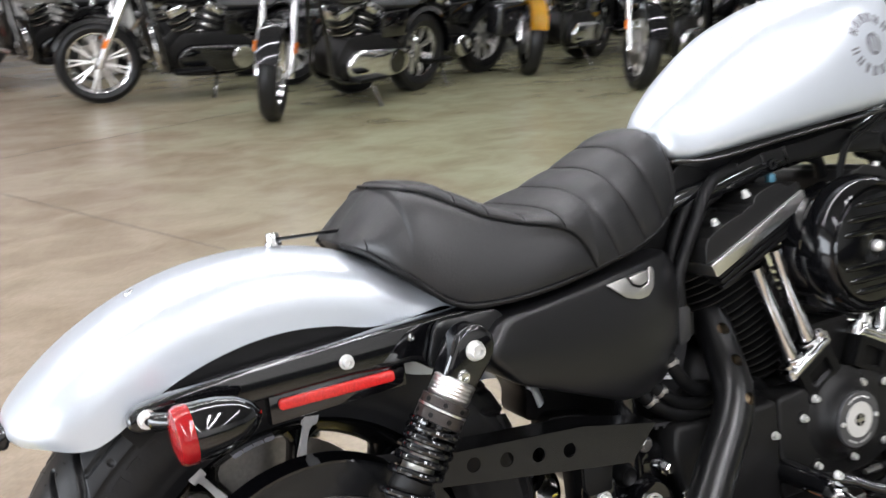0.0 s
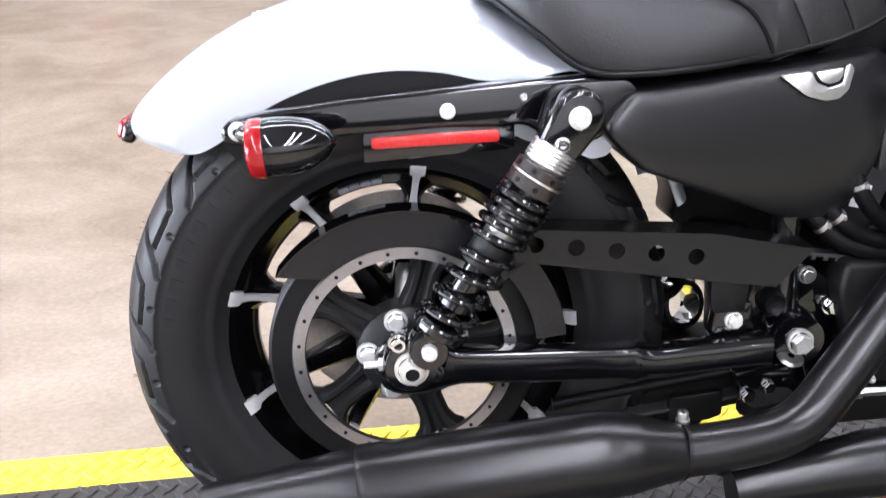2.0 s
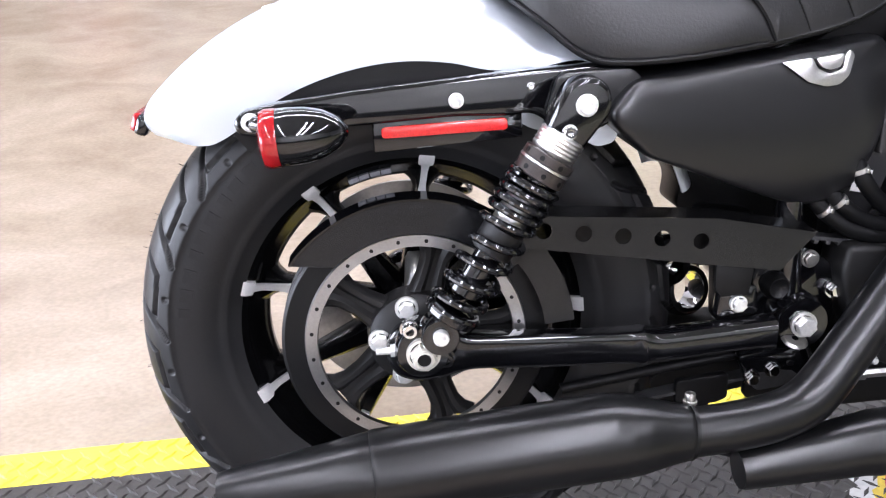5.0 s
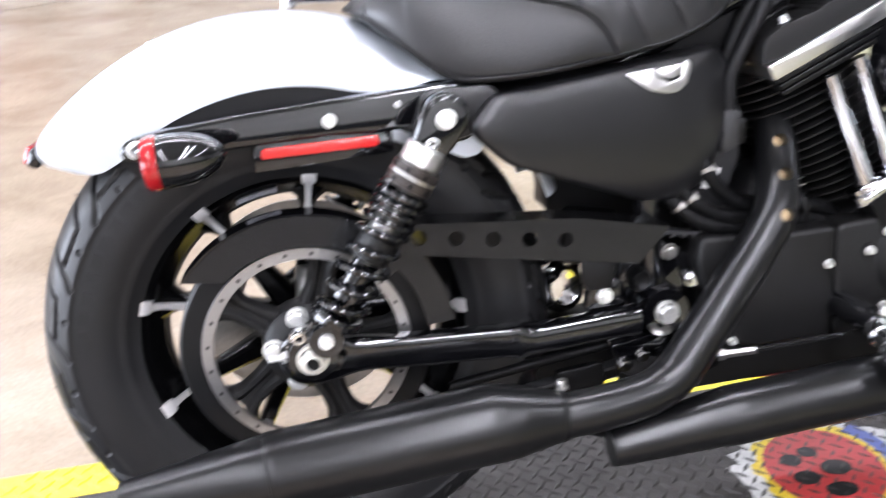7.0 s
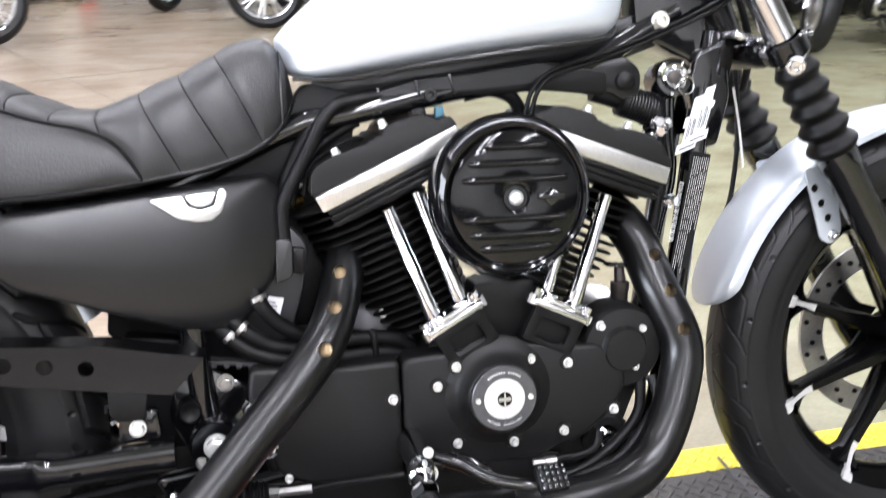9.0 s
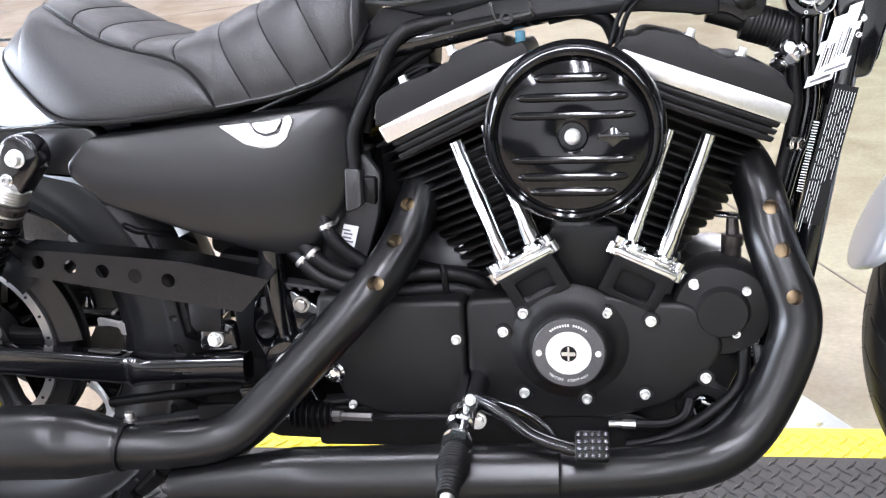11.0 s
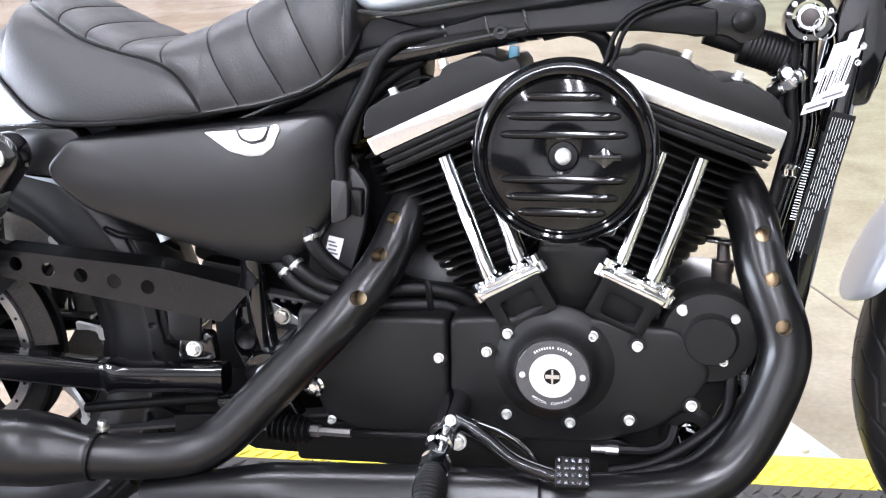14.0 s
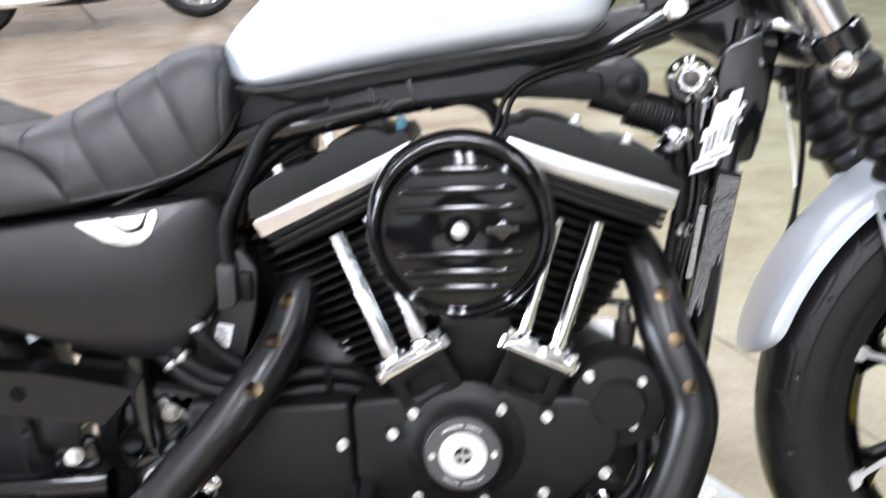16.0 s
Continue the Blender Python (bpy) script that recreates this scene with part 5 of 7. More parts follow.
COVER_BOLTS = [(0.767, 0.386), (0.866, 0.388), (0.917, 0.378), (0.684, 0.351), (0.742, 0.362), (0.766, 0.283), (0.842, 0.277), (0.911, 0.285), (0.981, 0.308)]
for x, z in COVER_BOLTS:
    bm = B()
    lathe(bm, [(0.0110, 0.0), (0.0100, 0.003), (0.0, 0.003)], (x, -0.1095, z), (0, -1, 0), 18)
    part("bolt_boss", bm, WRINKLE, en)
    cap_bolt(en, (x, -0.112, z), 0.0050, 0.007)
bm = B()
lathe(bm, [(0.058, 0.05), (0.0575, 0.096), (0.053, 0.103), (0.032, 0.106), (0.029, 0.110), (0.0275, 0.114), (0, 0.115)], (0.998, 0, 0.388), (0, -1, 0), 56)
part("round_cover", bm, WRINKLE, en)
for x, z in ((0.966, 0.421), (1.024, 0.414), (1.014, 0.362)):
    cap_bolt(en, (x, -0.103, z), 0.0052, 0.007)

# added dark plate stands in for the shadow under the engine
part("underside_shade_plate", prism(B(), rounded([(0.492, 0.194), (0.492, 0.250), (0.70, 0.256), (0.90, 0.252), (0.94, 0.232), (0.90, 0.203)], 0.008), -0.088, -0.099, 0.003), SHADEBLACK, en)
# dark block added on the far side of the engine to close the gap
bm = prism(B(), rounded([(0.53, 0.40), (0.54, 0.60), (0.62, 0.62), (0.70, 0.60), (0.74, 0.46), (0.70, 0.39)], 0.02), 0.03, 0.09, 0.008)
part("cylinder_gap_block", bm, PLASTIC, en)
bm = B()
lathe(bm, [(0.062, -0.06), (0.060, 0.0), (0.052, 0.016), (0.036, 0.028), (0.016, 0.034), (0, 0.035)], (0.672, -0.005, 0.425), (0.1, -0.95, 0.25), 40)
part("gear_dome", bm, DOME, en, "grey-black cast gear cover")
cap_bolt(en, (0.685, -0.040, 0.446), 0.0045, 0.006)
for k in range(4):
    bm = B()
    tube(bm, spline([(0.634 + 0.016 * k, -0.01, 0.500 - 0.004 * k), (0.645 + 0.016 * k, -0.02, 0.487 - 0.004 * k), (0.662 + 0.014 * k, -0.02, 0.480 - 0.005 * k)], 5), 0.0045, 8)
    part("cooling_rib", bm, DOME, en)
# block added to close the gap above the sprocket cover
bm = prism(B(), rounded([(0.515, 0.385), (0.515, 0.425), (0.60, 0.432), (0.72, 0.42), (0.74, 0.385)], 0.008), -0.005, -0.05, 0.004)
part("hose_gap_block", bm, WRINKLE, en)
bm = prism(B(), rounded([(0.785, 0.41), (0.800, 0.487), (0.880, 0.487), (0.895, 0.41)], 0.008), -0.03, -0.082, 0.005)
part("cam_chest", bm, WRINKLE, en)
# cylinders and heads
for s, lean in ((-1, 22.5), (1, -22.5)):
    ax = Vector((s * math.sin(radians(22.5)), 0, math.cos(radians(22.5))))
    acr = Vector((ax.z, 0, -ax.x))
    cy = tagged(new("cylinder"), "black finned cylinder")
    cy.parent = en
    bm = B()
    tube(bm, [CR + ax * 0.12, CR + ax * 0.30], 0.052, 32)
    part("barrel", bm, WRINKLE, cy)
    for k in range(17):
        f = 0.150 + 0.0123 * k
        o = CR + ax * f
        wide = lerp(f, [(0.15, 0.070), (0.21, 0.089), (0.255, 0.105), (0.31, 0.110), (0.35, 0.116)])
        bm = B()
        own = []
        n = 40
        for q in range(n):
            a = 2 * math.pi * q / n
            c, t = math.cos(a), math.sin(a)
            own.append(((wide if c * s > 0 else 0.060) * math.copysign(abs(c) ** 0.75, c), 0.074 * math.copysign(abs(t) ** 0.75, t)))
        loft(bm, [[o + acr * x * g + Vector((0, y * g, 0)) + ax * e for x, y in own] for e, g in ((-0.0022, 0.97), (-0.0012, 1.0), (0.0012, 1.0), (0.0022, 0.97))])
        part("fin", bm, SHADEBLACK, cy)

for s, slope, org, ln in ((-1, 24.2, Vector((0.610, 0, 0.5925)), 0.195), (1, -20.4, Vector((1.0595, 0, 0.6038)), 0.195)):
    hd = tagged(new("cylinder_head"), "black cylinder head with a bright machined band")
    hd.parent = en
    u = Vector((-s * math.cos(radians(slope)), 0, -s * math.sin(radians(slope))))
    n = Vector((-u.z, 0, u.x)) if s < 0 else Vector((u.z, 0, -u.x))
    P = lambda a, b: ((org + u * a + n * b).x, (org + u * a + n * b).z)
    part("machined_band", prism(B(), rounded([P(0, 0), P(ln, 0), P(ln, 0.0213), P(-0.001 if s < 0 else 0.002, 0.0213)], 0.003), 0.06, -0.0985, 0.0015), ALU, hd, "bright machined rocker band")
    if s < 0:
        xz = [(0.596, 0.612), (0.597, 0.638), (0.603, 0.648), (0.625, 0.660), (0.658, 0.6715)] + [(0.662 + 0.0042 * k, 0.6725 + 0.0024 * k - 0.0016 * (k % 2)) for k in range(6)] + [(0.687, 0.684), (0.691, 0.6935), (0.7007, 0.698), (0.7206, 0.704), (0.737, 0.707), (0.747, 0.7035), (0.7565, 0.699), (0.773, 0.704), (0.780, 0.695), (0.783, 0.672)]
    else:
        xz = [(0.874, 0.676), (0.8775, 0.695), (0.8868, 0.7055), (0.899, 0.7055), (0.908, 0.711), (0.9206, 0.711), (0.942, 0.7055), (0.9545, 0.7025), (0.9638, 0.6975), (0.967, 0.691)] + [(0.971 + 0.0042 * k, 0.6905 - 0.0022 * k - 0.0016 * (k % 2)) for k in range(7)] + [(1.010, 0.6785), (1.028, 0.673), (1.0465, 0.664), (1.0577, 0.6545), (1.0614, 0.643), (1.0705, 0.6335), (1.068, 0.622)]
    part("rocker_cover", prism(B(), rounded(xz, 0.004, 3), 0.055, -0.094, 0.005, seg=3), WRINKLE, hd)
    part("head_block", prism(B(), rounded([P(0.008, -0.002), P(ln, -0.002), P(ln, -0.026), P(0.012, -0.026)], 0.004), 0.06, -0.088, 0.003), WRINKLE, hd)
    for b in (-0.0008, -0.0092, -0.0178):
        bm = B()
        prism(bm, rounded([P(0.004, b), P(ln, b), P(ln, b - 0.0065), P(0.006, b - 0.0065)], 0.002), -0.086, -0.0955, 0.002)
        part("head_rib", bm, PLASTIC, hd)
    for x, z in (((0.631, 0.662), (0.6905, 0.6945)) if s < 0 else ((0.957, 0.702), (1.012, 0.679))):
        cap_bolt(hd, (x, -0.078, z), 0.0050, 0.008, n)
bm = B()
lathe(bm, [(0, 0.016), (0.007, 0.016), (0.009, 0.012), (0.009, 0.0), (0.012, -0.004)], (0.578, -0.030, 0.601), (-0.3, -0.95, 0), 14)
part("sensor", bm, BRASS, en, "small brass sensor")
hex_bolt(en, (1.073, -0.075, 0.579), 0.007, 0.012, (0.6, -0.8, 0), CHROME)

# pushrod tubes and tappet blocks
for a, b in (((0.745, 0.446), (0.690, 0.592)), ((0.782, 0.462), (0.728, 0.612)), ((0.9305, 0.448), (0.979, 0.594)), ((0.8915, 0.460), (0.9365, 0.600))):
    va, vb = Vector((a[0], -0.092, a[1])), Vector((b[0], -0.088, b[1]))
    d = (vb - va).normalized()
    L = (vb - va).length
    bm = B()
    thin = 0.74 if a[0] == 0.8915 else 1.0
    tube(bm, [va, va + d * 0.004, va + d * 0.030, va + d * 0.034, va + d * L * 0.58, va + d * (L * 0.58 + 0.003), vb], [r * thin for r in (0.0115, 0.0115, 0.0108, 0.0100, 0.0100, 0.0088, 0.0088)], 36)
    part("pushrod_tube", bm, CHROME, en, "chrome pushrod tube")
for c, rot in (((0.7685, -0.088, 0.4475), -29.5), ((0.9105, -0.086, 0.4475), 25.5)):
    tb = tagged(new("tappet_block"), "black tappet block with a chrome base")
    tb.parent = en
    m = Matrix.Translation(c) @ pose(0, 0, 0, 0, rot, 0)
    bm = box(B(), (0, 0, -0.001), (0.082, 0.046, 0.013), bevel=0.004, seg=3)
    box(bm, (0, -0.001, 0.007), (0.058, 0.040, 0.009), bevel=0.004, seg=3)
    for x in (-0.019, 0.019):
        lathe(bm, [(0.0165, 0.0), (0.0165, 0.011), (0.0145, 0.015), (0.009, 0.017)], (x, -0.004, 0), (0, 0, 1), 20)
    for x in (-0.040, 0.040):
        lathe(bm, [(0.009, -0.006), (0.009, 0.007), (0, 0.007)], (x, -0.012, 0), (0, 0, 1), 14)
    bm.transform(m)
    part("chrome_base", bm, CHROME, tb, "chrome tube base")
    for x in (-0.038, 0.038):
        bm = B()
        lathe(bm, [(0, 0.006), (0.0035, 0.006), (0.0035, 0.016), (0.006, 0.016), (0.006, 0.006)], (x, -0.012, 0.0), (0, 0, 1), 10)
        bm.transform(m)
        part("bolt", bm, CHROME, tb)
    bm = prism(B(), rounded([(-0.036, -0.052), (-0.036, -0.004), (0.036, -0.004), (0.036, -0.052)], 0.004), -0.016, -0.024, 0.002, [rounded([(-0.022, -0.044), (-0.022, -0.016), (0.022, -0.016), (0.022, -0.044)], 0.005)])
    box(bm, (0, 0.002, -0.029), (0.072, 0.034, 0.050), bevel=0.002)
    bm.transform(m)
    part("block", bm, SHADEBLACK, tb)
    for x in (-0.030, 0.030):
        bm = box(B(), (x, -0.018, -0.027), (0.010, 0.008, 0.046), bevel=0.003)
        bm.transform(m)
        part("rib", bm, WRINKLE, tb)

# ---- air cleaner ----
ac = tagged(new("air_cleaner"), "round gloss black ribbed air cleaner cover")
ac.parent = bike
AC = Vector((0.8315, 0.005, 0.608))
bm = B()
lathe(bm, [(0.040, 0.06), (0.088, 0.09), (0.088, 0.125), (0.094, 0.128), (0.0985, 0.136), (0.0995, 0.150), (0.0975, 0.166), (0.0925, 0.177), (0.0875, 0.1815), (0.0845, 0.180), (0.0825, 0.1765), (0.0815, 0.176), (0.079, 0.1795), (0.074, 0.1815), (0.02, 0.1835), (0.0165, 0.1825), (0.0145, 0.1795), (0, 0.1795)], AC, (0, -1, 0), 96)
part("cover_disc", bm, COVERGLOSS, ac, sharp=24)
for dz, hl in ((0.0615, 0.040), (0.0415, 0.060), (0.0225, 0.068), (-0.0245, 0.068), (-0.043, 0.060), (-0.0595, 0.047)):
    bm = B()
    n = 24
    secs = []
    for k in range(n + 1):
        f = -1 + 2 * k / n
        e = max(0.0, 1 - abs(f) ** 8) ** 0.5
        x = AC.x + f * hl
        secs.append([(x, -0.1755 - 0.0052 * e * math.sin(math.pi * j / 10), AC.z + dz + 0.0052 * max(e, 0.05) * math.cos(math.pi * j / 10)) for j in range(11)])
    loft(bm, secs)
    part("rib", bm, COVERGLOSS, ac)
bm = B()
lathe(bm, [(0.0086, 0.178), (0.0086, 0.1835), (0.0076, 0.1862), (0.0052, 0.1882), (0.0026, 0.1892), (0, 0.1894)], AC, (0, -1, 0), 24)
part("centre_screw", bm, ZINC, ac, "chrome centre screw")
bm = prism(B(), [(AC.x + x, AC.z + z) for x, z in ((0.026, -0.0035), (0.026, 0.0035), (0.033, 0.0035), (0.0425, 0.0105), (0.052, 0.0035), (0.059, 0.0035), (0.059, -0.0035), (0.052, -0.0035), (0.0425, -0.0115), (0.033, -0.0035))], -0.1765, -0.1815, 0.0014)
part("emblem", bm, GLOSS, ac)
bm = prism(B(), rounded([(0.77, 0.60), (0.895, 0.60), (0.888, 0.508), (0.79, 0.515)], 0.01), -0.085, -0.125, 0.006)
part("backplate", bm, DENIM, ac)

# ---- exhaust ----
ex = tagged(new("exhaust"), "satin black two-into-two exhaust with drilled heat shields")
ex.parent = bike


def shield(name, pts, r, holes, parent):
    """A pipe shield with round holes that show the hot pipe inside."""
    line = even(spline(pts, 10), 110)
    bm = B()
    tube(bm, line, [r(p[0]) for p in line] if callable(r) else r, 40)
    ob = part(name, bm, EXHAUST, parent, sharp=60)
    cutters = []
    for c, d in holes:
        c, d = Vector(c), Vector(d).normalized()
        bm = B()
        tube(bm, [c - d * 0.0170, c + d * 0.03], 0.0088, 24)
        k = part("cutter", bm, EXHAUST, parent)
        cutters.append(k)
    cut(ob, cutters)
    me = ob.data
    me.materials.clear()
    me.materials.append(EXHAUST)
    me.set_sharp_from_angle(angle=radians(40))
    for c, d in holes:
        c, d = Vector(c), Vector(d).normalized()
        bm = B()
        lathe(bm, [(0.0087, -0.0172), (0.0087, -0.0163), (0.006, -0.0156), (0, -0.0153)], c, d, 20)
        part("inner_pipe", bm, TANPIPE, ob, "heat-tinted pipe inside a round hole")
    return ob


REAR_PIPE = [(0.662, 0.00, 0.572), (0.645, -0.025, 0.540), (0.634, -0.056, 0.510), (0.622, -0.087, 0.473), (0.592, -0.134, 0.427), (0.520, -0.166, 0.352), (0.466, -0.188, 0.297), (0.444, -0.197, 0.2755), (0.426, -0.203, 0.2620), (0.402, -0.209, 0.2535), (0.370, -0.215, 0.2500), (0.330, -0.220, 0.2480), (0.270, -0.223, 0.2460)]
out = (-0.25, -0.95, 0.15)
shield("rear_pipe_shield", REAR_PIPE, 0.0268, [((0.627, -0.083, 0.515), (-0.2, -0.93, 0.3)), ((0.617, -0.114, 0.4775), (-0.2, -0.93, 0.3)), ((0.598, -0.1605, 0.4385), (-0.2, -0.93, 0.3))], ex)
FRONT_PIPE = [(1.002, 0.02, 0.572), (1.026, -0.016, 0.552), (1.044, -0.050, 0.512), (1.052, -0.083, 0.466), (1.071, -0.102, 0.418), (1.080, -0.112, 0.380), (1.066, -0.126, 0.330), (1.042, -0.140, 0.278), (1.016, -0.152, 0.246), (0.976, -0.166, 0.227), (0.920, -0.182, 0.222), (0.820, -0.198, 0.220)]
shield("front_pipe_shield", FRONT_PIPE, 0.0285, [((1.050, -0.080, 0.506), (-0.05, -0.93, 0.35)), ((1.060, -0.111, 0.464), (-0.05, -0.95, 0.25)), ((1.072, -0.130, 0.415), (0.0, -1, 0.2))], ex)
bm = B()
mid = lambda x: (x, -0.2235 - 0.015 * (0.285 - x), 0.2525 - 0.076 * (0.19 - x) if x < 0.19 else 0.2525 - 0.045 * (x - 0.19))
PROFILE = [(0.286, 0.0285), (0.283, 0.0300), (0.262, 0.0345), (0.232, 0.0420), (0.212, 0.0450), (0.196, 0.0458), (0.10, 0.0456), (0.0, 0.0452), (-0.048, 0.0450), (-0.0515, 0.0442), (-0.0520, 0.0430), (-0.062, 0.0424), (-0.206, 0.0262), (-0.211, 0.0250), (-0.209, 0.0225), (-0.15, 0.021)]
tube(bm, *dense([mid(x) for x, _ in PROFILE], [r for _, r in PROFILE]), 64)
part("upper_muffler", bm, EXHAUST, ex, "satin black tapered muffler", sharp=40)
bm = B()
tube(bm, [(0.2885, -0.223, 0.2475), (0.2845, -0.223, 0.2480)], 0.0302, 40)
part("muffler_clamp", bm, PLASTIC, ex)
bm = B()
tube(bm, *dense([(0.830, -0.198, 0.222), (0.815, -0.199, 0.2215), (0.812, -0.199, 0.2215), (0.70, -0.206, 0.219), (0.50, -0.214, 0.2105), (0.485, -0.215, 0.2100), (0.352, -0.220, 0.1965), (0.345, -0.220, 0.196), (0.347, -0.220, 0.196), (0.40, -0.218, 0.200)], [0.0295, 0.0300, 0.0345, 0.0365, 0.0365, 0.0345, 0.0240, 0.0230, 0.0210, 0.020]), 48)
part("lower_muffler", bm, EXHAUST, ex, "satin black tapered muffler", sharp=40)
cap_bolt(ex, (0.291, -0.210, 0.2775), 0.006, 0.010, (0, 0, 1), STEEL)
bm = B()
box(bm, (0.345, -0.19, 0.205), (0.05, 0.012, 0.02), pose(0, 0, 0, 0, 20, 0), 0.003)
part("muffler_bracket", bm, PLASTIC, ex)

# ---- front end ----
fk = tagged(new("front_fork"), "telescopic fork with rubber boots and black lowers")
fk.parent = bike
TILT_F = Vector((math.sin(radians(30)), 0, -math.cos(radians(30))))
for s in (-1, 1):
    o = Vector((1.232, s * 0.098, 0.764))
    bm = B()
    tube(bm, [o - TILT_F * 0.36, o + TILT_F * 0.02], 0.0205, 24)
    part("fork_tube", bm, CHROME, fk, "bright fork tube")
    pts, rad = [], []
    for k in range(61):
        f = k / 60
        pts.append(o + TILT_F * (0.008 + 0.142 * f))
        ph = (f * 5.0) % 1.0
        rad.append(0.0240 + 0.0095 * (0.5 - 0.5 * math.cos(2 * math.pi * ph)) * (0.55 + 0.45 * f) + 0.003 * f)
    bm = B()
    tube(bm, pts, rad, 28)
    part("fork_boot", bm, RUBBER, fk, "ribbed black rubber boot")
    bm = B()
    tube(bm, [o + TILT_F * 0.14, o + TILT_F * 0.17, o + TILT_F * 0.175, o + TILT_F * 0.50, o + TILT_F * 0.54], [0.0285, 0.0285, 0.0265, 0.0265, 0.022], 26)
    part("fork_lower", bm, GLOSS, fk, "gloss black fork lower")
    bm = B()
    lathe(bm, [(0.026, -0.014), (0.029, -0.011), (0.029, 0.011), (0.026, 0.014), (0.021, 0.014)], o - TILT_F * 0.012, TILT_F, 28)
    part("clamp_ring", bm, GLOSS, fk)
    cap_bolt(fk, o + Vector((-0.012, s * 0.034, -0.012)), 0.0095, 0.012, (-0.4, s, -0.2), CHROME)
bm = box(B(), (1.212, 0, 0.772), (0.05, 0.20, 0.030), pose(0, 0, 0, 0, -30, 0), 0.008)
part("lower_triple_clamp", bm, GLOSS, fk)
bm = box(B(), (1.075, 0, 1.04), (0.06, 0.22, 0.03), pose(0, 0, 0, 0, 30, 0), 0.008)
part("upper_triple_clamp", bm, GLOSS, fk)
bm = B()
box(bm, (1.185, -0.045, 0.792), (0.035, 0.05, 0.010), pose(0, 0, 0, 0, 15, 0), 0.003)
part("clamp_plate", bm, CHROME, fk, "bright clamp bolt plate")
bm = B()
tube(bm, [(1.514, -0.11, 0.3315), (1.514, 0.11, 0.3315)], 0.011, 16)
part("front_axle", bm, STEEL, fk)


def front_fender():
    top, half = 0.3630, 0.060
    secs = []
    for k in range(61):
        a = 167.2 - (167.2 - 58) * (k / 60) ** 1.7
        u = min(1.0, 0.006 + (167.2 - a) / 8.5)
        taper = (1 - (1 - u) ** 2) ** 0.5
        d = Vector((math.cos(radians(a)), 0, math.sin(radians(a))))
        w = half * taper
        re = top - 0.0005 - (top - 0.3400) * taper**1.6
        prof = [(re + 0.004 * taper * j, w * (1 - 0.004 * j)) for j in range(3)] + [(re + 0.010 * taper + (top - re - 0.010 * taper) * math.sin(math.pi / 2 * j / 9) ** 0.9, w * 0.985 * math.cos(math.pi / 2 * j / 9) ** 0.7) for j in range(10)]
        prof[-1] = (top, 0.0)
        secs.append([FC + d * r + Vector((0, -y, 0)) for r, y in prof] + [FC + d * r + Vector((0, y, 0)) for r, y in prof[-2::-1]])
    bm = B()
    loft(bm, secs, close_ends=False, wrap=False)
    bmesh.ops.recalc_face_normals(bm, faces=bm.faces)
    bmesh.ops.solidify(bm, geom=list(bm.faces), thickness=0.003)
    f = part("front_fender", bm, SILVER, bike, "satin silver front fender", sharp=50)
    for s in (-1, 1):
        o = rounded([(1.282, 0.610), (1.325, 0.617), (1.345, 0.520), (1.330, 0.500), (1.312, 0.508)], 0.008)
        bm = prism(B(), o, s * 0.0615, s * 0.065, 0, [circle(1.300 + 0.0115 * k, 0.582 - 0.0215 * k, 0.0062, 14) for k in range(3)])
        part("fender_bracket", bm, SILVER, f, "drilled silver fender bracket", smooth=False)
        cap_bolt(f, (1.331, s * 0.065, 0.514), 0.006, 0.008, (0, s, 0), CHROME)


front_fender()

# ---- controls low on the frame ----
bp = tagged(new("brake_pedal"), "gloss black rear brake pedal with a ribbed pad")
bp.parent = bike
bm = B()
tube(bm, spline([(0.712, -0.165, 0.297), (0.750, -0.185, 0.288), (0.785, -0.205, 0.272), (0.828, -0.222, 0.266), (0.850, -0.232, 0.268)], 6), [0.0095] * 6 + [0.008] * 13 + [0.0065] * 6, 14)
part("lever", bm, GLOSS, bp)
bm = B()
tube(bm, spline([(0.716, -0.15, 0.292), (0.765, -0.155, 0.280), (0.795, -0.16, 0.262), (0.806, -0.165, 0.248)], 6), 0.0045, 12)
part("lever_brace", bm, GLOSS, bp)
face = Matrix.Translation((0.851, -0.240, 0.280)) @ pose(0, 0, 0, 48, 0, 4)
bm = box(B(), (0, 0, 0), (0.037, 0.034, 0.013), None, 0.004, 3)
bm.transform(face)
part("pad", bm, RUBBER, bp)
for i in range(5):
    for j in range(4):
        bm = box(B(), (-0.0144 + 0.0072 * i, -0.0117 + 0.0078 * j, 0.0075), (0.0050, 0.0052, 0.0035), None, 0.0012)
        bm.transform(face)
        part("pad_stud", bm, GLOSS, bp)
pg = tagged(new("foot_peg"), "folding foot peg with ribbed rubber")
pg.parent = bike
bm = B()
tube(bm, [(0.705, -0.075, 0.292), (0.703, -0.195, 0.292)], [0.020, 0.016], 20)
part("peg_mount", bm, GLOSS, pg)
bm = B()
tube(bm, [(0.702, -0.186, 0.290), (0.702, -0.192, 0.289), (0.701, -0.206, 0.284), (0.701, -0.209, 0.283), (0.701, -0.222, 0.279), (0.701, -0.228, 0.277)], [0.013, 0.0165, 0.0165, 0.0135, 0.0135, 0.0165], 22)
part("peg_collar", bm, CHROME, pg, "chrome collar")
bm = B()
tube(bm, [(0.701, -0.226, 0.2775), (0.701, -0.243, 0.272)], 0.0170, 6)
part("peg_nut", bm, CHROME, pg)
pts, rad = [], []
for k in range(49):
    f = k / 48
    pts.append(Vector((0.701, -0.240, 0.273)) + Vector((0.000, -0.066, -0.022)) * f)
    rad.append((0.0125 + 0.006 * math.sin(math.pi * min(f * 1.25, 1.0))) * (1.0 - 0.09 * (k % 3 == 0)))
bm = B()
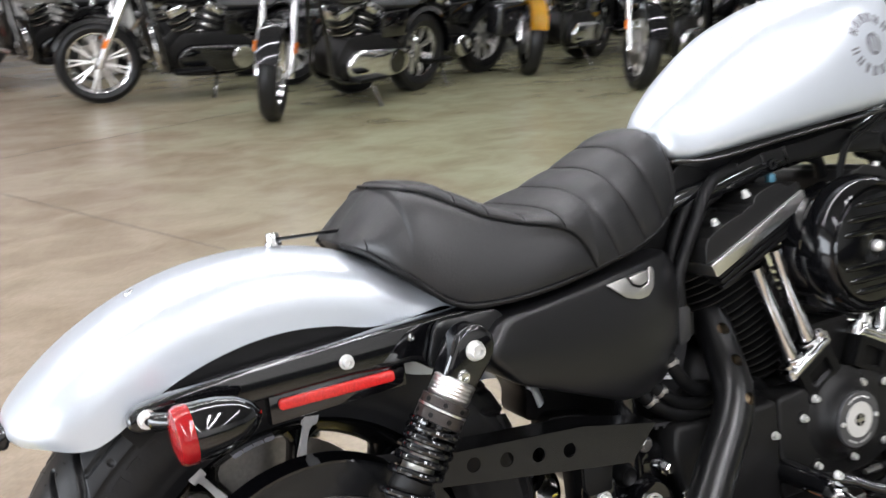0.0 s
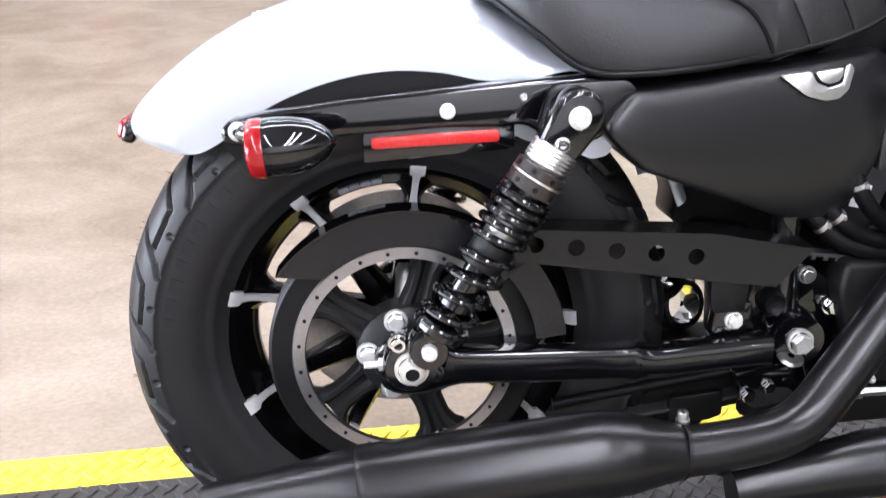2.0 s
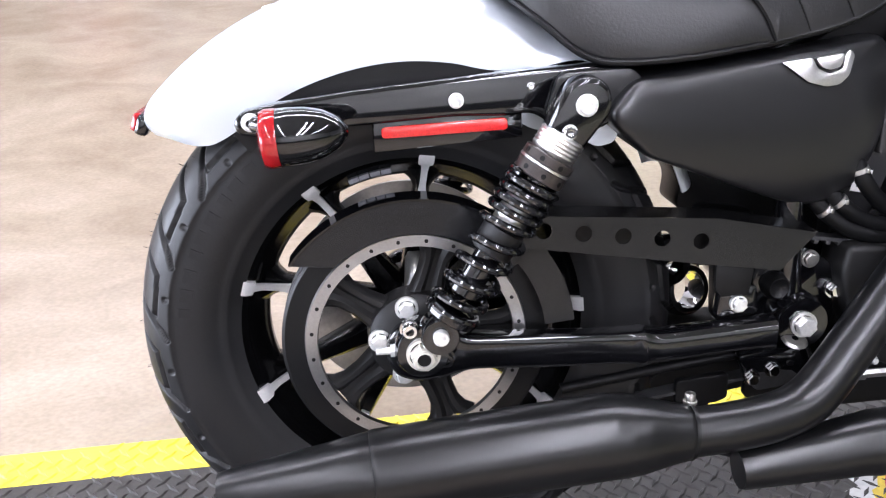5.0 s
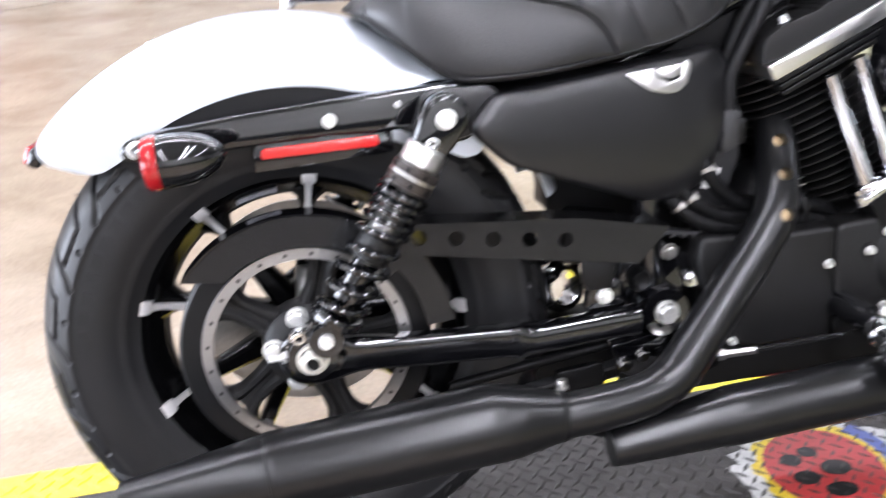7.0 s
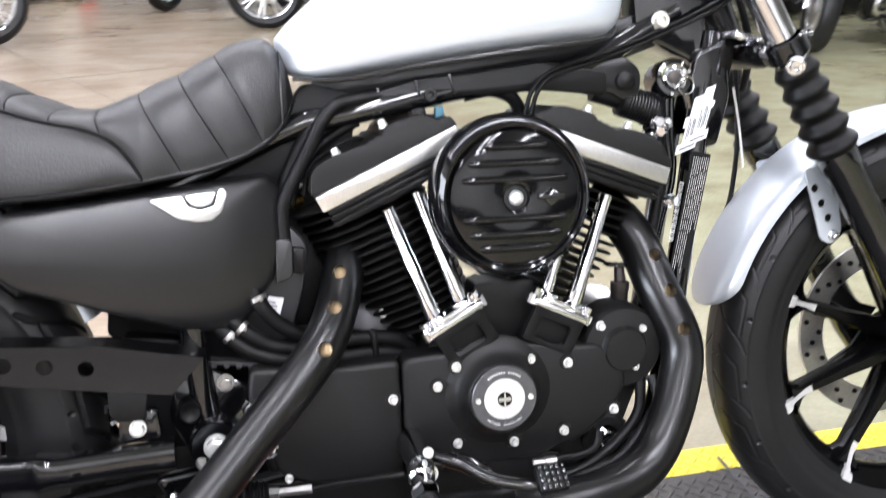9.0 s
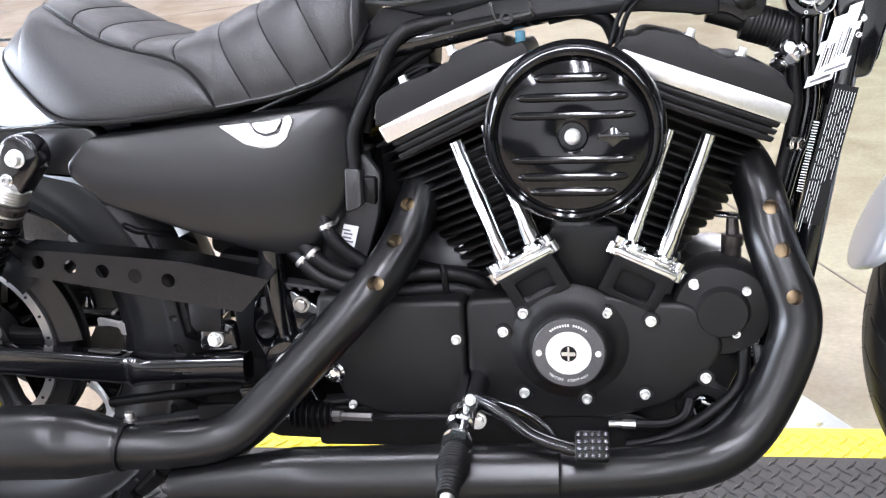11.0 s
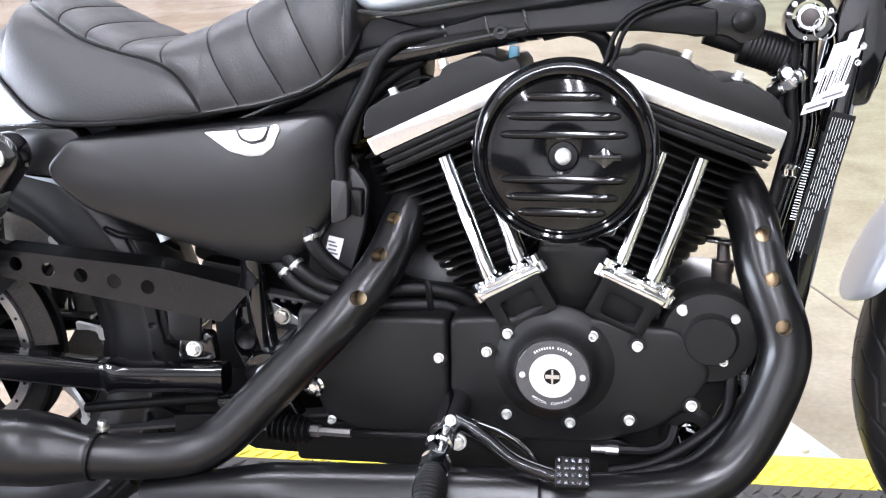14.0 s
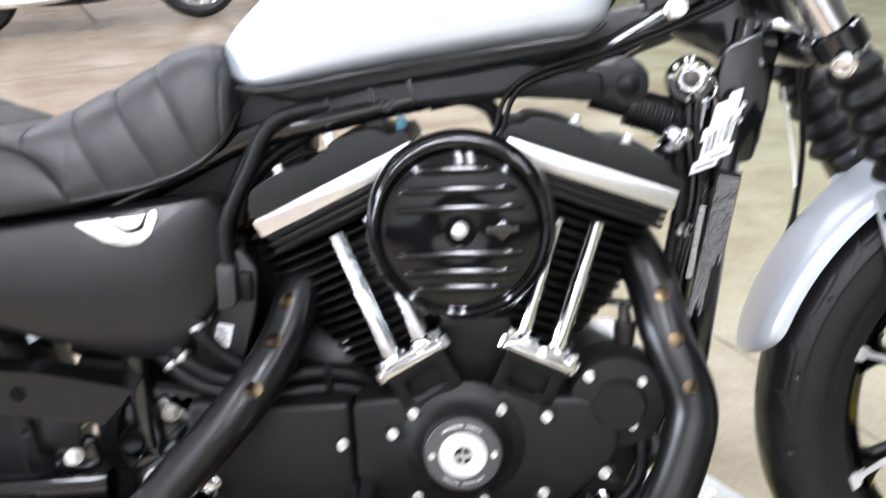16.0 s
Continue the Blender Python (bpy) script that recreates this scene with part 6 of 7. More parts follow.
tube(bm, pts, rad, 20)
part("peg_rubber", bm, RUBBER, pg)
bm = B()
tube(bm, [(0.701, -0.300, 0.252), (0.7015, -0.322, 0.236), (0.7015, -0.328, 0.226)], [0.0085, 0.0075, 0.006], 14)
part("peg_feeler", bm, STEEL, pg, "bare steel feeler")
cap_bolt(pg, (0.712, -0.195, 0.310), 0.005, 0.006, material=ZINC)
hex_bolt(pg, (0.716, -0.176, 0.275), 0.008, 0.008)
ms = tagged(new("brake_master_cylinder"), "rear brake master cylinder with a rubber boot")
ms.parent = bike
pts, rad = [], []
for k in range(49):
    f = k / 48
    pts.append((0.467 + 0.055 * f, -0.125, 0.250))
    rad.append(0.0125 + 0.004 * math.sin(math.pi * f) + 0.0028 * math.sin(2 * math.pi * 7 * f))
bm = B()
tube(bm, pts, rad, 20)
part("boot", bm, RUBBER, ms)
bm = B()
tube(bm, [(0.520, -0.125, 0.250), (0.534, -0.127, 0.2505), (0.535, -0.127, 0.2505), (0.575, -0.13, 0.252)], [0.008, 0.008, 0.0055, 0.0055], 6)
part("push_rod", bm, STEEL, ms)
bm = B()
tube(bm, [(0.572, -0.13, 0.252), (0.690, -0.14, 0.262)], 0.0038, 10)
part("rod_end", bm, GLOSS, ms)
for p in ((0.462, -0.125, 0.252), (0.548, -0.12, 0.264)):
    cap_bolt(ms, p, 0.0042, 0.006)

# ---- things behind the exhaust ----
mb = tagged(new("rear_mount"), "gloss black swingarm mount with bolts")
mb.parent = bike
part("mount_plate", prism(B(), rounded([(0.415, 0.395), (0.455, 0.410), (0.51, 0.375), (0.515, 0.30), (0.47, 0.275), (0.425, 0.30), (0.405, 0.345)], 0.015), -0.062, -0.082, 0.005), GLOSS, mb)
part("tab", prism(B(), rounded([(0.355, 0.372), (0.398, 0.372), (0.402, 0.335), (0.350, 0.333)], 0.008), -0.104, -0.122, 0.004), GLOSS, mb)
bm = B()
lathe(bm, [(0.016, -0.01), (0.017, 0.008), (0.012, 0.016), (0.006, 0.012), (0, 0.012)], (0.434, -0.085, 0.356), (0, -1, 0), 24)
part("rubber_bush", bm, RUBBER, mb)
hex_bolt(mb, (0.478, -0.082, 0.384), 0.008, 0.006, material=STEEL)
hex_bolt(mb, (0.508, -0.085, 0.345), 0.008, 0.012, material=CHROME)
for p in ((0.405, -0.105, 0.246), (0.430, -0.105, 0.256)):
    hex_bolt(mb, p, 0.0075, 0.010, material=CHROME)
part("lower_bracket", prism(B(), rounded([(0.385, 0.275), (0.46, 0.285), (0.485, 0.235), (0.41, 0.225)], 0.01), -0.08, -0.106, 0.005), GLOSS, mb)
bm = B()
lathe(bm, [(0.004, 0.0), (0.013, 0.0), (0.016, 0.003), (0.013, 0.006), (0.004, 0.006)], (0.452, -0.11, 0.291), (0.1, -0.4, 1), 24)
part("grommet", bm, STEEL, mb)
# dark filler plates added to close the view under the swingarm
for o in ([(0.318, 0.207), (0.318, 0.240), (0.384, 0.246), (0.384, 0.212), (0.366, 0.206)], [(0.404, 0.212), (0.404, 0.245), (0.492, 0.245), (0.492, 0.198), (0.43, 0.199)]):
    part("arm_gap_block", prism(B(), rounded(o, 0.006), -0.078, -0.090, 0.003), RUBBER, mb)
bm = B()
lathe(bm, [(0.020, -0.012), (0.030, -0.012), (0.034, -0.006), (0.034, 0.006), (0.030, 0.012), (0.020, 0.012)], (0.322, -0.02, 0.372), (0.25, -1, 0.1), 36)
part("crossover_flange", bm, GLOSS, mb)
# lower frame rail and side links under the swingarm
bm = B()
tube(bm, spline([(0.18, -0.07, 0.232), (0.30, -0.075, 0.252), (0.44, -0.08, 0.272)], 6), 0.007, 12)
part("lower_link", bm, RUBBER, mb)

oil = tagged(new("oil_lines"), "black rubber oil hoses with steel clamps")
oil.parent = bike
for pts in ([(0.520, -0.088, 0.500), (0.530, -0.092, 0.478), (0.548, -0.09, 0.456), (0.575, -0.085, 0.438), (0.612, -0.075, 0.432), (0.66, -0.06, 0.420)],
            [(0.495, -0.088, 0.462), (0.512, -0.092, 0.446), (0.540, -0.09, 0.428), (0.580, -0.085, 0.420), (0.64, -0.075, 0.425), (0.690, -0.065, 0.418), (0.722, -0.055, 0.400)],
            [(0.480, -0.085, 0.452), (0.498, -0.09, 0.434), (0.520, -0.092, 0.420), (0.56, -0.09, 0.408), (0.62, -0.080, 0.404), (0.68, -0.068, 0.402), (0.715, -0.060, 0.388)]):
    bm = B()
    tube(bm, spline([Vector(pts[0]) * 2 - Vector(pts[1])] + pts, 8), 0.0098, 16)
    part("hose", bm, RUBBER, oil)
    a, b = Vector(pts[1]), Vector(pts[0])
    d = (a - b).normalized()
    bm = B()
    tube(bm, [b + d * 0.008, b + d * 0.0085, b + d * 0.0135, b + d * 0.014], [0.0100, 0.0108, 0.0108, 0.0100], 18)
    box(bm, b + d * 0.011 + Vector((0.004, -0.0105, 0.002)), (0.004, 0.004, 0.006), bevel=0.001)
    part("hose_clamp", bm, STEEL, oil, "steel hose clamp")
bm = B()
tube(bm, [(0.664, -0.075, 0.434), (0.667, -0.080, 0.428), (0.669, -0.081, 0.398), (0.669, -0.076, 0.390)], 0.0042, 8)
part("hose_clip", bm, PLASTIC, oil)

el = tagged(new("electrics"), "black wiring, fuse box and sensor plate")
el.parent = bike
part("sensor_plate", prism(B(), rounded([(0.50, 0.43), (0.56, 0.425), (0.583, 0.495), (0.590, 0.548), (0.570, 0.575), (0.535, 0.56)], 0.01), -0.045, -0.06, 0.004), DOME, el)
part("fuse_box", prism(B(), rounded([(0.550, 0.562), (0.571, 0.559), (0.569, 0.512), (0.548, 0.505)], 0.006), -0.062, -0.085, 0.004), DOME, el)
part("relay", prism(B(), rounded([(0.570, 0.548), (0.586, 0.546), (0.584, 0.512), (0.570, 0.516)], 0.004), -0.058, -0.074, 0.003), PLASTIC, el)
bm = B()
tube(bm, [(0.543, -0.07, 0.548), (0.540, -0.07, 0.520)], 0.003, 8)
part("red_wire", bm, REDLENS, el, "red insulated wire")
st_ = part("sticker", prism(B(), [(0.538, 0.486), (0.557, 0.482), (0.549, 0.455), (0.530, 0.459)], -0.0615, -0.0622), WHITE, el, "white paper sticker", smooth=False)
for k in range(4):
    bm = box(B(), (0.5405 + 0.002 * (k % 2), -0.0626, 0.478 - 0.005 * k), (0.011, 0.0006, 0.002), pose(0, 0, 0, 0, 12, 0))
    part("sticker_line", bm, GREYPRINT, st_, smooth=False)
for pts, r, m_ in (([(0.562, -0.075, 0.545), (0.561, -0.075, 0.592), (0.568, -0.075, 0.616), (0.582, -0.075, 0.642), (0.600, -0.075, 0.673), (0.613, -0.075, 0.699), (0.633, -0.072, 0.720), (0.657, -0.066, 0.727), (0.69, -0.06, 0.732)], 0.0088, BRAID),
                   ([(0.548, -0.06, 0.53), (0.556, -0.058, 0.568), (0.561, -0.056, 0.603), (0.574, -0.055, 0.641), (0.593, -0.055, 0.677), (0.616, -0.056, 0.702), (0.66, -0.06, 0.722)], 0.0095, RUBBER),
                   ([(0.572, -0.05, 0.60), (0.584, -0.05, 0.637), (0.605, -0.05, 0.664), (0.630, -0.05, 0.683), (0.662, -0.055, 0.70)], 0.0065, RUBBER),
                   ([(0.59, -0.045, 0.61), (0.60, -0.045, 0.645), (0.63, -0.045, 0.668), (0.66, -0.04, 0.678), (0.68, -0.03, 0.668)], 0.0035, RUBBER),
                   ([(0.80, -0.05, 0.728), (0.835, -0.052, 0.733), (0.865, -0.05, 0.722), (0.878, -0.045, 0.698)], 0.009, RUBBER),
                   ([(0.868, -0.08, 0.690), (0.873, -0.08, 0.702), (0.881, -0.08, 0.728), (0.896, -0.078, 0.746), (0.925, -0.072, 0.760), (0.985, -0.06, 0.775), (1.06, -0.05, 0.80), (1.15, -0.055, 0.84), (1.25, -0.05, 0.90)], 0.0030, RUBBER),
                   ([(0.876, -0.08, 0.690), (0.881, -0.08, 0.702), (0.889, -0.08, 0.727), (0.903, -0.078, 0.744), (0.93, -0.072, 0.7545), (0.985, -0.06, 0.768), (1.06, -0.05, 0.793), (1.15, -0.055, 0.832), (1.25, -0.05, 0.892)], 0.0030, RUBBER)):
    bm = B()
    tube(bm, spline(pts, 8), r, 12)
    part("cable", bm, m_, el)
part("wire_duct", prism(B(), rounded([(0.656, 0.729), (0.668, 0.699), (0.738, 0.718), (0.802, 0.728), (0.909, 0.730), (0.99, 0.722), (0.99, 0.752), (0.90, 0.768), (0.827, 0.758), (0.738, 0.750)], 0.006), -0.035, -0.066, 0.006), PLASTIC, el)
for x, z in ((0.69, 0.733), (0.738, 0.742), (0.782, 0.748)):
    bm = box(B(), (x, -0.0665, z - 0.006), (0.004, 0.003, 0.026), pose(0, 0, 0, 0, -15, 0), 0.001)
    part("duct_strap", bm, GLOSS, el)
bm = B()
lathe(bm, [(0.004, 0.0), (0.004, 0.004), (0.008, 0.004), (0.008, 0.0)], (0.7535, -0.067, 0.7305), (0, -1, 0), 16)
part("duct_eyelet", bm, GUARD, el)
part("connector", prism(B(), rounded([(0.729, 0.712), (0.748, 0.714), (0.750, 0.698), (0.731, 0.696)], 0.003), -0.045, -0.06, 0.002), PLASTIC, el)
bm = box(B(), (0.767, -0.05, 0.706), (0.012, 0.012, 0.018), None, 0.003)
part("blue_plug", bm, mat("blue_plastic", (0.05, 0.16, 0.22), 0.4, grain=0.1, scale=200, stain=0.05), el, "small blue connector")
# coil with its bracket
part("coil_bracket", prism(B(), rounded([(0.935, 0.757), (1.02, 0.772), (1.042, 0.752), (1.040, 0.722), (1.020, 0.711), (0.998, 0.726), (0.960, 0.721)], 0.012), -0.048, -0.056, 0.003), GUARD, el)
bm = B()
lathe(bm, [(0.0125, 0.0), (0.012, 0.004), (0.006, 0.008), (0, 0.009)], (1.018, -0.056, 0.739), (0, -1, 0), 24)
part("coil_cap", bm, PLASTIC, el)
pts, rad = [], []
for k in range(41):
    f = k / 40
    pts.append((0.980 + 0.088 * f, -0.035, 0.727 - 0.028 * f))
    rad.append((0.0135 if f < 0.45 else 0.0215) + (0.0008 * (k % 2) if f > 0.5 else 0))
bm = B()
tube(bm, pts, rad, 24)
part("coil", bm, PLASTIC, el)

# ---- ignition switch, key and tags ----
ig = tagged(new("ignition_switch"), "chrome ignition switch")
ig.parent = bike
bm = B()
lathe(bm, [(0.026, -0.05), (0.026, -0.005), (0.024, 0.0), (0.018, 0.001)], (1.084, -0.066, 0.742), (-0.1, -0.95, 0.1), 32)
part("housing", bm, GLOSS, ig)
bm = B()
lathe(bm, [(0.0150, -0.003), (0.0150, 0.001), (0.0130, 0.003), (0.0115, 0.003), (0.0110, 0.0), (0.0095, 0.0)], (1.084, -0.066, 0.742), (-0.1, -0.95, 0.1), 28)
part("bezel", bm, CHROME, ig, "chrome bezel")
bm = B()
lathe(bm, [(0.0100, 0.0), (0.0095, 0.003), (0.007, 0.004), (0, 0.004)], (1.084, -0.066, 0.742), (-0.1, -0.95, 0.1), 20)
part("barrel", bm, BRONZE, ig)
for a in (20, 140, 260):
    cap_bolt(ig, (1.084 + 0.0215 * math.cos(radians(a)), -0.0655, 0.742 + 0.0215 * math.sin(radians(a))), 0.0022, 0.003)
ky = tagged(new("key_ring"), "key with a pale cut-out tag on a steel ring")
ky.parent = bike
bm = B()
pts = [(1.098 + 0.011 * math.cos(a), -0.072, 0.731 + 0.012 * math.sin(a)) for a in [2 * math.pi * k / 28 for k in range(29)]]
tube(bm, pts, 0.001, 8)
part("ring", bm, CHROME, ky)
part("key", prism(B(), rounded([(1.092, 0.752), (1.100, 0.752), (1.100, 0.728), (1.092, 0.728)], 0.002), -0.064, -0.067, 0.0008), ZINC, ky)


def fob(dx, dz, y):
    P = lambda a, b: (1.080 + dx + 0.0088 * a + 0.0030 * b, 0.640 + dz + 0.0108 * b + 0.003 * a)
    o = [P(0, 0), P(3.2, 0), P(3.2, 1.1), P(2.6, 1.1), P(2.6, 3.8), P(3.0, 3.8), P(3.0, 4.6), P(2.4, 4.6), P(2.4, 6.6), P(0.9, 6.6), P(0.9, 4.4), P(0.2, 4.4), P(0.2, 3.2), P(0.7, 3.2), P(0.7, 1.1), P(0, 1.1)]
    h = [[P(1.25, 1.7), P(1.5, 1.7), P(1.5, 3.6), P(1.25, 3.6)], [P(1.9, 1.7), P(2.15, 1.7), P(2.15, 4.2), P(1.9, 4.2)]]
    return part("tag", prism(B(), o, y, y - 0.002, 0, h), TAG, ky, "pale plastic cut-out tag", smooth=False)


for dx, dz, y in ((0.0, 0.0, -0.078), (0.014, 0.012, -0.082)):
    tg = fob(dx, dz, y)
    for a0, a1, b0, b1 in ((0.95, 1.1, 1.5, 4.2), (1.62, 1.78, 1.5, 4.4), (2.28, 2.42, 1.5, 3.6), (0.4, 2.8, 0.35, 0.6)):
        q = [(1.080 + dx + 0.0088 * a + 0.0030 * b, 0.640 + dz + 0.0108 * b + 0.003 * a) for a, b in ((a0, b0), (a1, b0), (a1, b1), (a0, b1))]
        part("tag_line", prism(B(), q, y - 0.002, y - 0.0024), GREYPRINT, tg, smooth=False)

# warning sticker on the frame tube, with unreadable lines as bars
wl = tagged(new("warning_label"), "black label with rows of tiny white print")
wl.parent = bike
d = (Vector((1.104, -0.0655, 0.488)) - Vector((1.137, -0.060, 0.640))).normalized()
for k, (w_, rows, a, b) in enumerate(((0.0235, 5, 0.02, 0.150),)):
    o = Vector((1.1275, -0.0605, 0.640))
    t = Vector((d.z, 0, -d.x)) * -1
    bm = B()
    q = [o + t * x + d * y + Vector((0, -0.0005, 0)) for x, y in ((-0.013, 0.0), (0.014, 0.0), (0.014, 0.160), (-0.013, 0.160))]
    loft(bm, [[p for p in q], [p + Vector((0, -0.0008, 0)) for p in q]])
    part("label_sheet", bm, PLASTIC, wl, smooth=False)
    rng = random.Random(4)
    for r in range(8):
        y = 0.006
        while y < 0.150:
            ln = rng.uniform(0.010, 0.030)
            if r > 4 and y > 0.09:
                break
            c = o + t * (-0.0095 + 0.0030 * r) + d * (y + ln / 2) + Vector((0, -0.0016, 0))
            bm = B()
            q = [c + t * x + d * z for x, z in ((-0.0002, -ln / 2), (0.0002, -ln / 2), (0.0002, ln / 2), (-0.0002, ln / 2))]
            loft(bm, [q, [p + Vector((0, -0.0004, 0)) for p in q]])
            part("print_line", bm, WHITE, wl, smooth=False)
            y += ln + 0.003
ends = [Vector((1.0985, 0, 0.600)), Vector((1.084, 0, 0.521))]
for k in range(26):
    c = ends[0].lerp(ends[1], k / 25)
    bm = box(B(), (c.x, -0.0625, c.z), (0.0062, 0.0008, 0.0007 + 0.0006 * ((k * 7) % 3 == 0)), pose(0, 0, 0, 0, 10, 0))
    part("code_bar", bm, WHITE, wl, smooth=False)
part("bar_tag", prism(B(), [(1.040, 0.365), (1.048, 0.365), (1.040, 0.325), (1.032, 0.325)], -0.082, -0.083), WHITE, wl, "small white bar-coded tag", smooth=False)
for k in range(8):
    bm = box(B(), (1.043 - 0.0008 * k, -0.0834, 0.361 - 0.0045 * k), (0.006, 0.0005, 0.0018))
    part("bar", bm, PLASTIC, wl, smooth=False)

# fittings at the front of the engine
ff = tagged(new("front_fittings"), "oil filter, switch and clips ahead of the engine")
ff.parent = bike
bm = B()
lathe(bm, [(0.032, -0.03), (0.032, 0.010), (0.029, 0.018), (0.02, 0.020), (0, 0.020)], (0.990, 0.0, 0.425), (-0.12, -0.25, 1), 24)
part("oil_filter", bm, ALU, ff, "bare steel oil filter end", sharp=15)
bm = B()
tube(bm, [(1.012, -0.055, 0.43), (1.012, -0.055, 0.455), (1.0125, -0.055, 0.456), (1.013, -0.055, 0.468), (1.013, -0.055, 0.469), (1.012, -0.053, 0.488)], [0.012, 0.012, 0.013, 0.013, 0.008, 0.007], 12)
part("switch_body", bm, BRONZE, ff)
bm = box(B(), (1.008, -0.055, 0.492), (0.034, 0.022, 0.005), pose(0, 0, 0, 0, 6, 0), 0.002)
part("switch_clip", bm, GLOSS, ff)
bm = B()
tube(bm, spline([(1.030, -0.06, 0.40), (1.026, -0.092, 0.345), (1.022, -0.10, 0.298), (0.990, -0.11, 0.264), (0.940, -0.115, 0.232), (0.89, -0.115, 0.218)], 8), 0.0075, 12)
part("loom", bm, RUBBER, ff)
bm = B()
lathe(bm, [(0.034, -0.02), (0.034, 0.01), (0.028, 0.016), (0.017, 0.016)], (0.982, -0.070, 0.258), (0, -1, 0), 32)
part("lower_boss", bm, WRINKLE, ff)
hex_bolt(ff, (0.982, -0.082, 0.256), 0.013, 0.012, material=CHROME)
cap_bolt(ff, (1.012, -0.095, 0.243), 0.007, 0.008)
cap_bolt(ff, (0.985, -0.10, 0.213), 0.0075, 0.008)
part("foot_bracket", prism(B(), rounded([(0.965, 0.24), (1.025, 0.26), (1.02, 0.215), (0.97, 0.198)], 0.008), -0.07, -0.094, 0.004), GLOSS, ff)
bm = B()
lathe(bm, [(0.014, -0.002), (0.014, 0.003), (0.0105, 0.0045), (0.0095, 0.009), (0.006, 0.0095), (0.005, 0.006), (0, 0.006)], (0.524, -0.110, 0.304), (0, -1, 0), 28)
part("cover_screw", bm, CHROME, ff, "round chrome cover screw")
bm = B()
tube(bm, [(0.868, -0.11, 0.2435), (0.884, -0.11, 0.2440), (0.8845, -0.11, 0.2440), (0.904, -0.11, 0.2440)], [0.0045, 0.0045, 0.0062, 0.0062], 8)
part("line_fitting", bm, STEEL, ff)
bm = B()
tube(bm, spline([(0.900, -0.11, 0.244), (0.935, -0.11, 0.246), (0.957, -0.108, 0.256), (0.965, -0.10, 0.275)], 6), 0.0065, 10)
part("brake_line", bm, RUBBER, ff)
bm = B()
tube(bm, spline([(1.040, -0.10, 0.345), (1.042, -0.115, 0.318), (1.030, -0.12, 0.296), (1.010, -0.125, 0.272), (0.982, -0.13, 0.247), (0.955, -0.13, 0.236), (0.90, -0.13, 0.219), (0.85, -0.13, 0.213)], 6), 0.0068, 12)
part("loom", bm, BRAID, ff)
# gusset, wiring and clamps beside the steering head
part("gusset_cover", prism(B(), rounded([(1.112, 0.735), (1.122, 0.775), (1.165, 0.790), (1.172, 0.714), (1.155, 0.648), (1.130, 0.645), (1.120, 0.688)], 0.008, 4), -0.036, -0.054, 0.005, seg=3), GLOSS, ff)
for x, z in ((1.142, 0.711), (1.138, 0.694)):
    cap_bolt(ff, (x, -0.054, z), 0.0035, 0.004, material=CHROME)
for dx, r, dy in ((0.0, 0.0075, 0.0), (0.014, 0.0055, 0.008), (0.024, 0.0045, 0.014)):
    bm = B()
    tube(bm, spline([(1.074 + dx, -0.040 + dy, 0.740), (1.074 + dx, -0.042 + dy, 0.690), (1.075 + dx, -0.042 + dy, 0.654), (1.079 + dx, -0.042 + dy, 0.624), (1.075 + dx, -0.042 + dy, 0.588), (1.069 + dx * 0.8, -0.042 + dy, 0.555), (1.062 + dx * 0.7, -0.042 + dy, 0.515), (1.055 + dx * 0.6, -0.042 + dy, 0.47)], 6), r, 12)
    part("neck_wire", bm, BRAID if dx == 0 else GLOSS, ff)
for x, z, a in ((1.066, 0.684, 0.5), (1.071, 0.672, 0.2), (1.080, 0.680, -0.1)):
    bm = B()
    lathe(bm, [(0, 0.010), (0.006, 0.010), (0.0085, 0.007), (0.0085, 0.004), (0.0065, 0.003), (0.0065, 0.001), (0.0085, 0.0), (0.0085, -0.006), (0, -0.008)], (x, -0.052, z), (-0.5 + a, -0.8, -0.2 + a * 0.4), 14)
    part("clamp", bm, CHROME, ff, "small chrome clamp")
# regulator and clips near the neck
for p in ((1.058, -0.03, 0.688), (1.066, -0.032, 0.674), (1.072, -0.03, 0.700), (1.060, -0.04, 0.664)):
    bm = B()
    lathe(bm, [(0.0, 0.012), (0.008, 0.012), (0.0095, 0.008), (0.0095, -0.006), (0.0, -0.008)], p, (0.4, -0.8, 0.3), 12)
    part("clip", bm, CHROME, ff)
bm = B()
tube(bm, spline([(1.075, -0.035, 0.72), (1.07, -0.035, 0.68), (1.066, -0.035, 0.64), (1.07, -0.04, 0.60)], 6), 0.008, 12)
part("loom", bm, RUBBER, ff)
for p in ((1.071, -0.048, 0.816), (1.092, -0.048, 0.857)):
    cap_bolt(ff, p, 0.0096, 0.010, material=PALENUT)
# lines to the handlebar and front brake
for pts, r in (([(1.10, 0.02, 1.02), (1.158, 0, 0.94), (1.194, 0, 0.882), (1.220, 0, 0.823), (1.235, 0.01, 0.77), (1.238, 0.03, 0.72)], 0.0055),
               ([(1.236, 0.05, 0.76), (1.243, 0.05, 0.65), (1.236, 0.05, 0.57), (1.225, 0.05, 0.51), (1.26, 0.06, 0.44), (1.36, 0.07, 0.40)], 0.0038),
               ([(1.195, -0.02, 0.725), (1.204, -0.02, 0.68), (1.210, -0.02, 0.64), (1.213, -0.02, 0.612)], 0.0016)):
    bm = B()
    tube(bm, spline(pts, 8), r, 10)
    part("control_line", bm, RUBBER if r > 0.002 else TAG, ff)

# stand under the far side
sd = tagged(new("side_stand"), "black side stand holding the motorcycle")
sd.parent = bike
bm = B()
tube(bm, [(0.60, 0.10, 0.20), (0.655, 0.26, 0.075)], 0.011, 14)
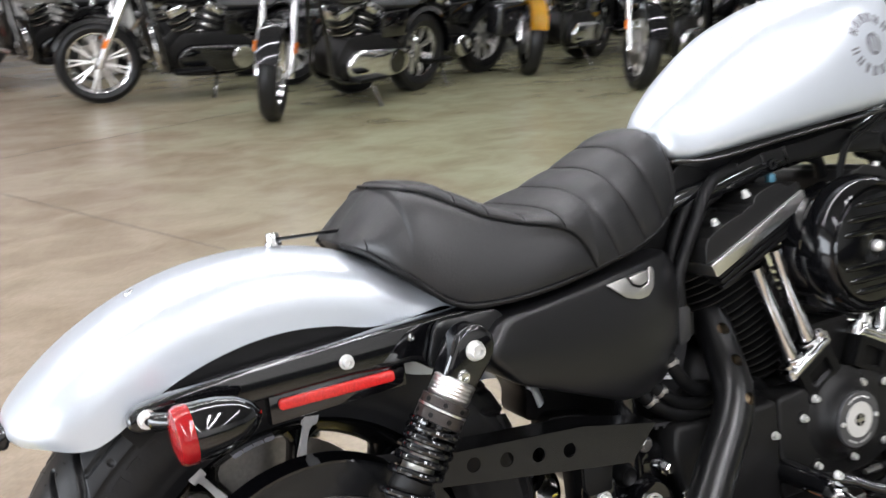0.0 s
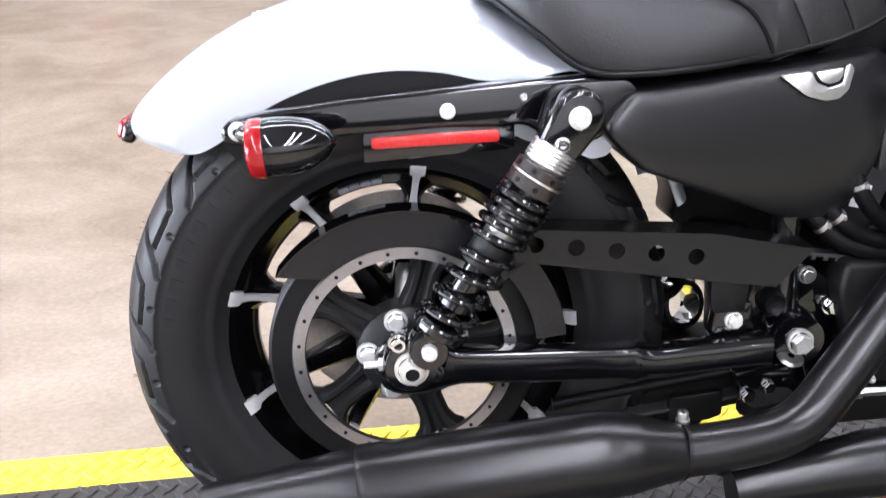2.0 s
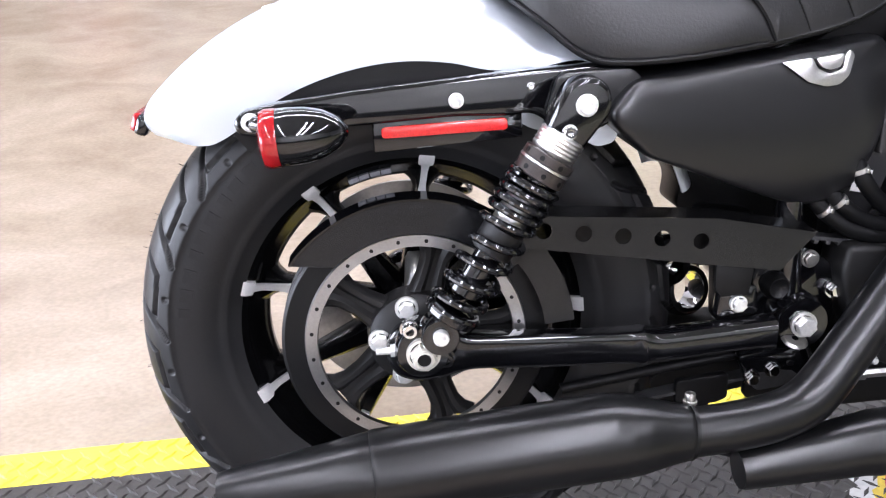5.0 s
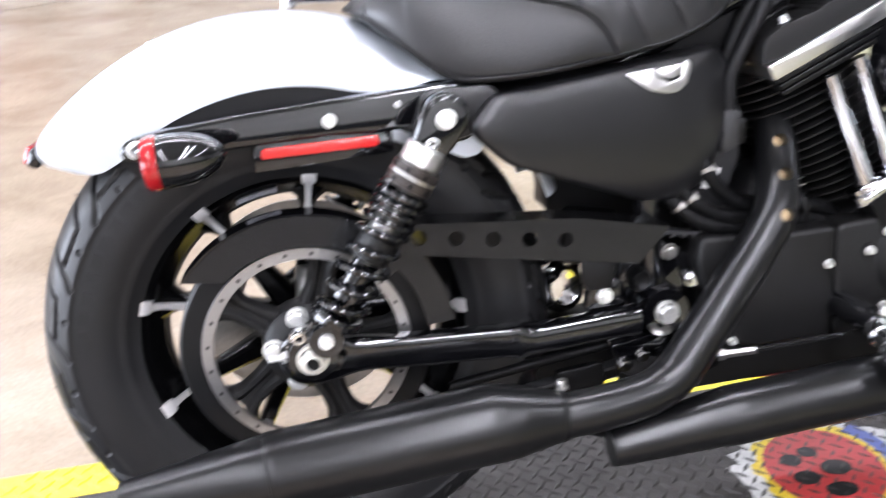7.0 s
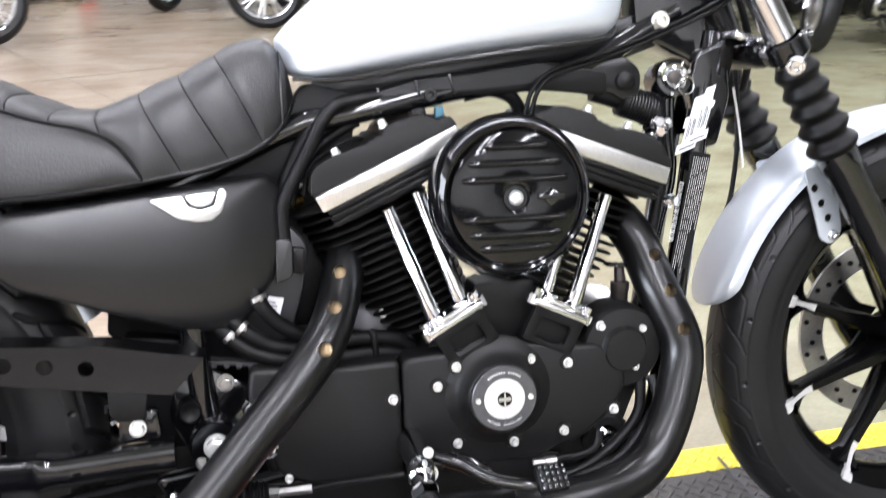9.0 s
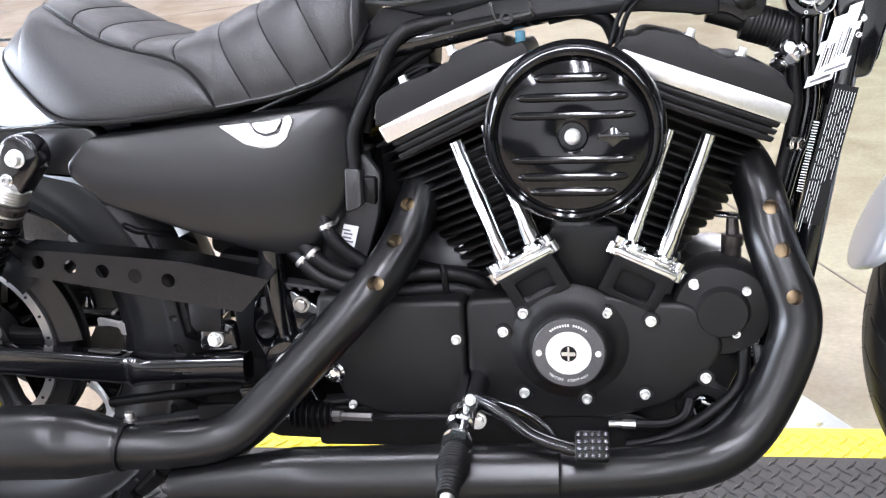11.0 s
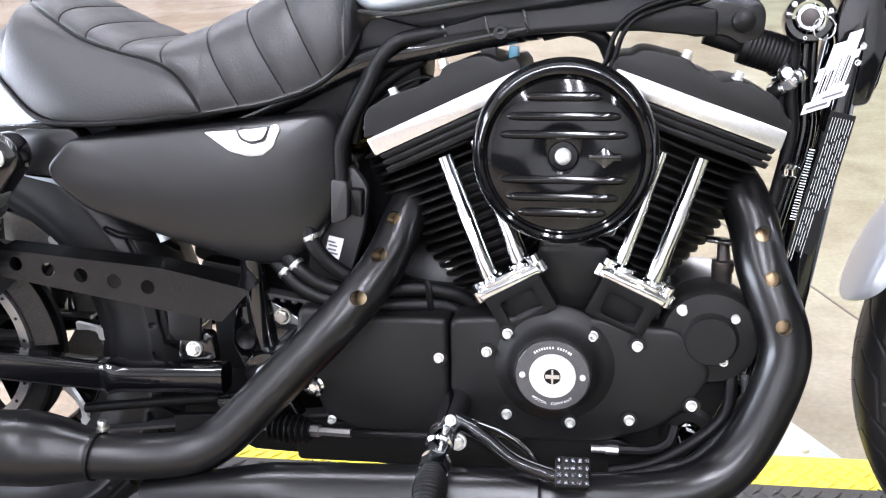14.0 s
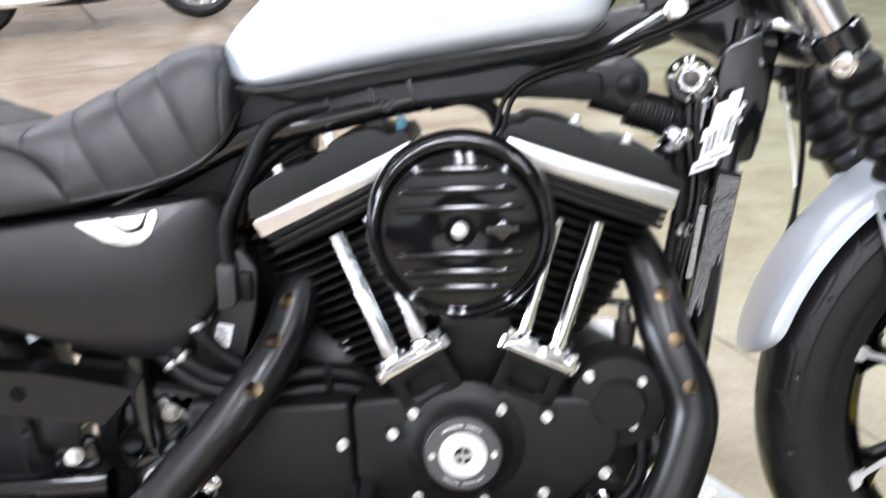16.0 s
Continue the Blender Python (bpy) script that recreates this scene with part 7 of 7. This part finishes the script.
part("stand_leg", bm, GLOSS, sd)


# ---- parked motorcycles along the far side ----
def parked_bike(paint, steer, label, bags=False):
    b = tagged(new("parked_motorcycle"), label, "motorcycle", "parked motorcycles")

    def small_wheel(name, c, R, rim, half, spokes, m):
        w = tagged(new(name), "chromed wheel with a black tyre")
        w.parent = b
        bm = B()
        prof = [(rim - 0.004, half * 0.7), (rim + 0.4 * (R - rim), half), (R - 0.02, half * 0.8), (R, half * 0.3)]
        lathe(bm, prof + [(r, -h) for r, h in prof[::-1]], (0, 0, 0), (0, -1, 0), 40)
        bm.transform(m @ Matrix.Translation(c))
        part("tyre", bm, TYRE, w)
        bm = B()
        prof = [(rim + 0.006, half * 0.75), (rim - 0.012, half * 0.66), (rim - 0.026, 0.0)]
        lathe(bm, prof + [(r, -h) for r, h in prof[-2::-1]], (0, 0, 0), (0, -1, 0), 40)
        bm.transform(m @ Matrix.Translation(c))
        part("rim", bm, CHROME, w)
        for k in range(spokes):
            a = 2 * math.pi * k / spokes
            bm = B()
            for da in (-0.10, 0.10):
                tube(bm, [(0.04 * math.cos(a), 0, 0.04 * math.sin(a)), ((rim - 0.01) * math.cos(a + da), 0, (rim - 0.01) * math.sin(a + da))], [0.012, 0.009], 6)
            bm.transform(m @ Matrix.Translation(c))
            part("spoke", bm, ALU, w)
        bm = B()
        lathe(bm, [(0, 0.06), (0.045, 0.06), (0.05, 0.04), (0.05, -0.04), (0, -0.06)], (0, 0, 0), (0, -1, 0), 20)
        lathe(bm, [(0.06, 0.062), (0.145, 0.062), (0.145, 0.067), (0.06, 0.067), (0.06, 0.062)], (0, 0, 0), (0, -1, 0), 28)
        bm.transform(m @ Matrix.Translation(c))
        part("hub", bm, STEEL, w)

    piv = Vector((1.62, 0, 0.33))
    turn = Matrix.Translation(piv) @ Matrix.Rotation(radians(steer), 4, "Z") @ Matrix.Translation(-piv)
    small_wheel("front_wheel", Vector((1.62, 0, 0.33)), 0.33, 0.245, 0.066, 9, turn)
    small_wheel("rear_wheel", Vector((0.0, 0, 0.33)), 0.33, 0.21, 0.085, 9, Matrix.Identity(4))
    for s in (-1, 1):
        bm = B()
        tube(bm, [(1.62, s * 0.11, 0.30), (1.615, s * 0.11, 0.34), (1.49, s * 0.11, 0.60)], [0.03, 0.034, 0.034], 14)
        bm.transform(turn)
        part("fork_lower", bm, CHROME, b, "chrome fork leg")
        bm = B()
        tube(bm, [(1.49, s * 0.11, 0.60), (1.30, s * 0.11, 1.0)], 0.026, 14)
        bm.transform(turn)
        part("fork_tube", bm, CHROME, b)
        bm = box(B(), (1.56, s * 0.145, 0.50), (0.035, 0.012, 0.075), pose(0, 0, 0, 0, -25, 0), 0.004)
        bm.transform(turn)
        part("side_marker", bm, mat("amber_marker", (0.85, 0.22, 0.03), 0.25, grain=0.1, scale=300, stain=0.05) if "amber_marker" not in bpy.data.materials else bpy.data.materials["amber_marker"], b, "amber side marker")
        bm = B()
        tube(bm, spline([(0.80, -0.12 - 0.04 * (s > 0), 0.60), (0.88, -0.17, 0.50), (0.82, -0.20, 0.33 - 0.04 * (s > 0)), (0.6, -0.21, 0.27 - 0.05 * (s > 0)), (-0.25 + 0.1 * (s > 0), -0.22, 0.28 - 0.05 * (s > 0))], 6), [0.026] * 18 + [0.026, 0.03, 0.036, 0.04, 0.04, 0.04, 0.04], 16)
        part("exhaust_pipe", bm, CHROME, b, "chrome exhaust pipe")
        bm = B()
        tube(bm, spline([(1.25, s * 0.05, 0.85), (1.17, s * 0.09, 0.5), (1.1, s * 0.1, 0.25), (0.8, s * 0.1, 0.19), (0.4, s * 0.1, 0.22), (0.2, s * 0.1, 0.4)], 5), 0.019, 10)
        part("frame_tube", bm, GLOSS, b)
    for c, L, sx in ((Vector((0.72, 0, 0.58)), 0.36, -1), (Vector((0.92, 0, 0.58)), 0.36, 1)):
        ax = Vector((sx * 0.38, 0, 0.92))
        for k in range(7):
            bm = B()
            o = c + ax * (-0.10 + 0.032 * k)
            lathe(bm, [(0, 0.006), (0.10, 0.006), (0.10, -0.006), (0, -0.006)], o, ax, 16)
            part("cylinder_fin", bm, STEEL if k % 2 else WRINKLE, b)
        bm = box(B(), c + ax * 0.15, (0.19, 0.2, 0.08), pose(0, 0, 0, 0, sx * 22, 0), 0.02)
        part("rocker_box", bm, CHROME, b, "chrome rocker box")
    bm = prism(B(), rounded([(0.30, 0.28), (0.35, 0.45), (0.6, 0.54), (0.98, 0.54), (1.1, 0.42), (1.08, 0.26), (0.9, 0.2), (0.5, 0.2)], 0.05), -0.13, 0.13, 0.02)
    part("crankcase", bm, WRINKLE, b, "black crankcase")
    bm = B()
    lathe(bm, [(0.0, 0.185), (0.10, 0.18), (0.125, 0.165), (0.13, 0.13)], (0.95, 0, 0.33), (0, -1, 0), 24)
    part("engine_cover", bm, CHROME, b, "chrome round engine cover")
    bm = prism(B(), rounded([(0.28, 0.30), (0.34, 0.42), (0.62, 0.44), (0.95, 0.45), (1.05, 0.36), (1.0, 0.25), (0.85, 0.21), (0.40, 0.22)], 0.06, 5), 0.12, 0.20, 0.03, seg=3)
    part("primary_cover", bm, GLOSS if bags else CHROME, b, "" if bags else "chrome primary cover")
    bm = B()
    lathe(bm, [(0, 0.215), (0.085, 0.21), (0.095, 0.20), (0.095, 0.19)], (0.48, 0, 0.33), (0, 1, 0), 24)
    part("derby_cover", bm, CHROME if bags else GLOSS, b)
    bm = box(B(), (0.95, 0.30, 0.27), (0.32, 0.12, 0.03), None, 0.01)
    part("footboard", bm, RUBBER, b)
    bm = B()
    lathe(bm, [(0, 0.24), (0.08, 0.235), (0.1, 0.22), (0.1, 0.16)], (0.82, 0, 0.66), (0, -1, 0), 24)
    part("air_cleaner", bm, CHROME, b)
    secs = []
    for k in range(17):
        f = k / 16
        x = 0.62 + 0.66 * f
        w, h = 0.155 * math.sin(math.pi * (0.06 + 0.90 * f)) ** 0.5, 0.13 * math.sin(math.pi * (0.08 + 0.86 * f)) ** 0.6
        secs.append([(x, w * math.cos(a), 0.84 + 0.03 * f + h * math.sin(a)) for a in [2 * math.pi * j / 20 for j in range(20)]])
    part("fuel_tank", loft(B(), secs), paint, b)
    secs = []
    for k in range(15):
        f = k / 14
        x = -0.25 + 0.9 * f
        w = 0.15 * math.sin(math.pi * (0.1 + 0.8 * f)) ** 0.6
        z = 0.74 + 0.08 * (1 - f) * (f < 0.45)
        secs.append([(x, w * math.cos(a), z + 0.055 * math.sin(a)) for a in [2 * math.pi * j / 16 for j in range(16)]])
    part("seat", loft(B(), secs), VINYL, b)
    for c, R, a0, a1, hw, m in ((Vector((1.62, 0, 0.33)), 0.37, 20, 160, 0.08, turn), (Vector((0, 0, 0.33)), 0.39, 20, 185, 0.11, Matrix.Identity(4))):
        bm = B()
        secs = []
        for k in range(21):
            a = radians(a0 + (a1 - a0) * k / 20)
            d = Vector((math.cos(a), 0, math.sin(a)))
            secs.append([c + d * (R - 0.05) + Vector((0, -hw, 0)), c + d * (R - 0.015) + Vector((0, -hw * 0.9, 0)), c + d * R, c + d * (R - 0.015) + Vector((0, hw * 0.9, 0)), c + d * (R - 0.05) + Vector((0, hw, 0))])
        loft(bm, secs, False, False)
        bmesh.ops.solidify(bm, geom=list(bm.faces), thickness=0.004)
        bm.transform(m)
        part("fender", bm, paint, b)
    bm = B()
    tube(bm, spline([(1.12, -0.42, 1.06), (1.2, -0.3, 1.1), (1.24, 0, 1.04), (1.2, 0.3, 1.1), (1.12, 0.42, 1.06)], 6), 0.013, 10)
    bm.transform(turn)
    part("handlebar", bm, CHROME, b)
    bm = B()
    lathe(bm, [(0, -0.12), (0.06, -0.10), (0.09, -0.03), (0.092, 0.03), (0.085, 0.045), (0, 0.055)], (1.42, 0, 0.93), (1, 0, 0), 24)
    bm.transform(turn)
    part("headlight", bm, CHROME, b)
    bm = prism(B(), rounded([(0.28, 0.5), (0.62, 0.5), (0.62, 0.70), (0.28, 0.72)], 0.04), -0.14, 0.14, 0.02)
    part("side_panel", bm, GLOSS, b)
    bm = B()
    tube(bm, [(0.7, 0.12, 0.2), (0.8, 0.33, 0.02)], 0.014, 10)
    part("side_stand", bm, CHROME, b)
    if bags:
        for s in (-1, 1):
            bm = box(B(), (-0.12, s * 0.27, 0.55), (0.62, 0.2, 0.30), None, 0.05, 4)
            part("saddlebag", bm, paint, b)
        for s in (-1, 1):
            bm = box(B(), (1.18, s * 0.19, 0.46), (0.05, 0.22, 0.42), pose(0, 0, 0, 0, 12, 0), 0.02, 3)
            part("leg_guard", bm, GLOSS, b)
            bm = B()
            tube(bm, spline([(1.2, s * 0.05, 0.3), (1.22, s * 0.3, 0.32), (1.25, s * 0.33, 0.5), (1.22, s * 0.08, 0.66)], 6), 0.016, 10)
            part("engine_guard", bm, CHROME, b)
    return b


YELLOWPAINT = mat("yellow_tank_paint", (0.75, 0.42, 0.02), 0.15, 0.0, 0.6, grain=0.05, scale=100, stain=0.05)
FARGLOSS = mat("deep_black_paint", (0.008, 0.008, 0.009), 0.1, 0.0, 0.6, grain=0.1, scale=40, stain=0.1)
FARPEARL = mat("pearl_white_paint", (0.62, 0.62, 0.58), 0.2, 0.0, 0.6, grain=0.04, scale=100, stain=0.04)


def stand(b, fx, fy, heading, lean=-7):
    """Sets a parked motorcycle with its front wheel on (fx, fy), heading in degrees from +x."""
    b.matrix_basis = Matrix.Translation((fx, fy, FLOOR)) @ Matrix.Rotation(radians(heading), 4, "Z") @ pose(0, 0, 0, lean, 0, 0) @ Matrix.Translation((-1.62, 0, 0))


tour = parked_bike(FARGLOSS, -10, "large black touring motorcycle with saddlebags", True)
stand(tour, 0.72, 7.02, 184)
soft = parked_bike(FARGLOSS, 36, "black and chrome cruiser motorcycle with turned front wheel")
stand(soft, 1.645, 5.43, 207)
yel = parked_bike(YELLOWPAINT, 36, "yellow and chrome cruiser motorcycle with turned front wheel")
stand(yel, 4.42, 6.45, 212)
white = parked_bike(FARPEARL, 34, "pearl white touring motorcycle with saddlebags", True)
stand(white, -0.19, 8.45, 206)
orange = parked_bike(mat("orange_red_paint", (0.72, 0.10, 0.02), 0.15, 0.0, 0.6, grain=0.05, scale=100, stain=0.05), 10, "orange red and black cruiser motorcycle")
stand(orange, -1.31, 6.25, 15)


def more(b, fx, fy, heading):
    m = Matrix.Translation((fx, fy, FLOOR)) @ Matrix.Rotation(radians(heading), 4, "Z") @ pose(0, 0, 0, -7, 0, 0) @ Matrix.Translation((-1.62, 0, 0))
    return copy_thing(b, m)


for b, x, y, h in ((soft, 4.64, 5.14, 214), (yel, 3.35, 7.5, 210), (soft, 5.9, 4.55, 216), (tour, 6.6, 6.1, 205), (soft, -1.6, 9.6, 200), (tour, 3.2, 9.2, 190), (soft, 5.3, 8.6, 205), (tour, 7.9, 3.6, 215), (soft, 1.6, 9.9, 195), (yel, 7.4, 8.0, 208), (tour, 2.6, 6.3, 200), (tour, 2.2, 8.0, 196), (soft, 0.9, 8.6, 188), (tour, 4.2, 8.0, 200), (tour, 5.6, 7.3, 204), (soft, 6.6, 5.2, 212), (tour, 5.0, 10.2, 200), (tour, 8.3, 5.6, 210), (soft, 9.2, 4.4, 214), (tour, 6.9, 9.6, 205)):
    more(b, x, y, h)


# ---- white cabinet and a bag at the far wall ----
def cabinet():
    c = tagged(new("cabinet"), "white painted metal cabinet with a floor vent", "cabinet")
    bm = box(B(), (0, 0, 0.75), (1.7, 0.8, 1.5), None, 0.01)
    part("body", bm, WALL, c)
    bm = box(B(), (0.06, -0.402, 0.83), (1.50, 0.012, 1.3), None, 0.004)
    part("panel", bm, LAMPBODY, c)
    for k in range(2):
        bm = box(B(), (-0.52 + 0.42 * k, -0.404, 0.09), (0.36, 0.014, 0.07), None, 0.003)
        part("vent", bm, GUARD, c, "dark vent slot")
    c.matrix_basis = pose(-0.985, 11.46, FLOOR, 0, 0, 36) @ Matrix.Translation((0.85, 0.4, 0))
    b = tagged(new("shop_bag"), "cream cloth bag with a red box beside it", "bag")
    bm = B()
    bmesh.ops.create_icosphere(bm, subdivisions=3, radius=0.24)
    for v in bm.verts:
        v.co *= 1 + 0.25 * noise.noise(v.co * 7)
        v.co.z = max(v.co.z * 0.9, -0.18)
    part("bag", bm, mat("cream_cloth", (0.6, 0.55, 0.42), 0.8, grain=0.1, scale=60, stain=0.1), b)
    bm = box(B(), (0.24, -0.10, -0.08), (0.20, 0.16, 0.13), pose(0, 0, 0, 0, 25, 10), 0.015)
    part("box", bm, mat("red_card", (0.7, 0.03, 0.02), 0.5, grain=0.06, scale=60, stain=0.05), b)
    b.matrix_basis = pose(-1.31, 9.62, FLOOR + 0.18)


cabinet()

# ---- floor joints, pale ramp corner and printed emblem ----
def strip(name, a, b, w, z, material, label, category):
    a, b = Vector(a), Vector(b)
    d = (b - a).normalized()
    n = Vector((-d.y, d.x)) * w / 2
    bm = B()
    lo = [bm.verts.new((*p, z - 0.001)) for p in (a - n, b - n, b + n, a + n)]
    hi = [bm.verts.new((*p, z)) for p in (a - n, b - n, b + n, a + n)]
    bm.faces.new(hi)
    for i in range(4):
        bm.faces.new((lo[i], lo[(i + 1) % 4], hi[(i + 1) % 4], hi[i]))
    return tagged(part(name, bm, material, smooth=False), label, category, kind="structure")


JOINT = mat("dark_joint", (0.090, 0.070, 0.050), 0.7, grain=0.2, scale=60, stain=0.2)
d = Vector((1.115, -2.28)).normalized()
p = Vector((0.215, 3.32))
strip("trim_joint_1", p - d * 12, p + d * 3.4, 0.005, FLOOR + 0.0012, JOINT, "thin dark saw cut in the concrete", "floor joint")
q = Vector((-0.53, 4.87))
e = Vector((d.y, -d.x))
strip("trim_joint_2", q - e * 7, q + e * 10, 0.004, FLOOR + 0.0014, JOINT, "thin dark saw cut in the concrete", "floor joint")

rc = tagged(new("ramp_corner"), "pale diamond plate corner beside the lift", "ramp")
o = [(1.06, 0.284), (1.335, 0.293), (1.2715, 0.383), (1.2115, 0.468), (1.10, 0.62)]
bm = B()
lo = [bm.verts.new((x, y, FLOOR)) for x, y in o]
hi = [bm.verts.new((x, y, FLOOR + 0.012)) for x, y in o]
bm.faces.new(hi)
for i in range(5):
    bm.faces.new((lo[i], lo[(i + 1) % 5], hi[(i + 1) % 5], hi[i]))
part("plate", bm, PALEPLATE, rc, smooth=False)
bm = B()
lathe(bm, [(0, 0.006), (0.007, 0.006), (0.009, 0.0)], (1.222, 0.385, FLOOR + 0.012), (0, 0, 1), 12)
part("screw", bm, ZINC, rc)
# thin dark bar drawn across the yellow edge
st = tagged(new("dark_edge_line"), "thin dark line across the yellow edge", "strap")
bm = B()
box(bm, (1.335, 0.13, 0.0035), (0.006, 0.24, 0.002), pose(0, 0, 0, 0, 0, 2), 0.0008)
part("line_body", bm, mat("dark_line_grey", (0.05, 0.05, 0.055), 0.8, grain=0.2, scale=400, stain=0.1), st)

lg = tagged(new("floor_emblem"), "round red and yellow painted emblem on the lift deck", "emblem")
c = Vector((0.775, -0.015))
cols = [mat("emblem_white", (0.45, 0.45, 0.44), 0.5, grain=0.1, scale=120, stain=0.15), mat("emblem_yellow", (0.55, 0.40, 0.015), 0.45, grain=0.1, scale=120, stain=0.1), mat("emblem_red", (0.34, 0.022, 0.022), 0.45, grain=0.1, scale=120, stain=0.12), mat("emblem_blue", (0.06, 0.09, 0.28), 0.45, grain=0.1, scale=120, stain=0.1), PLASTIC]


def flat(name, pts, z, material):
    bm = B()
    pts = [(c.x - 0.030 + (x - c.x) * 0.82, c.y - 0.015 + (y - c.y) * 0.82) for x, y in pts]
    lo = [bm.verts.new((x, y, z - 0.0006)) for x, y in pts]
    hi = [bm.verts.new((x, y, z)) for x, y in pts]
    bm.faces.new(hi)
    n = len(pts)
    for i in range(n):
        bm.faces.new((lo[i], lo[(i + 1) % n], hi[(i + 1) % n], hi[i]))
    part(name, bm, material, lg, smooth=False)


rng = random.Random(7)
splash = []
for k in range(48):
    a = 2 * math.pi * k / 48
    r = 0.158 + rng.uniform(-0.012, 0.016) + 0.05 * max(0.0, math.cos(a)) ** 3 + 0.012 * max(0.0, -math.cos(a)) ** 4
    splash.append((c.x + r * math.cos(a), c.y + r * math.sin(a) * 0.8))
flat("ground", splash, 0.0009, cols[0])
gear = []
for k in range(72):
    a = 2 * math.pi * k / 72
    r = 0.132 if (k // 3) % 2 else 0.120
    gear.append((c.x + r * math.cos(a), c.y + r * math.sin(a)))
flat("gear", gear, 0.0013, cols[1])
flat("disc", [(c.x + 0.108 * math.cos(2 * math.pi * k / 40), c.y + 0.108 * math.sin(2 * math.pi * k / 40)) for k in range(40)], 0.0017, cols[2])
flat("band", [(c.x + 0.05 + 0.10 * math.cos(t), c.y + 0.13 * math.sin(t)) for t in [-0.9 + 1.8 * k / 12 for k in range(13)]] + [(c.x + 0.03 + 0.09 * math.cos(t), c.y + 0.11 * math.sin(t)) for t in [0.9 - 1.8 * k / 12 for k in range(13)]], 0.0020, cols[3])
for x, y, w_, h_ in ((-0.05, 0.03, 0.022, 0.016), (-0.01, 0.045, 0.02, 0.014), (0.02, -0.005, 0.03, 0.02), (-0.045, -0.02, 0.026, 0.018), (0.0, -0.06, 0.03, 0.018)):
    flat("spot", [(c.x + x + w_ * math.cos(2 * math.pi * k / 16), c.y + y + h_ * math.sin(2 * math.pi * k / 16)) for k in range(16)], 0.0023, cols[4])
